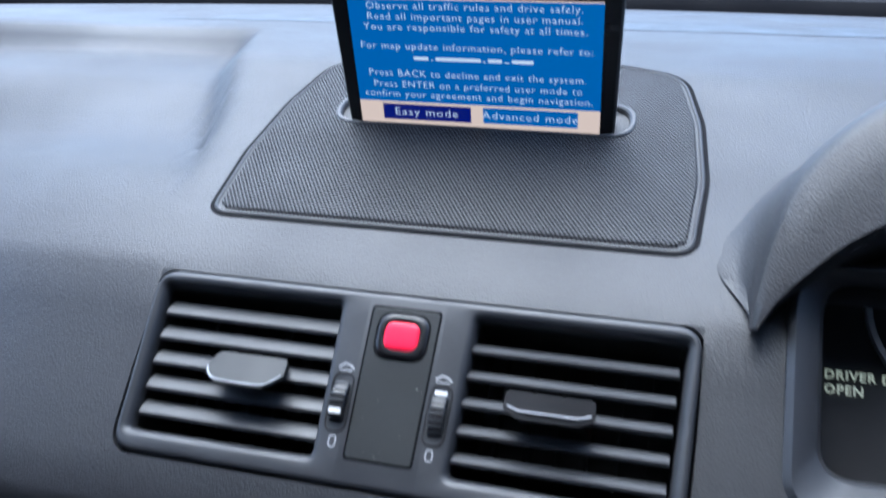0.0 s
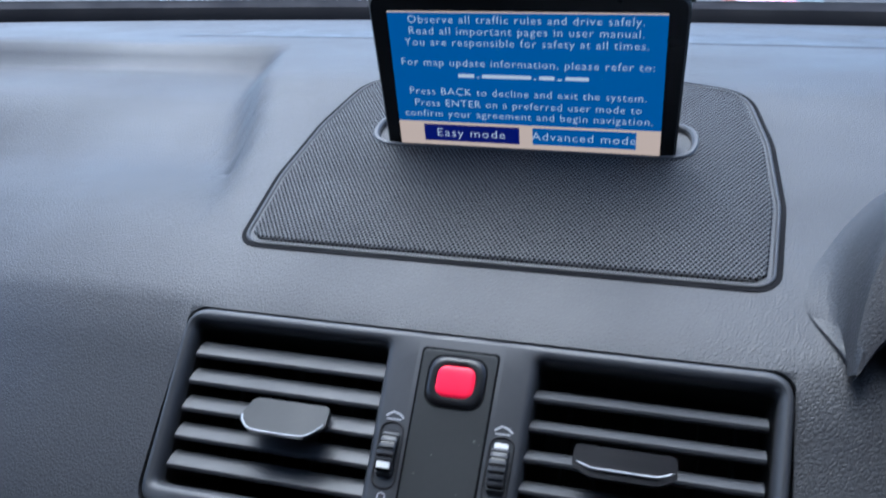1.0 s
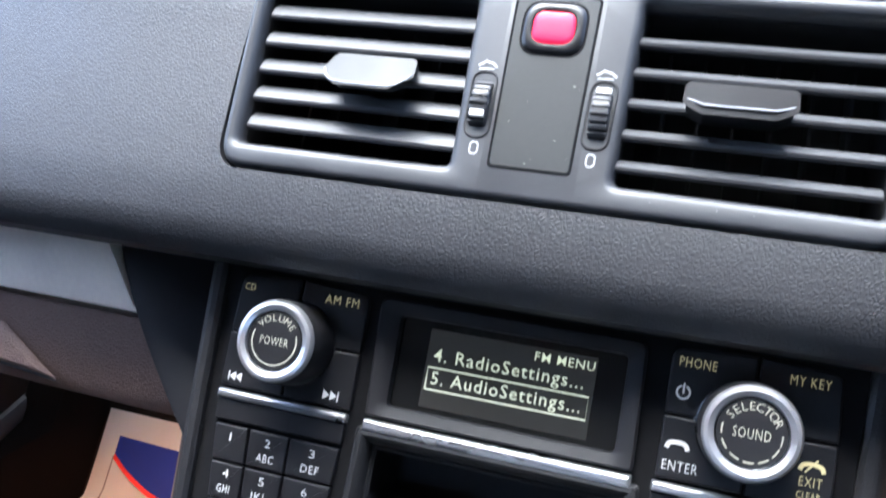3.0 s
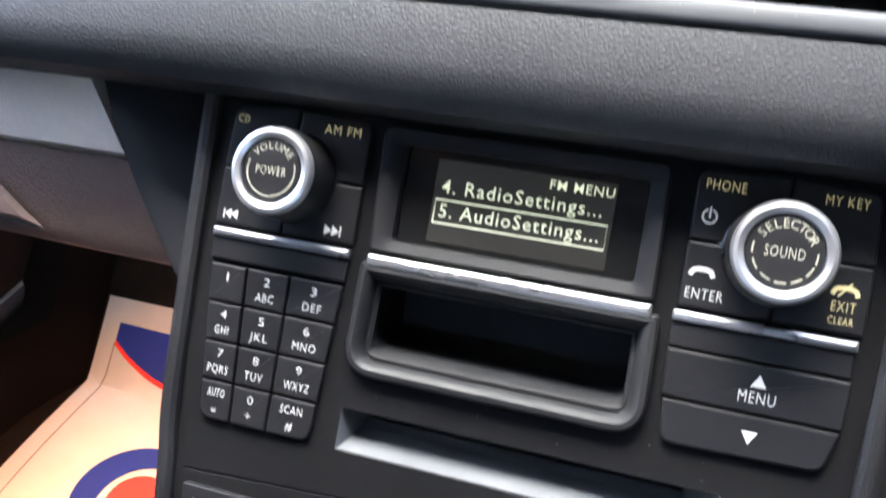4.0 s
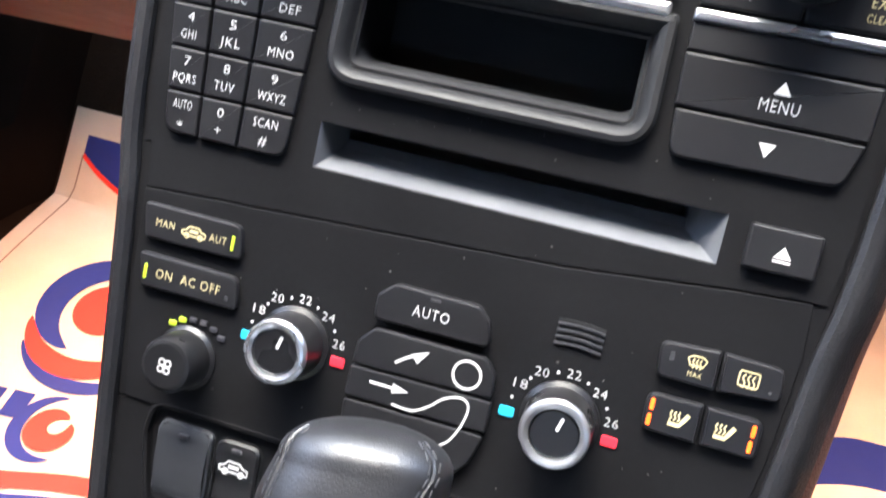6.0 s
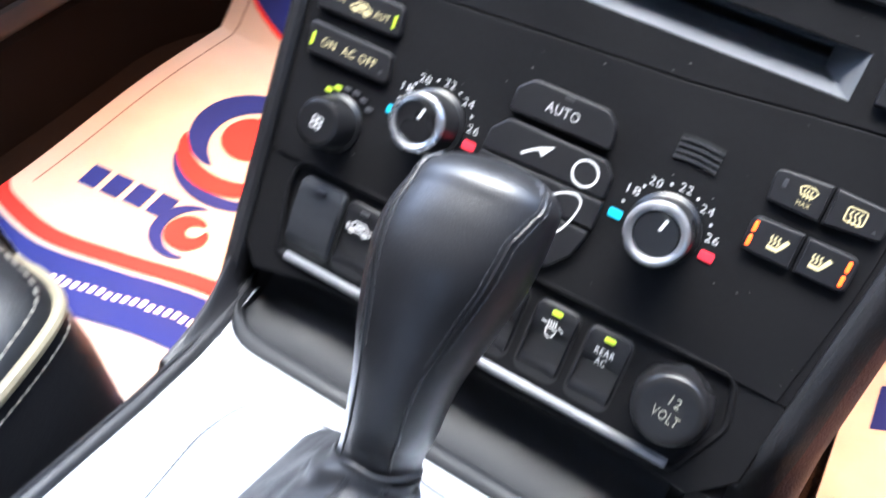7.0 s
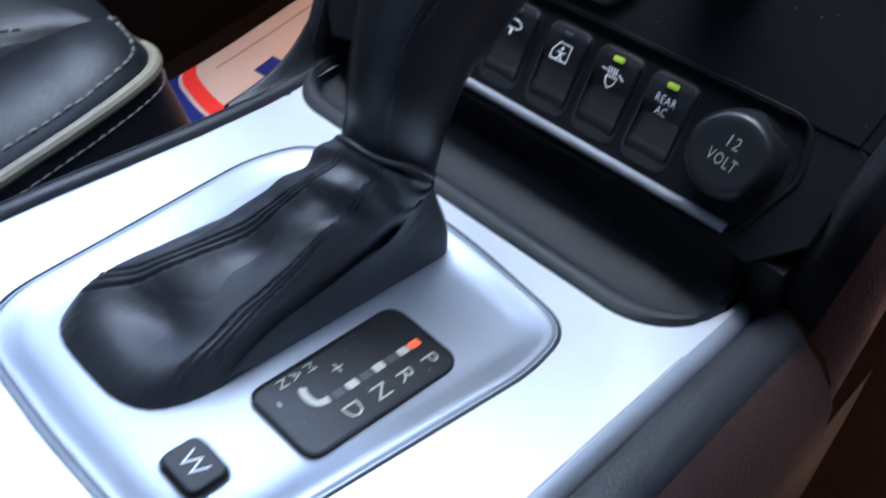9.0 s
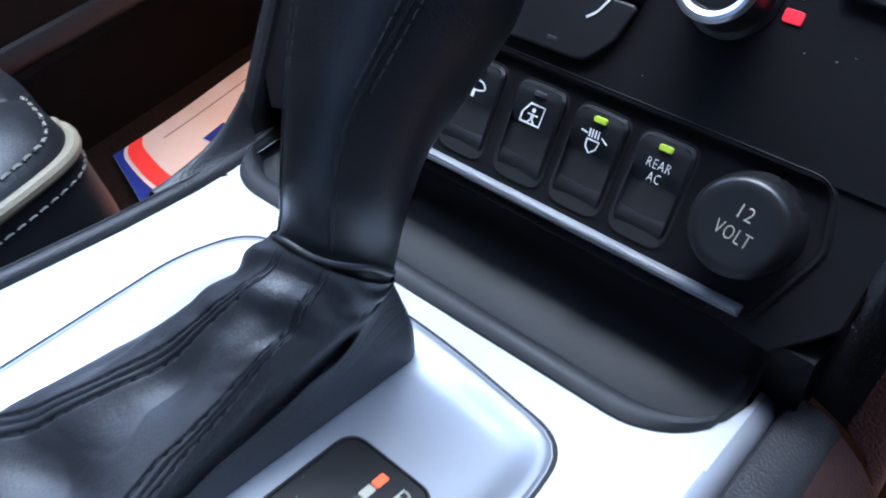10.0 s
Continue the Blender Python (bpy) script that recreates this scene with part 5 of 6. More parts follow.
gear = thing("gear_lever", PLATE, "automatic gear lever with black leather grip and gathered boot", "gear lever")
gate_o = rpoly([(29.5, -57), (59, -57), (60, 2), (28.5, 2.6)], [5, 5, 6, 6], 6)
BB = rpoly([(-40, -87), (21, -87), (20, 42.5), (-37, 45)], [22, 24, 8, 14], 8)
WB = rpoly([(32.5, -89), (48.5, -89), (48.5, -76), (32.5, -76)], 3.5, 5)
sur_in = inset(SUR, 0.5)
n = 120
o = from_angle(sur_in, (4, -28), n)
def inwards(k):
    """The outline of the surround drawn in towards its middle by k."""
    c = Vector((4, -28))
    return [tuple(Vector(p) + (c - Vector(p)).normalized() * k) for p in o]


bm = loft([at(o, -4), at(o, 0.2), at(inwards(0.5), 0.2), at(inwards(1.4), 1.0), at(inwards(2.6), 1.2), at(inwards(5), 0.7), at(inwards(9), -0.7), at(inwards(13), -1.7), at(inwards(17), -1.9), at(inwards(30), -1.9)], cap1=True)
part("surround", bm, ALUSHADE, gear, "silver surround with rounded corners, shade in its colour")
part("surround_gap", ring(inset(SUR, -0.8), inset(SUR, 1.2), -4, 0.14, 0.05), HOLE, gear, "dark joint round the surround")
gate = part("selector_window", pad(gate_o, -2, -0.3, 0.5), GLOSS, gear, "black selector window")
part("window_rim", ring(inset(gate_o, -0.9), inset(gate_o, 0.1), -2, 0.1, 0.3), HOLE, gear)
for ch, v in (("P", -3.5), ("R", -14), ("N", -24.5), ("D", -35.5)):
    letters(ch, 8.6, LEGEND, gate, 53.6, v - 1.5, 0.0, bold=0.0)
for v, m_ in ((-4, LEDRED), (-9, LEGEND), (-14, LEDOFF), (-19.5, LEGEND), (-25, LEDOFF), (-30.5, LEGEND), (-36, LEDOFF)):
    part("position_lamp", flat(rect(44.4, v - 2.2, 47.2, v + 2.2, 0.5, 2), 0.02 - 0.1), m_, gate, "red position lamp" if m_ is LEDRED else "position mark", smooth=False)
part("manual_track", stroke(spline([(45.8, -39.5), (45, -43), (42.5, -44.2), (39, -44), (37.4, -43)], 4), 2.4, -0.25, 0.12), LEGEND, gate)
letters("+", 9, LEGEND, gate, 38.0, -30.2, 0.0)
letters("-", 9, LEGEND, gate, 38.2, -51.5, 0.0)
for ch, v in (("M", -36.4), ("A", -41.6), ("N", -46.8)):
    letters(ch, 5.2, LEGEND, gate, 32.4, v, 0.0)
wbt = part("winter_button", pad(WB, -2, 1.4, 0.8), BUTTON, gear, "small black winter button")
letters("W", 8.4, MARKW, wbt, 40.5, -83, 1.5)
part("button_gap", flat(inset(WB, -0.8), -1.0), HOLE, gear)
# gathered boot
NB, NT = 1200, 84
bb = from_angle(BB, (0, -20), NB)
col = Vector((7.9, 14.4))


SEAM_A = [(0, 234), (0.25, 244), (0.5, 249), (0.75, 256), (0.93, 266), (1, 268)]
SEAM_B = [(0, 291), (0.13, 288), (0.38, 288), (0.63, 296), (0.78, 304), (1, 312)]
FOLD = [(280, 0.03), (297, 0.09), (310, 0.30), (340, 0.46), (358, 0.55), (392, 0.58)]
DENTS = [(263, 0.60, 13, 0.12, 6.5), (264, 0.22, 17, 0.09, 5.5), (222, 0.42, 13, 0.12, 3.5), (305, 0.80, 12, 0.06, 3.0), (200, 0.7, 20, 0.08, 3.0), (275, 0.84, 22, 0.035, 3.0)]


def boot_point(k, t):
    u, v = bb[int(k) % NB]
    u2, v2 = bb[(int(k) + 1) % NB]
    f = k % 1
    u, v = u + (u2 - u) * f, v + (v2 - v) * f
    deg = (k * 360 / NB) % 360
    a = radians(deg)
    ring_ = col + Vector((math.cos(a) * 15.8, math.sin(a) * 17.4))
    tt = t ** 0.92
    p = Vector((u, v)) * (1 - tt) + ring_ * tt
    w = -1.5 + 9 * (1 - math.exp(-t * 22)) + 36 * t ** 1.1
    fold = math.sin(t * math.pi) ** 0.8
    w -= max(0, -math.sin(a)) * fold * 4 + 0.56 * math.sin(a) * 20 * t ** 2
    push = 0.0
    for da, dt, ra, rt, depth in DENTS:
        x = (deg - da + 180) % 360 - 180
        push -= depth * math.exp(-(x / ra) ** 2 - ((t - dt) / rt) ** 2)
    for seam in (SEAM_A, SEAM_B):
        x = deg - along(seam, t)
        push += (2.0 * math.exp(-(x / 9.0) ** 2) - 2.2 * math.exp(-((abs(x) - 3.1) / 0.6) ** 2) - 1.1 * math.exp(-(x / 0.55) ** 2)) * min(1.0, fold * 1.6)
    fd = deg if deg > 270 else deg + 360
    if 280 < fd < 392:
        x = t - along(FOLD, fd)
        push += (-6.5 * (1 + 0.9 * smoothstep(320, 360, fd)) * math.exp(-(x / 0.09) ** 2) + 2.6 * math.exp(-((x + 0.16) / 0.08) ** 2) + 1.5 * math.exp(-((x - 0.17) / 0.10) ** 2)) * smoothstep(280, 300, fd) * (1 - smoothstep(372, 392, fd))
    q = Vector((p.x, p.y, w)) * 0.045
    n1 = noise.noise(q + Vector((3, 1, 7)))
    n2 = noise.noise(q * 2.3 + Vector((n1 * 1.5, 0, 5)))
    push += fold * (1.6 * n1 + 0.45 * n2 - 0.35 * max(0.0, 1 - abs(noise.noise(Vector((deg * 0.045, t * 6 + n1, 3)))) * 6) ** 2)
    # gathers under the collar
    push += 2.2 * smoothstep(0.66, 0.88, t) * (1 - smoothstep(0.95, 1.0, t)) * math.sin(34 * t + 3 * math.sin(2 * a + 1))
    out = (p - col).normalized() * 0.55 * push
    return (p.x + out.x, p.y + out.y, w + 0.8 * push * (1 - 0.5 * t))


bm = loft([[boot_point(k, t) for k in range(NB)] for t in [0, 0.004, 0.012, 0.022] + [0.035 + 0.965 * (i / NT) for i in range(NT + 1)]], cap1=False)
boot = part("boot", bm, BOOT, gear, "gathered black leather boot")
for seam in (SEAM_A, SEAM_B):
    for dd in (-3.1, 3.1):
        path = [tuple(Vector(boot_point((along(seam, t) + dd) / 360 * NB, t)) + Vector((0, -0.15, 0.8))) for t in [0.06 + 0.86 * i / 40 for i in range(41)]]
        stitches(path, 3.0, 1.3, 0.55, DARKTHREAD, boot, "seam")
# leather grip
GRIP_U, GRIP_F, GRIP_N = Vector((0.992, 0.068, 0.107)), Vector((0, -0.844, 0.537)), Vector((-0.127, 0.533, 0.837))   # across, towards the rear, along the lever
# centre, half width, half depth
GRIP = [((8.4, 11.4, 36.0), 14.4, 18.6), ((7.6, 15.2, 43.0), 14.3, 18.7), ((7.2, 17.3, 50.0), 14.2, 18.9), ((8.2, 17.3, 61.3), 15.2, 18.8), ((7.0, 22.6, 79.7), 17.2, 20.6), ((5.5, 31.6, 94.5), 21.4, 24.4), ((5.1, 41.0, 111.5), 25.4, 27.4), ((5.4, 46.4, 125.0), 26.2, 23.4), ((6.8, 50.8, 136.0), 24.8, 18.0)]
rows = [Vector((*c, a, b)) for c, a, b in GRIP]
rows = [(Vector(q[:3]), q[3], q[4]) for q in spline(rows, 7)]
c_, a_, b_ = rows[-1]
for k in range(1, 9):
    q = max(math.cos(k * math.pi / 16), 0.06)
    rows.append((c_ + GRIP_N * 12 * math.sin(k * math.pi / 16), a_ * q ** 0.9, b_ * q ** 1.15))


def grip_point(i, deg, out=0.0):
    """On the leather of the grip: row along the lever, angle round it from its driver's side over the rear."""
    c, ru, rv = rows[max(0, min(len(rows) - 1, int(i)))]
    e = 0.95 - 0.1 * smoothstep(21, 40, i) + 0.08 * smoothstep(46, 60, i)
    ca, sa = math.cos(radians(deg)), math.sin(radians(deg))
    return tuple(c + GRIP_U * (ru + out) * math.copysign(abs(ca) ** e, ca) + GRIP_F * (rv + out) * math.copysign(abs(sa) ** e, sa))


bm = loft([[grip_point(i, 360 * k / 72) for k in range(72)] for i in range(len(rows))], cap1=True)
grip = part("grip", bm, KNOBSKIN, gear, "polished black leather grip")
hem = [tuple(Vector((7.9, 14.4, 44.8)) + GRIP_U * (15.0 + 0.3 * math.sin(5 * a)) * math.cos(a) + GRIP_F * 19.4 * math.sin(a) + GRIP_N * 0.7 * math.sin(4 * a + 1)) for a in [2 * math.pi * k / 72 for k in range(73)]]
part("collar", tube(hem, 0.85, 8), BOOT, boot, "rolled leather hem round the lever")
# seams from the corners of the head down to the shaft, stitched on both sides
for side in (-1, 1):
    ang_ = [(0, 46), (17, 54), (25, 58), (33, 51), (41, 45), (49, 45), (57, 30), (62, 20)] if side > 0 else [(0, 122), (23, 124), (35, 121), (43, 128), (51, 136), (62, 150)]
    line = [(i, along(ang_, i)) for i in range(10, 61)]
    part("grip_seam", tube([grip_point(i, a, -0.25) for i, a in line], 0.8, 6), KNOBSKIN, grip, "raised stitched seam")
    for dd in (-5.5, 5.5):
        stitches([grip_point(i, a + dd, 0.1) for i, a in line if i > 30], 2.6, 1.2, 0.35, DARKTHREAD, grip, "seam")

# ---- floor ----
def floor_z(y):
    return 1.0 * max(0.0, y - 0.375)


floor = thing("floor", Matrix(), "dark brown worn carpet of the footwells", "floor", kind="structure")
bm = bmesh.new()
ys = [-1.6, -1.0, -0.6, -0.3, -0.1, 0.0, 0.1, 0.2, 0.3, 0.365, 0.375, 0.39, 0.5, 0.6, 0.75]
rows = [[(x * 1000, y * 1000, floor_z(y) * 1000) for x in (-0.78, -0.5, -0.3, -0.14, 0.14, 0.3, 0.5, 0.78)] for y in ys]
loft(rows, cap1=False, closed=False, bm=bm)
part("carpet", bm, CARPET, floor, "dark brown carpet")

sill = thing("door_sill", Matrix(), "black carpeted sill beside the passenger footwell", "door sill", kind="structure")
loops = []
for y, x in ((-1.5, -0.70), (-0.6, -0.70), (-0.02, -0.703), (0.13, -0.704), (0.26, -0.708), (0.30, -0.703), (0.335, -0.690), (0.378, -0.668), (0.44, -0.668), (0.6, -0.668)):
    z = floor_z(y)
    loops.append([(x * 1000 + a, y * 1000, z * 1000 + b) for a, b in ((2, -4), (0, 10), (-3, 40), (-9, 80), (-18, 105), (-34, 112), (-70, 112))])
part("sill_carpet", loft(loops, cap1=False, closed=False), SILLCARPET, sill, "black carpet")
loops = [[(-739 + a, y, 104 + b) for a, b in ((-1, 0), (5, 1), (9, 6), (10, 14), (9, 24), (5, 31), (-1, 33))] for y in (-1400, -600, 0, 300, 500)]
part("sill_strip", loft(loops, cap1=False, closed=False), TRIM, sill, "dark grey plastic strip")

# ---- paper floor mats ----
def sheet(x0, y0, x1, y1, lift, bm=None, wave=True, n=10, skew=0.0):
    rows = []
    for i in range(n + 1):
        y = y0 + (y1 - y0) * i / n
        r = []
        for j in range(n + 1):
            x = x0 + (x1 - x0) * j / n + skew * (y - y0)
            r.append((x * 1000, y * 1000, mat_z(x, y) * 1000 + lift))
        rows.append(r)
    return loft(rows, cap1=False, closed=False, bm=bm)


def mat_z(x, y):
    return floor_z(y) + 0.008 + 0.004 * math.sin(9 * x + 5 * y) + 0.003 * math.sin(17 * y - 6 * x)


def on_mat(pts, lift, bm=None):
    """A printed patch on the mat from (x, y) metres, outline filled."""
    bm = bm or bmesh.new()
    bm.faces.new([bm.verts.new((x, y, mat_z(x, y) + lift * 0.001)) for x, y in pts])
    return bm


def ribbon(a, b, lift, bm=None):
    """A printed band between two lines of (x, y) points."""
    return loft([[(p[0] * 1000, p[1] * 1000, mat_z(*p) * 1000 + lift) for p in q] for q in zip(a, b)], cap1=False, closed=False, bm=bm)


mat_l = thing("paper_floor_mat", Matrix(), "white paper floor mat printed in blue and red", "floor mat", "paper mats")
bm = bmesh.new()
rows = []
for i in range(41):
    t = i / 40
    rows.append([((x0 := -0.658 + 0.458 * j / 20) * 1000, (y0 := (-0.019 - 0.30 * (x0 + 0.673)) * (1 - t) + (0.457 + 0.02 * (x0 + 0.658)) * t) * 1000, mat_z(x0, y0) * 1000) for j in range(21)])
loft(rows, cap1=False, closed=False, bm=bm)
bmesh.ops.solidify(bm, geom=bm.faces[:], thickness=0.0008)
part("sheet", bm, PAPER, mat_l, "white paper sheet")
# wave along the rear edge, red over blue
WAVE = spline([(-0.657, 0.018), (-0.632, 0.004), (-0.553, -0.007), (-0.46, 0.012), (-0.367, 0.036), (-0.25, 0.045), (-0.21, 0.045)], 8)
part("red_band", ribbon(WAVE, [(x, y - 0.020) for x, y in WAVE], 1.0), INKRED, mat_l, "red printed band")
blue = [(x, y - 0.0255, max(y - 0.093, -0.0185 - 0.30 * (x + 0.673))) for x, y in WAVE]
blue = [b for b in blue if b[1] > b[2]]
part("blue_band", ribbon([b[:2] for b in blue], [(b[0], b[2]) for b in blue], 1.1), INKBLUE, mat_l, "navy printed band")
for k in range(26):
    x = -0.535 + k * 0.0090
    y = min(WAVE, key=lambda q: abs(q[0] - x))[1] - 0.062
    part("white_bar", ribbon([(x, y), (x + 0.0055, y + 0.001)], [(x, y + 0.0085), (x + 0.0055, y + 0.0095)], 1.6), INKWHITE, mat_l)


def swirl(cx, cy, r0, r1, a0, a1, n=28):
    """A crescent that swells in its middle."""
    A, B = [], []
    for k in range(n + 1):
        t = k / n
        a = radians(a0 + (a1 - a0) * t)
        h = (r1 - r0) * math.sin(math.pi * t) ** 0.7 / 2 + 0.0006
        rm = (r0 + r1) / 2
        A.append((cx + (rm + h) * math.cos(a), cy + (rm + h) * math.sin(a)))
        B.append((cx + (rm - h) * math.cos(a), cy + (rm - h) * math.sin(a)))
    return A, B


LC = (-0.478, 0.222)
part("red_dot", on_mat([(LC[0] + 0.036 * math.cos(2 * math.pi * k / 30), LC[1] + 0.036 * math.sin(2 * math.pi * k / 30)) for k in range(30)], 1.0), INKRED, mat_l, "red printed spot", smooth=False)
part("blue_swirl", ribbon(*swirl(*LC, 0.044, 0.079, 40, 262), 1.2), INKBLUE, mat_l, "navy printed crescent")
part("red_swirl", ribbon(*swirl(LC[0] + 0.002, LC[1] - 0.004, 0.066, 0.090, 204, 345), 1.5), INKRED, mat_l, "red printed crescent")
part("blue_tail", ribbon(*swirl(LC[0] + 0.014, LC[1] - 0.010, 0.084, 0.100, 218, 330), 1.2), INKBLUE, mat_l, "navy printed crescent")
SC = (-0.437, 0.071)
part("red_emblem", ribbon(*swirl(*SC, 0.006, 0.028, 60, 400), 1.4), INKRED, mat_l, "red printed emblem")
part("blue_emblem", ribbon(*swirl(*SC, 0.03, 0.044, 100, 300), 1.0), INKBLUE, mat_l, "navy printed emblem")
for k in range(4):
    x, y = -0.592 + k * 0.031, 0.056 + 0.0035 * k
    part("blue_bar", on_mat([(x, y), (x + 0.023, y + 0.002), (x + 0.020, y + 0.034), (x - 0.003, y + 0.032)], 1.2), INKBLUE, mat_l, smooth=False)
for k in range(4):
    x = -0.372 + k * 0.032
    part("red_bar", on_mat([(x, 0.085), (x + 0.024, 0.087), (x + 0.024, 0.122), (x, 0.120)], 1.2), INKRED, mat_l, smooth=False)
bm = bmesh.new()
ribbon([(-0.634, 0.03 + 0.385 * k / 24) for k in range(25)], [(-0.6318, 0.03 + 0.385 * k / 24) for k in range(25)], 0.8, bm)
part("border_line", bm, INKGREY, mat_l, "thin grey border line")
FARW = spline([(-0.632, 0.417), (-0.60, 0.402), (-0.55, 0.388), (-0.47, 0.381), (-0.40, 0.388), (-0.30, 0.41), (-0.21, 0.425)], 6)
part("far_blue_band", ribbon([(x, max(y + 0.002, 0.434)) for x, y in FARW], FARW, 1.1), INKBLUE, mat_l, "navy printed band")
part("far_red_line", ribbon(FARW, [(x, y - 0.005) for x, y in FARW], 1.3), INKRED, mat_l, "red printed line")
mat_r = thing("paper_floor_mat", Matrix(), "plain white paper floor mat on the driver's side", "floor mat", "paper mats")
bm = sheet(0.235, -0.05, 0.68, 0.5, 0)
bmesh.ops.solidify(bm, geom=bm.faces[:], thickness=0.0008)
part("sheet", bm, PAPER, mat_r, "white paper sheet")
part("blue_band", ribbon([(0.26 + 0.4 * k / 20, 0.25 + 0.03 * math.sin(k / 3)) for k in range(21)], [(0.26 + 0.4 * k / 20, 0.31 + 0.03 * math.sin(k / 3)) for k in range(21)], 0.9), INKBLUE, mat_r, "navy printed band")

# ---- passenger seat ----
seat = thing("passenger_seat", Matrix.Translation((0, 0, 0)), "black leather passenger seat with cream piping", "car seat")
CREASE = spline([(-252, -760), (-252, -500), (-253, -318), (-250, -284), (-247, -247), (-243, -214), (-240, -196)], 10)
SEAM = spline([(-282, -760), (-282, -500), (-283, -303), (-288, -280), (-288, -247), (-277, -219), (-262, -204), (-242, -193)], 10)
# edge of the cushion: x, y, height
half_seat = [(-415, -174, 352), (-340, -176, 354), (-290, -180, 358), (-238, -192, 365), (-213, -196, 376), (-192, -201, 384), (-178, -209, 388), (-169, -223, 391), (-158, -254, 396), (-147, -297, 402), (-140, -340, 405), (-134, -380, 408), (-131, -500, 411), (-131, -760, 414)]
RIM = spline(half_seat, 6)
rim = RIM + [(-830 - x, y, z) for x, y, z in reversed(RIM)]


def far_from(curve, x, y):
    best = 1e9
    for (a, b), (c, d) in zip(curve[::3], curve[3::3]):
        k = max(0.0, min(1.0, ((x - a) * (c - a) + (y - b) * (d - b)) / ((c - a) ** 2 + (d - b) ** 2)))
        best = min(best, (x - a - (c - a) * k) ** 2 + (y - b - (d - b) * k) ** 2)
    return best ** 0.5


def cushion_z(x, y, s, edge):
    """Height of the cushion (mm): a puffed middle panel, a narrow welt, a deep crease and a round bolster on each side."""
    mx = x if x > -415 else -830 - x
    z = edge + (376 - edge) * (1 - smoothstep(0.5, 1.0, s)) + 4 * (1 - s ** 10)
    if mx > -385:
        xs, xc = along(SEAM_X, y), along(CREASE_X, y)
        dc, ds, db = far_from(CREASE, mx, y), far_from(SEAM, mx, y), far_from(RIM2, mx, y)
        if mx < xs:
            z += 11 * (1 - math.exp(-min(ds, db) / 14))
        elif mx < xc:
            z += 6 * (4 * ds * dc / max(ds + dc, 1.0) ** 2) ** 0.9 * smoothstep(4, 34, db)
        else:
            z += 19 * (4 * dc * db / max(dc + db, 1.0) ** 2) ** 0.7
        z -= (12 * math.exp(-(dc / 6.5) ** 2) + 2 * math.exp(-(ds / 6) ** 2)) * smoothstep(3, 30, db)
    else:
        z += 11
    n = noise.noise(Vector((x * 0.02, y * 0.05, 4)))
    z += 1.4 * noise.noise(Vector((x * 0.018, y * 0.018, 1))) + 0.6 * n
    return z + 0.2 * noise.noise(Vector((x * 0.05 + n, y * 0.09, 8)))


SEAM_X = sorted((b, a) for a, b in SEAM)
CREASE_X = sorted((b, a) for a, b in CREASE)
RIM2 = [p[:2] for p in RIM]
mid_seat = Vector((-415, -470))
ring_pts = from_angle([p[:2] for p in rim], tuple(mid_seat), 760)
ring_z = []
for x, y in ring_pts:
    near = sorted(rim, key=lambda p: (p[0] - x) ** 2 + (p[1] - y) ** 2)[:2]
    w0 = ((near[0][0] - x) ** 2 + (near[0][1] - y) ** 2) ** 0.5
    w1 = ((near[1][0] - x) ** 2 + (near[1][1] - y) ** 2) ** 0.5
    ring_z.append((near[0][2] * w1 + near[1][2] * w0) / max(w0 + w1, 1e-6))
def spread(k):
    return [(mid_seat.x + (x - mid_seat.x) * k, mid_seat.y + (y - mid_seat.y) * k) for x, y in ring_pts]
loops = [[(x, y, 150 + (e - 150) * f) for (x, y), e in zip(spread(k), ring_z)] for k, f in ((0.96, 0), (0.985, 0.35), (1.004, 0.7), (1.006, 0.86), (1.004, 0.955))]
for lp, k in zip(loops, (1.06, 1.075, 1.065, 1.04, 1.012)):
    lp[:] = [(mid_seat.x + (x - mid_seat.x) * k, y, z) for x, y, z in lp]
for s in [1.0 - 0.44 * (i / 72) for i in range(73)] + [0.5, 0.4, 0.25, 0.1]:
    loops.append([(x, y, cushion_z(x, y, s, e)) for (x, y), e in zip(spread(s), ring_z)])
part("cushion", loft(loops, cap1=True), LEATHER, seat, "creased black leather cushion")
side_path = [p for p in RIM if p[0] > -240]
def on_cushion(x, y, dz):
    """The point of the cushion's top over x, y."""
    a = math.atan2(y - mid_seat.y, x - mid_seat.x)
    i = min(range(len(ring_pts)), key=lambda k: abs((math.atan2(ring_pts[k][1] - mid_seat.y, ring_pts[k][0] - mid_seat.x) - a + math.pi) % (2 * math.pi) - math.pi))
    s = (Vector((x, y)) - mid_seat).length / (Vector(ring_pts[i]) - mid_seat).length
    return (x, y, cushion_z(x, y, s, ring_z[i]) + dz)
def around(off, dz):
    out = []
    for i, p in enumerate(side_path):
        d_ = (Vector(side_path[min(i + 1, len(side_path) - 1)][:2]) - Vector(side_path[max(i - 1, 0)][:2])).normalized()
        out.append(on_cushion(p[0] + d_.y * off, p[1] - d_.x * off, dz))
    return out
part("piping", tube([(x + 0.6, y + 0.6, z + 1) for x, y, z in side_path], 3.5, 10), PIPING, seat, "cream piped edge")
stitches(around(6.5, 0.5), 4.6, 2.0, 0.8, THREAD, seat)
stitches([(mid_seat.x + (x - mid_seat.x) * 1.016, mid_seat.y + (y - mid_seat.y) * 1.004, z - 7.5) for x, y, z in side_path], 4.2, 2.2, 0.6, THREAD, seat)
stitches([on_cushion(x - 9, y, 0.7) for x, y in reversed(SEAM) if y < -228], 4.6, 2.0, 0.75, THREAD, seat)
# Backrest out of view, added to keep low rear light off the console.
back_rows = []
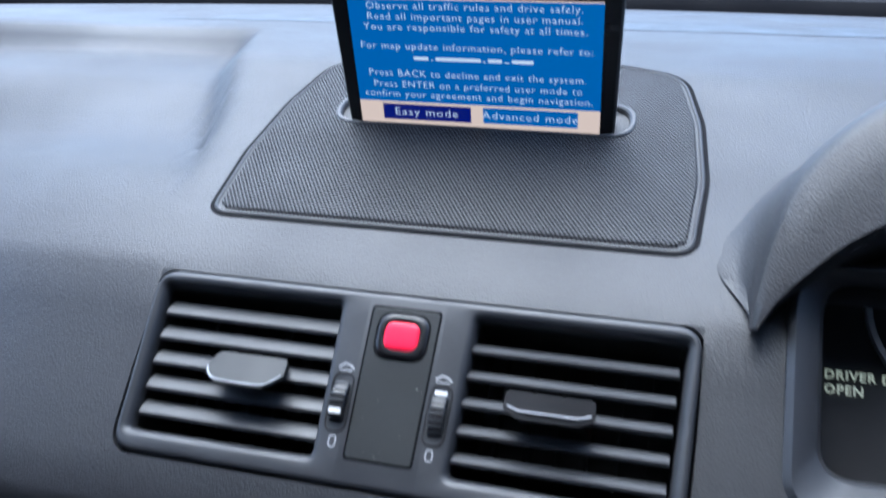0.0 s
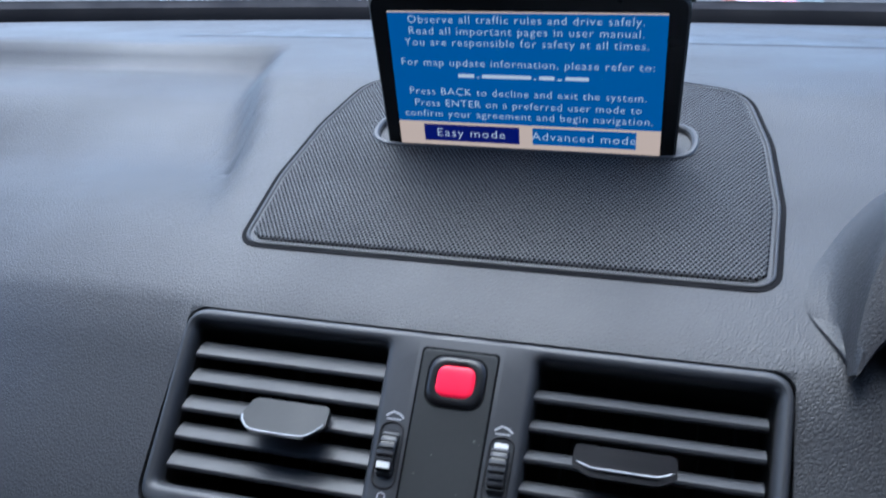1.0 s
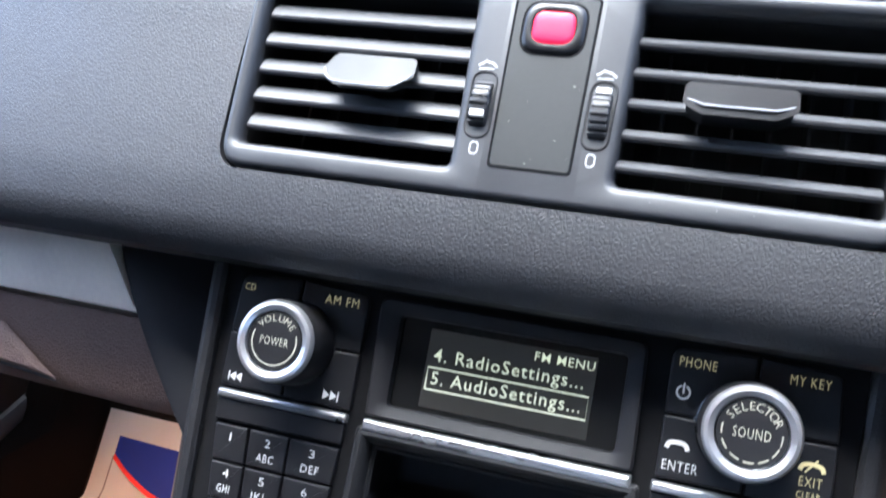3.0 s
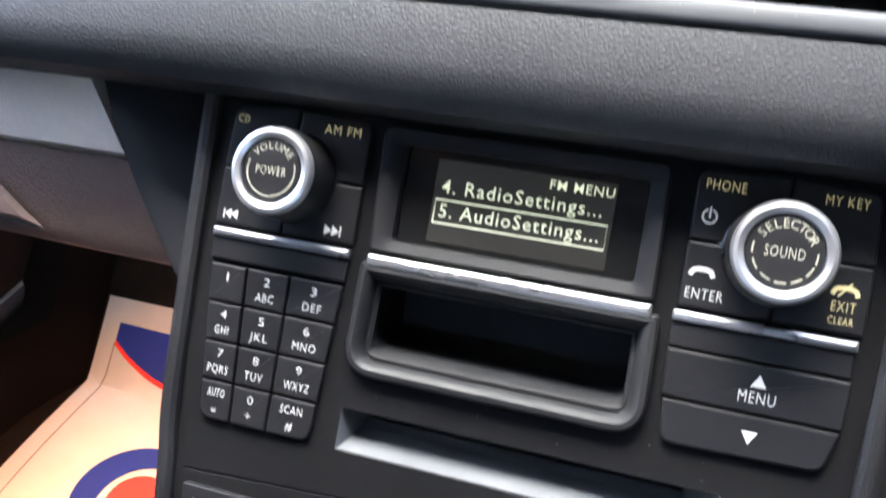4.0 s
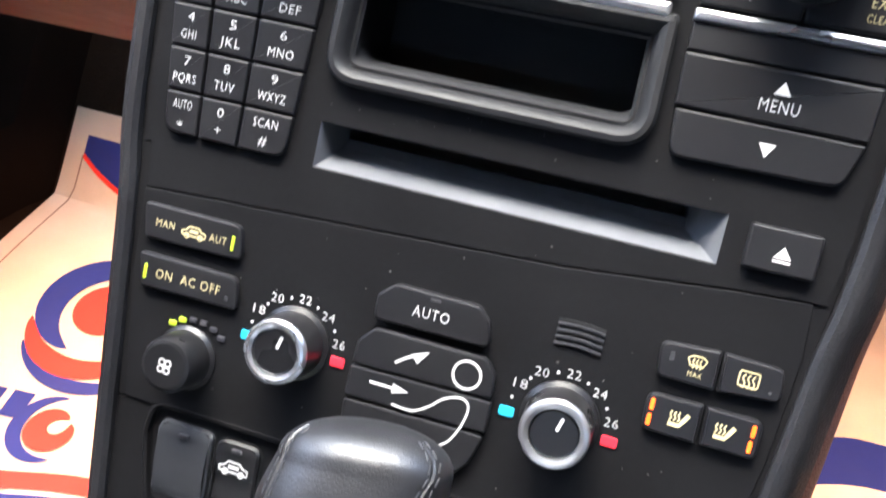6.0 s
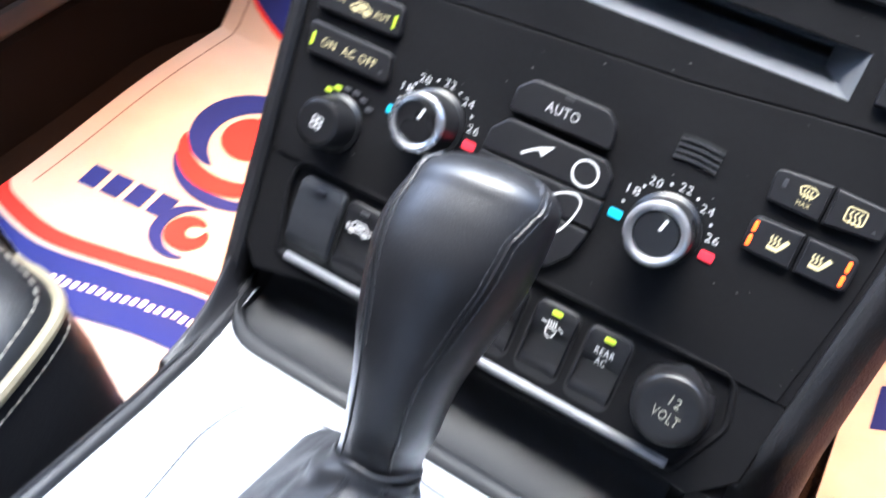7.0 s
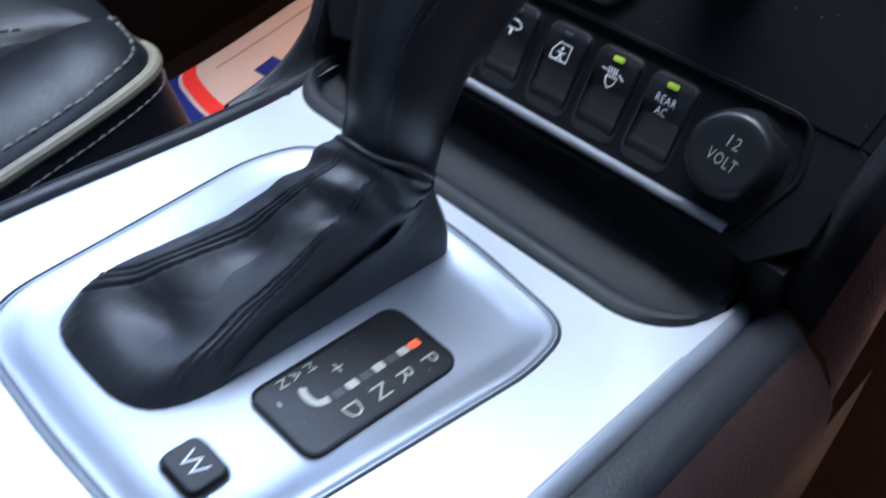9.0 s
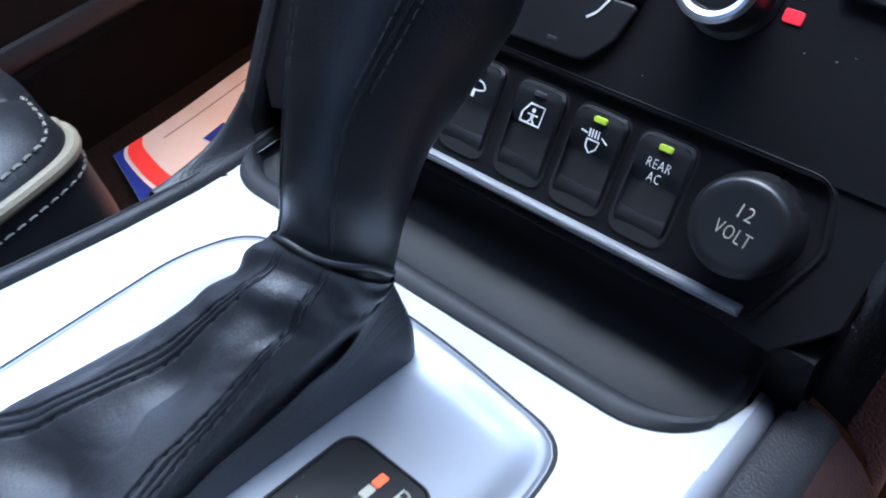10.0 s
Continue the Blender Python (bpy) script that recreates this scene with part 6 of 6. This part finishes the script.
for k in range(15):
    t = k / 14
    y, z, w = -640 - 190 * t, 360 + 640 * t, 262 - 60 * t ** 3
    back_rows.append([(-415 + w * a, y + b, z) for a, b in ((-1, -60), (-1.0, 10), (-0.86, 42), (-0.62, 30), (0, 18), (0.62, 30), (0.86, 42), (1.0, 10), (1, -60))])
part("backrest", loft(back_rows, cap0=True, cap1=True), LEATHER, seat, "unseen black leather backrest that blocks low light")
part("base", pad(rect(-640, -720, -190, -215, 20, 4), 20, 160, 6), HOLE, seat, "dark seat base")

# ---- glove box side of the dashboard ----
glove = thing("glove_box", LM, "passenger side lower dashboard with a brushed aluminium strip", "glove box")
def across(y, z, x):
    return (x, y + ((abs(x) - 150) / 420) ** 2 * 90, z)
cols = [-205, -260, -330, -420, -520, -640, -720]
loops = [[across(a, b, x - (0 if x > -210 else 0) + (c if x == -205 else 0)) for a, b, c in ((14, 64, -7), (6, 60, -6), (6, 58, -5), (16, 30, 10), (18, 27, 12.5), (30, 26, 13))] for x in cols]
part("trim_strip", loft(loops, cap0=True, cap1=True, closed=False), ALUDASH, glove, "brushed aluminium strip")
loops = [[across(a, b, x) for a, b in ((40, 27), (24, 24), (25, 6), (28, -14), (34, -21), (60, -24), (120, -28), (220, -34), (330, -42))] for x in (-150, -190, -260, -360, -480, -600, -720)]
part("lower_panel", loft(loops, cap1=False, closed=False), LOWER, glove, "dark plastic glove box lid")
loops = []
for k in range(13):
    t = k / 12
    z = 66 - 96 * t
    xr = -210 + 62 * t ** 1.3
    loops.append([(xr - 3, 44, z), (xr - 0.5, 17, z), (xr + 1.5, 13, z), (xr + 6, 11.6, z), (xr + 20, 13, z), (xr + 45, 22, z), (-138, 44, z), (-130, 64, z)])
part("side_cheek", loft(loops, cap1=False, closed=False), TAB, glove, "smooth dark side cheek")

latch = part("latch", loft([[across(23.2 + q * 0.05, z + q * 0.0, x) for x, z in lp] for q, lp in ((0, [(-296, -12), (-238, -15), (-252, -8), (-282, 8), (-296, 8)]), (-60, [(-296, -10), (-250, -12), (-262, -6), (-284, 3), (-296, 3)]))], cap1=True), LOWER, glove, "recessed glove box latch")
# Flat dark strip drawn as the shadow below the latch.
part("latch_shadow", loft([[across(23.0, z, x) for x, z in lp] for lp in ([(-300, -13.4), (-236, -16.4)], [(-300, -10.6), (-248, -13.2)])], cap1=False, closed=False), HOLE, latch, "dark strip painted as the latch's shadow")

# ---- instrument cluster ----
inst = thing("instrument_cluster", panel(-18, 160, 4, 90), "black instrument cluster with a lit message under a hood", "instrument cluster")
IO = rpoly([(174, -42), (560, -42), (560, 70), (174, 70)], [16, 16, 24, 24], 6)
II = rpoly([(190, -24), (544, -24), (544, 66), (190, 66)], [14, 14, 20, 20], 6)
part("bezel", loft([at(IO, -20), at(IO, 6), at(inset(IO, 3), 9), at(inset(II, -3), 3), at(II, -2), at(II, -34)], cap1=False), TRIM, inst, "dark grey bezel")
part("dial_panel", flat(inset(II, -2), -30), HOLE, inst, "black dial panel")
letters("DRIVER DOOR", 6.2, LCDTEXT, inst, 196, 27.5, -29, align="LEFT", name="message", bold=0.03)
letters("OPEN", 6.2, LCDTEXT, inst, 196, 20.5, -29, align="LEFT", name="message", bold=0.03)
for cu in (258, 410):
    g = part("gauge_ring", loft([at(disc(cu, 62, 45), -29), at(disc(cu, 62, 45), -24), at(disc(cu, 62, 42.5), -24), at(disc(cu, 62, 42.5), -29)], cap1=False), NEEDLE, inst, "silver gauge ring")
hood = thing("instrument_hood", LM, "grained dark grey hood over the instruments", "hood", kind="structure")
half_ = [(158, 194), (159, 214), (164, 242), (176, 270), (200, 298), (240, 322), (300, 338), (365, 342)]
low_e = [(160, 193), (169, 206), (182, 218), (200, 232), (230, 247), (270, 258), (315, 264), (365, 266)]
hs = spline(half_, 7)
ls = spline(low_e, 7)
hs += [(730 - u, v) for u, v in reversed(hs[:-1])]
ls += [(730 - u, v) for u, v in reversed(ls[:-1])]
loops = []
for (u, v), (a, b) in zip(hs, ls):
    s = 1 if u < 365 else -1
    k = max(0, min(1, (v - 196) / 120))
    o_, i_ = Vector((u, v)), Vector((a, b))
    def face(t, y):
        q = i_.lerp(o_, t)
        return (q.x, y, q.y)
    back = 1 - smoothstep(235, 315, v)
    d_ = 0.635 * (v - 231)
    wd = s * smoothstep(190, 226, v)
    foot = Vector((u - (24 + 18 * k) * wd + 2 * s, d_ + 7, v + 5))
    c_ = -22 - 9 * k
    far = Vector((u - 10 * s, 80 + 60 * k, v + 60))
    loops.append([(a, 70, b + 4), (a, 10, b + 1), (a, -22 - 8 * k, b), face(0.03, -28 - 12 * k), face(0.10, -31 - 14 * k), face(0.5, -31 - 15 * k), face(0.86, -29 - 14 * k), face(0.96, -26.5 - 12 * k),
                  (u - 0.5 * s, c_, v + 1), tuple(Vector((u - 2.5 * s, c_ + 6, v + 3)).lerp(Vector((u - (3.5 + 2 * k) * wd, c_ + 0.60 * (d_ - c_), v + 3)), back)), tuple(Vector((u - 5 * s, 10 + 30 * k, v + 11)).lerp(Vector((u - (8 + 6 * k) * wd, c_ + 0.90 * (d_ - c_), v + 5)), back)), tuple(Vector((u - 6 * s, 20 + 40 * k, v + 16)).lerp(Vector((u - (15 + 12 * k) * wd, c_ + 0.99 * (d_ - c_) + 1, v + 6)), back)), tuple(far.lerp(foot, back))])
part("hood_shell", loft(loops, cap1=False, closed=False), DASH, hood, "grained dark grey shell")

# ---- shell of the car ----
shell = thing("car_body", Matrix(), "dark car cabin, unseen walls closing most windows", "car body", kind="structure")
LINING = shader("pale_headlining", (0.52, 0.505, 0.48), 0.9, bump=(("noise", 800, 0.3),))
# Roof out of view; its front edge is set to limit overhead light.
part("roof", pad(rect(-740, -1900, 740, -10, 2, 2), 1330, 1370, 2), LINING, shell, "pale fabric headlining")
# Above the doors, unseen walls fill the windows to block side light.
for s, y0, y1 in ((-1, -250, -330), (1, 240, -140)):
    lp = [(s * 740, -1900, 0), (s * 740, 720, 0), (s * 740, 720, 830), (s * 740, y0, 830), (s * 740, y1, 1330), (s * 740, -1900, 1330)]
    part("door_panel", loft([lp, [(s * 790, b, c) for a, b, c in lp]], True, True), DOORSKIN, shell, "dark door panel, carried up out of view to block daylight")
    part("pillar", tube([(s * 790, 520, 860), (s * 690, 0, 1350)], 40, 8), LOWER, shell)
    part("pillar", tube([(s * 745, -360, 830), (s * 690, -400, 1350)], 55, 8), LOWER, shell)
# Added unseen wall that cuts the light from the rear.
part("rear_blocking_wall", pad(rect(-740, 0, 740, 1160, 5, 2), -20, 20, 2), DOORSKIN, shell).matrix_basis = Matrix.Translation((0, -1.75, 0)) @ Matrix.Rotation(radians(90), 4, "X")
part("front_bulkhead", pad(rect(-740, 0, 740, 840, 5, 2), -20, 20, 2), HOLE, shell).matrix_basis = Matrix.Translation((0, 0.83, 0)) @ Matrix.Rotation(radians(90), 4, "X")
# black windscreen border and cowl
loops = []
for k in range(31):
    x = -0.80 + 1.60 * k / 30
    y = 0.79 - 0.40 * x * x
    loops.append([(x * 1000, y * 1000, 850), (x * 1000, (y + 0.002) * 1000, 869), (x * 1000, (y + 0.012) * 1000, 882), (x * 1000, (y + 0.04) * 1000, 890), (x * 1000, (y + 0.09) * 1000, 860)])
part("windscreen_border", loft(loops, cap1=False, closed=False), FRIT, shell, "black windscreen border")

# ---- courtesy lamps under the dashboard ----
AMBER = shader("lamp_lens", (0.9, 0.8, 0.6), 0.4, glow=((1.0, 0.55, 0.25), 15))
for s, power in ((-1, 0.42), (1, 0.28)):
    lm = thing("footwell_lamp", Matrix.Translation((s * 0.43, 0.16, 0.450)), "small warm footwell lamp under the dashboard", "lamp", "footwell lamps")
    part("lens", pad(rect(-22, -12, 22, 12, 4, 3), -4, 0, 1), AMBER, lm, "warm lit lens").matrix_basis = Matrix.Rotation(math.pi, 4, "X")
    li = new("footwell_light", bpy.data.lights.new("footwell_light", "AREA"))
    li.data.shape, li.data.size, li.data.size_y = "RECTANGLE", 0.044, 0.024
    li.data.spread = radians(108)
    li.data.energy, li.data.color = power, (1.0, 0.45, 0.23)
    li.matrix_world = look((s * 0.43, 0.16, 0.434), (s * 0.38, 0.13, 0.0))

# windscreen, wipers and cowl
GLASS = bpy.data.materials.new("windscreen_glass")
GLASS.use_nodes = True
gn, gk = GLASS.node_tree.nodes, GLASS.node_tree.links
gn.remove(gn["Principled BSDF"])
tr, gl, mi = gn.new("ShaderNodeBsdfTransparent"), gn.new("ShaderNodeBsdfGlossy"), gn.new("ShaderNodeMixShader")
tr.inputs[0].default_value = (0.86, 0.9, 0.88, 1)
gl.inputs["Roughness"].default_value = 0.02
mi.inputs[0].default_value = 0.05
gk.new(tr.outputs[0], mi.inputs[1])
gk.new(gl.outputs[0], mi.inputs[2])
gk.new(mi.outputs[0], gn["Material Output"].inputs["Surface"])
loops = []
for k in range(25):
    x = -0.70 + 1.40 * k / 24
    y = 0.805 - 0.40 * x * x
    loops.append([(x * 1000 * (1 - 0.08 * t), (y - 0.81 * t) * 1000, 888 + 450 * t) for t in (0, 0.33, 0.66, 1)])
ws = part("windscreen", loft(loops, cap1=False, closed=False), GLASS, shell, "clear windscreen glass")
ws.visible_shadow = False
WIPER = shader("wiper_rubber", (0.02, 0.02, 0.02), 0.55)
for x0, x1 in ((-0.62, 0.0), (0.02, 0.62)):
    wp = thing("windscreen_wiper", Matrix(), "black windscreen wiper at rest on the cowl", "wiper", "wipers")
    path = [((x0 + (x1 - x0) * k / 12) * 1000, (0.88 - 0.40 * (x0 + (x1 - x0) * k / 12) ** 2) * 1000, 903 + 6 * math.sin(math.pi * k / 12)) for k in range(13)]
    part("blade", tube(path, 7, 6), WIPER, wp, "rubber blade")
    part("arm", tube([(p[0], p[1] + 22, p[2] - 2) for p in path[5:]], 8, 6), WIPER, wp, "painted arm")
    part("hub", lathe(path[-1][0], path[-1][1] + 22, [(20, 880), (20, 905), (14, 914)], 16), WIPER, wp)

# ---- outside ----
ground = thing("ground", Matrix(), "grey asphalt outside the car", "ground", kind="structure")
ASPHALT = shader("asphalt", (0.06, 0.06, 0.062), 0.9, bump=(("noise", 60, 6.0),), vary=0.25, vary_scale=2)
part("asphalt", flat([(-300000, -300000), (300000, -300000), (300000, 300000), (-300000, 300000)], -450), ASPHALT, ground, smooth=False)


def parked_car(m, paint, label):
    """A family car: lower body, glasshouse, wheels and lamps; its nose towards -y."""
    c = thing("parked_car", m, label, "car", "parked cars")
    sec = [(-2150, 380, 620), (-2050, 330, 720), (-1500, 300, 900), (-1000, 300, 960), (0, 300, 980), (1300, 300, 1000), (1900, 320, 980), (2150, 380, 800)]
    loops = []
    for y, z0, z1 in sec:
        w = 860 - 90 * (abs(y) / 2150) ** 4
        loops.append([(-w, y, z0 + 90), (-w + 40, y, z0), (w - 40, y, z0), (w, y, z0 + 90), (w + 10, y, (z0 + z1) / 2), (w - 30, y, z1 - 70), (w - 130, y, z1), (-w + 130, y, z1), (-w + 30, y, z1 - 70), (-w - 10, y, (z0 + z1) / 2)])
    part("body", loft(loops, True, True), paint, c, "painted body")
    gl_ = [(-1050, 950, 960), (-300, 960, 1430), (700, 970, 1470), (1700, 980, 1400), (2000, 980, 1000)]
    loops = [[(-740, y, a - 10), (740, y, a - 10), (560 if b > 1100 else 730, y, b), (-560 if b > 1100 else -730, y, b)] for y, a, b in gl_]
    part("glasshouse", loft(loops, True, True), LCDGLASS, c, "dark windows")
    part("roof", loft([[(-555, y, z), (555, y, z), (500, y, z + 25), (-500, y, z + 25)] for y, z in ((-290, 1428), (700, 1468), (1690, 1398))], True, True), paint, c)
    for sx in (-1, 1):
        for y in (-1350, 1300):
            wheel = part("wheel", lathe(0, 0, [(310, -90), (330, -60), (330, 60), (310, 90), (210, 92), (200, 60)], 28), WIPER, c, "black tyre")
            wheel.matrix_basis = Matrix.Translation((sx * 0.78, y * 0.001, 0.33)) @ Matrix.Rotation(radians(90 * sx), 4, "Y")
            part("rim", lathe(0, 0, [(200, 70), (190, 80), (60, 84)], 20), SATIN, wheel)
        part("headlamp", pad(rect(sx * 640 - 150, 640, sx * 640 + 150, 760, 30, 3), 2040, 2140, 10), MARKW, c).matrix_basis = Matrix.Rotation(radians(90), 4, "X")
    part("grille", pad(rect(-380, 520, 380, 680, 30, 3), 2080, 2165, 8), HOLE, c).matrix_basis = Matrix.Rotation(radians(90), 4, "X")
    return c


def paint(name, color):
    return shader(name, color, 0.25, 0.1, coat=0.6, vary=0.05)


RED, SILVER, WHITE, BLUEP = paint("red_paint", (0.45, 0.02, 0.03)), paint("silver_paint", (0.5, 0.5, 0.52)), paint("white_paint", (0.75, 0.75, 0.74)), paint("grey_paint", (0.12, 0.13, 0.15))
for x, y, p_, turn, lab in ((1.6, 7.4, RED, 8, "red parked car facing the windscreen"), (-1.0, 7.6, BLUEP, 4, "dark grey parked car facing the windscreen"), (-3.6, 7.9, SILVER, 2, "silver parked car facing the windscreen"), (4.2, 7.6, WHITE, 10, "white parked car facing the windscreen")):
    parked_car(Matrix.Translation((x, y, -0.45)) @ Matrix.Rotation(radians(turn), 4, "Z") @ Matrix.Diagonal((1.2, 1.2, 1.2, 1)), p_, lab)


# ---- dust ----
rng = random.Random(7)
def specks(name, m, places, label):
    """Tiny pale flecks lying on a panel, one mesh."""
    ob = thing(name, m, label, "dust", kind="stuff")
    bm = bmesh.new()
    for u, v, w in places:
        r, n = rng.uniform(0.1, 0.28), rng.choice((3, 4, 5))
        a0, st = rng.uniform(0, 6.3), rng.uniform(1.0, 2.2)
        lp = [(u + r * st * math.cos(a0 + 6.283 * k / n), v + r * math.sin(a0 + 6.283 * k / n)) for k in range(n)]
        loft([at(lp, w), at(inset(lp, 0.05), w + 0.12)], cap1=True, bm=bm)
    part("flecks", bm, DUST, ob)
specks("stack_dust", FACE, [(rng.uniform(-122, 122), rng.uniform(-186, -86), 0.02) for _ in range(42)] + [(rng.uniform(-56, 90), rng.uniform(-60, -48), 0.02) for _ in range(14)], "pale dust flecks on the black console face")
specks("vent_dust", VENTS, [(rng.uniform(-15, 15), rng.uniform(-34, 8), 3.5) for _ in range(9)] + [(rng.uniform(-120, 120), rng.uniform(-43, -38), 3.0) for _ in range(10)], "pale dust flecks on the vent panel")
specks("gear_dust", PLATE, [(rng.uniform(30, 58), rng.uniform(-55, 0), -0.28) for _ in range(16)], "pale dust flecks on the selector window")
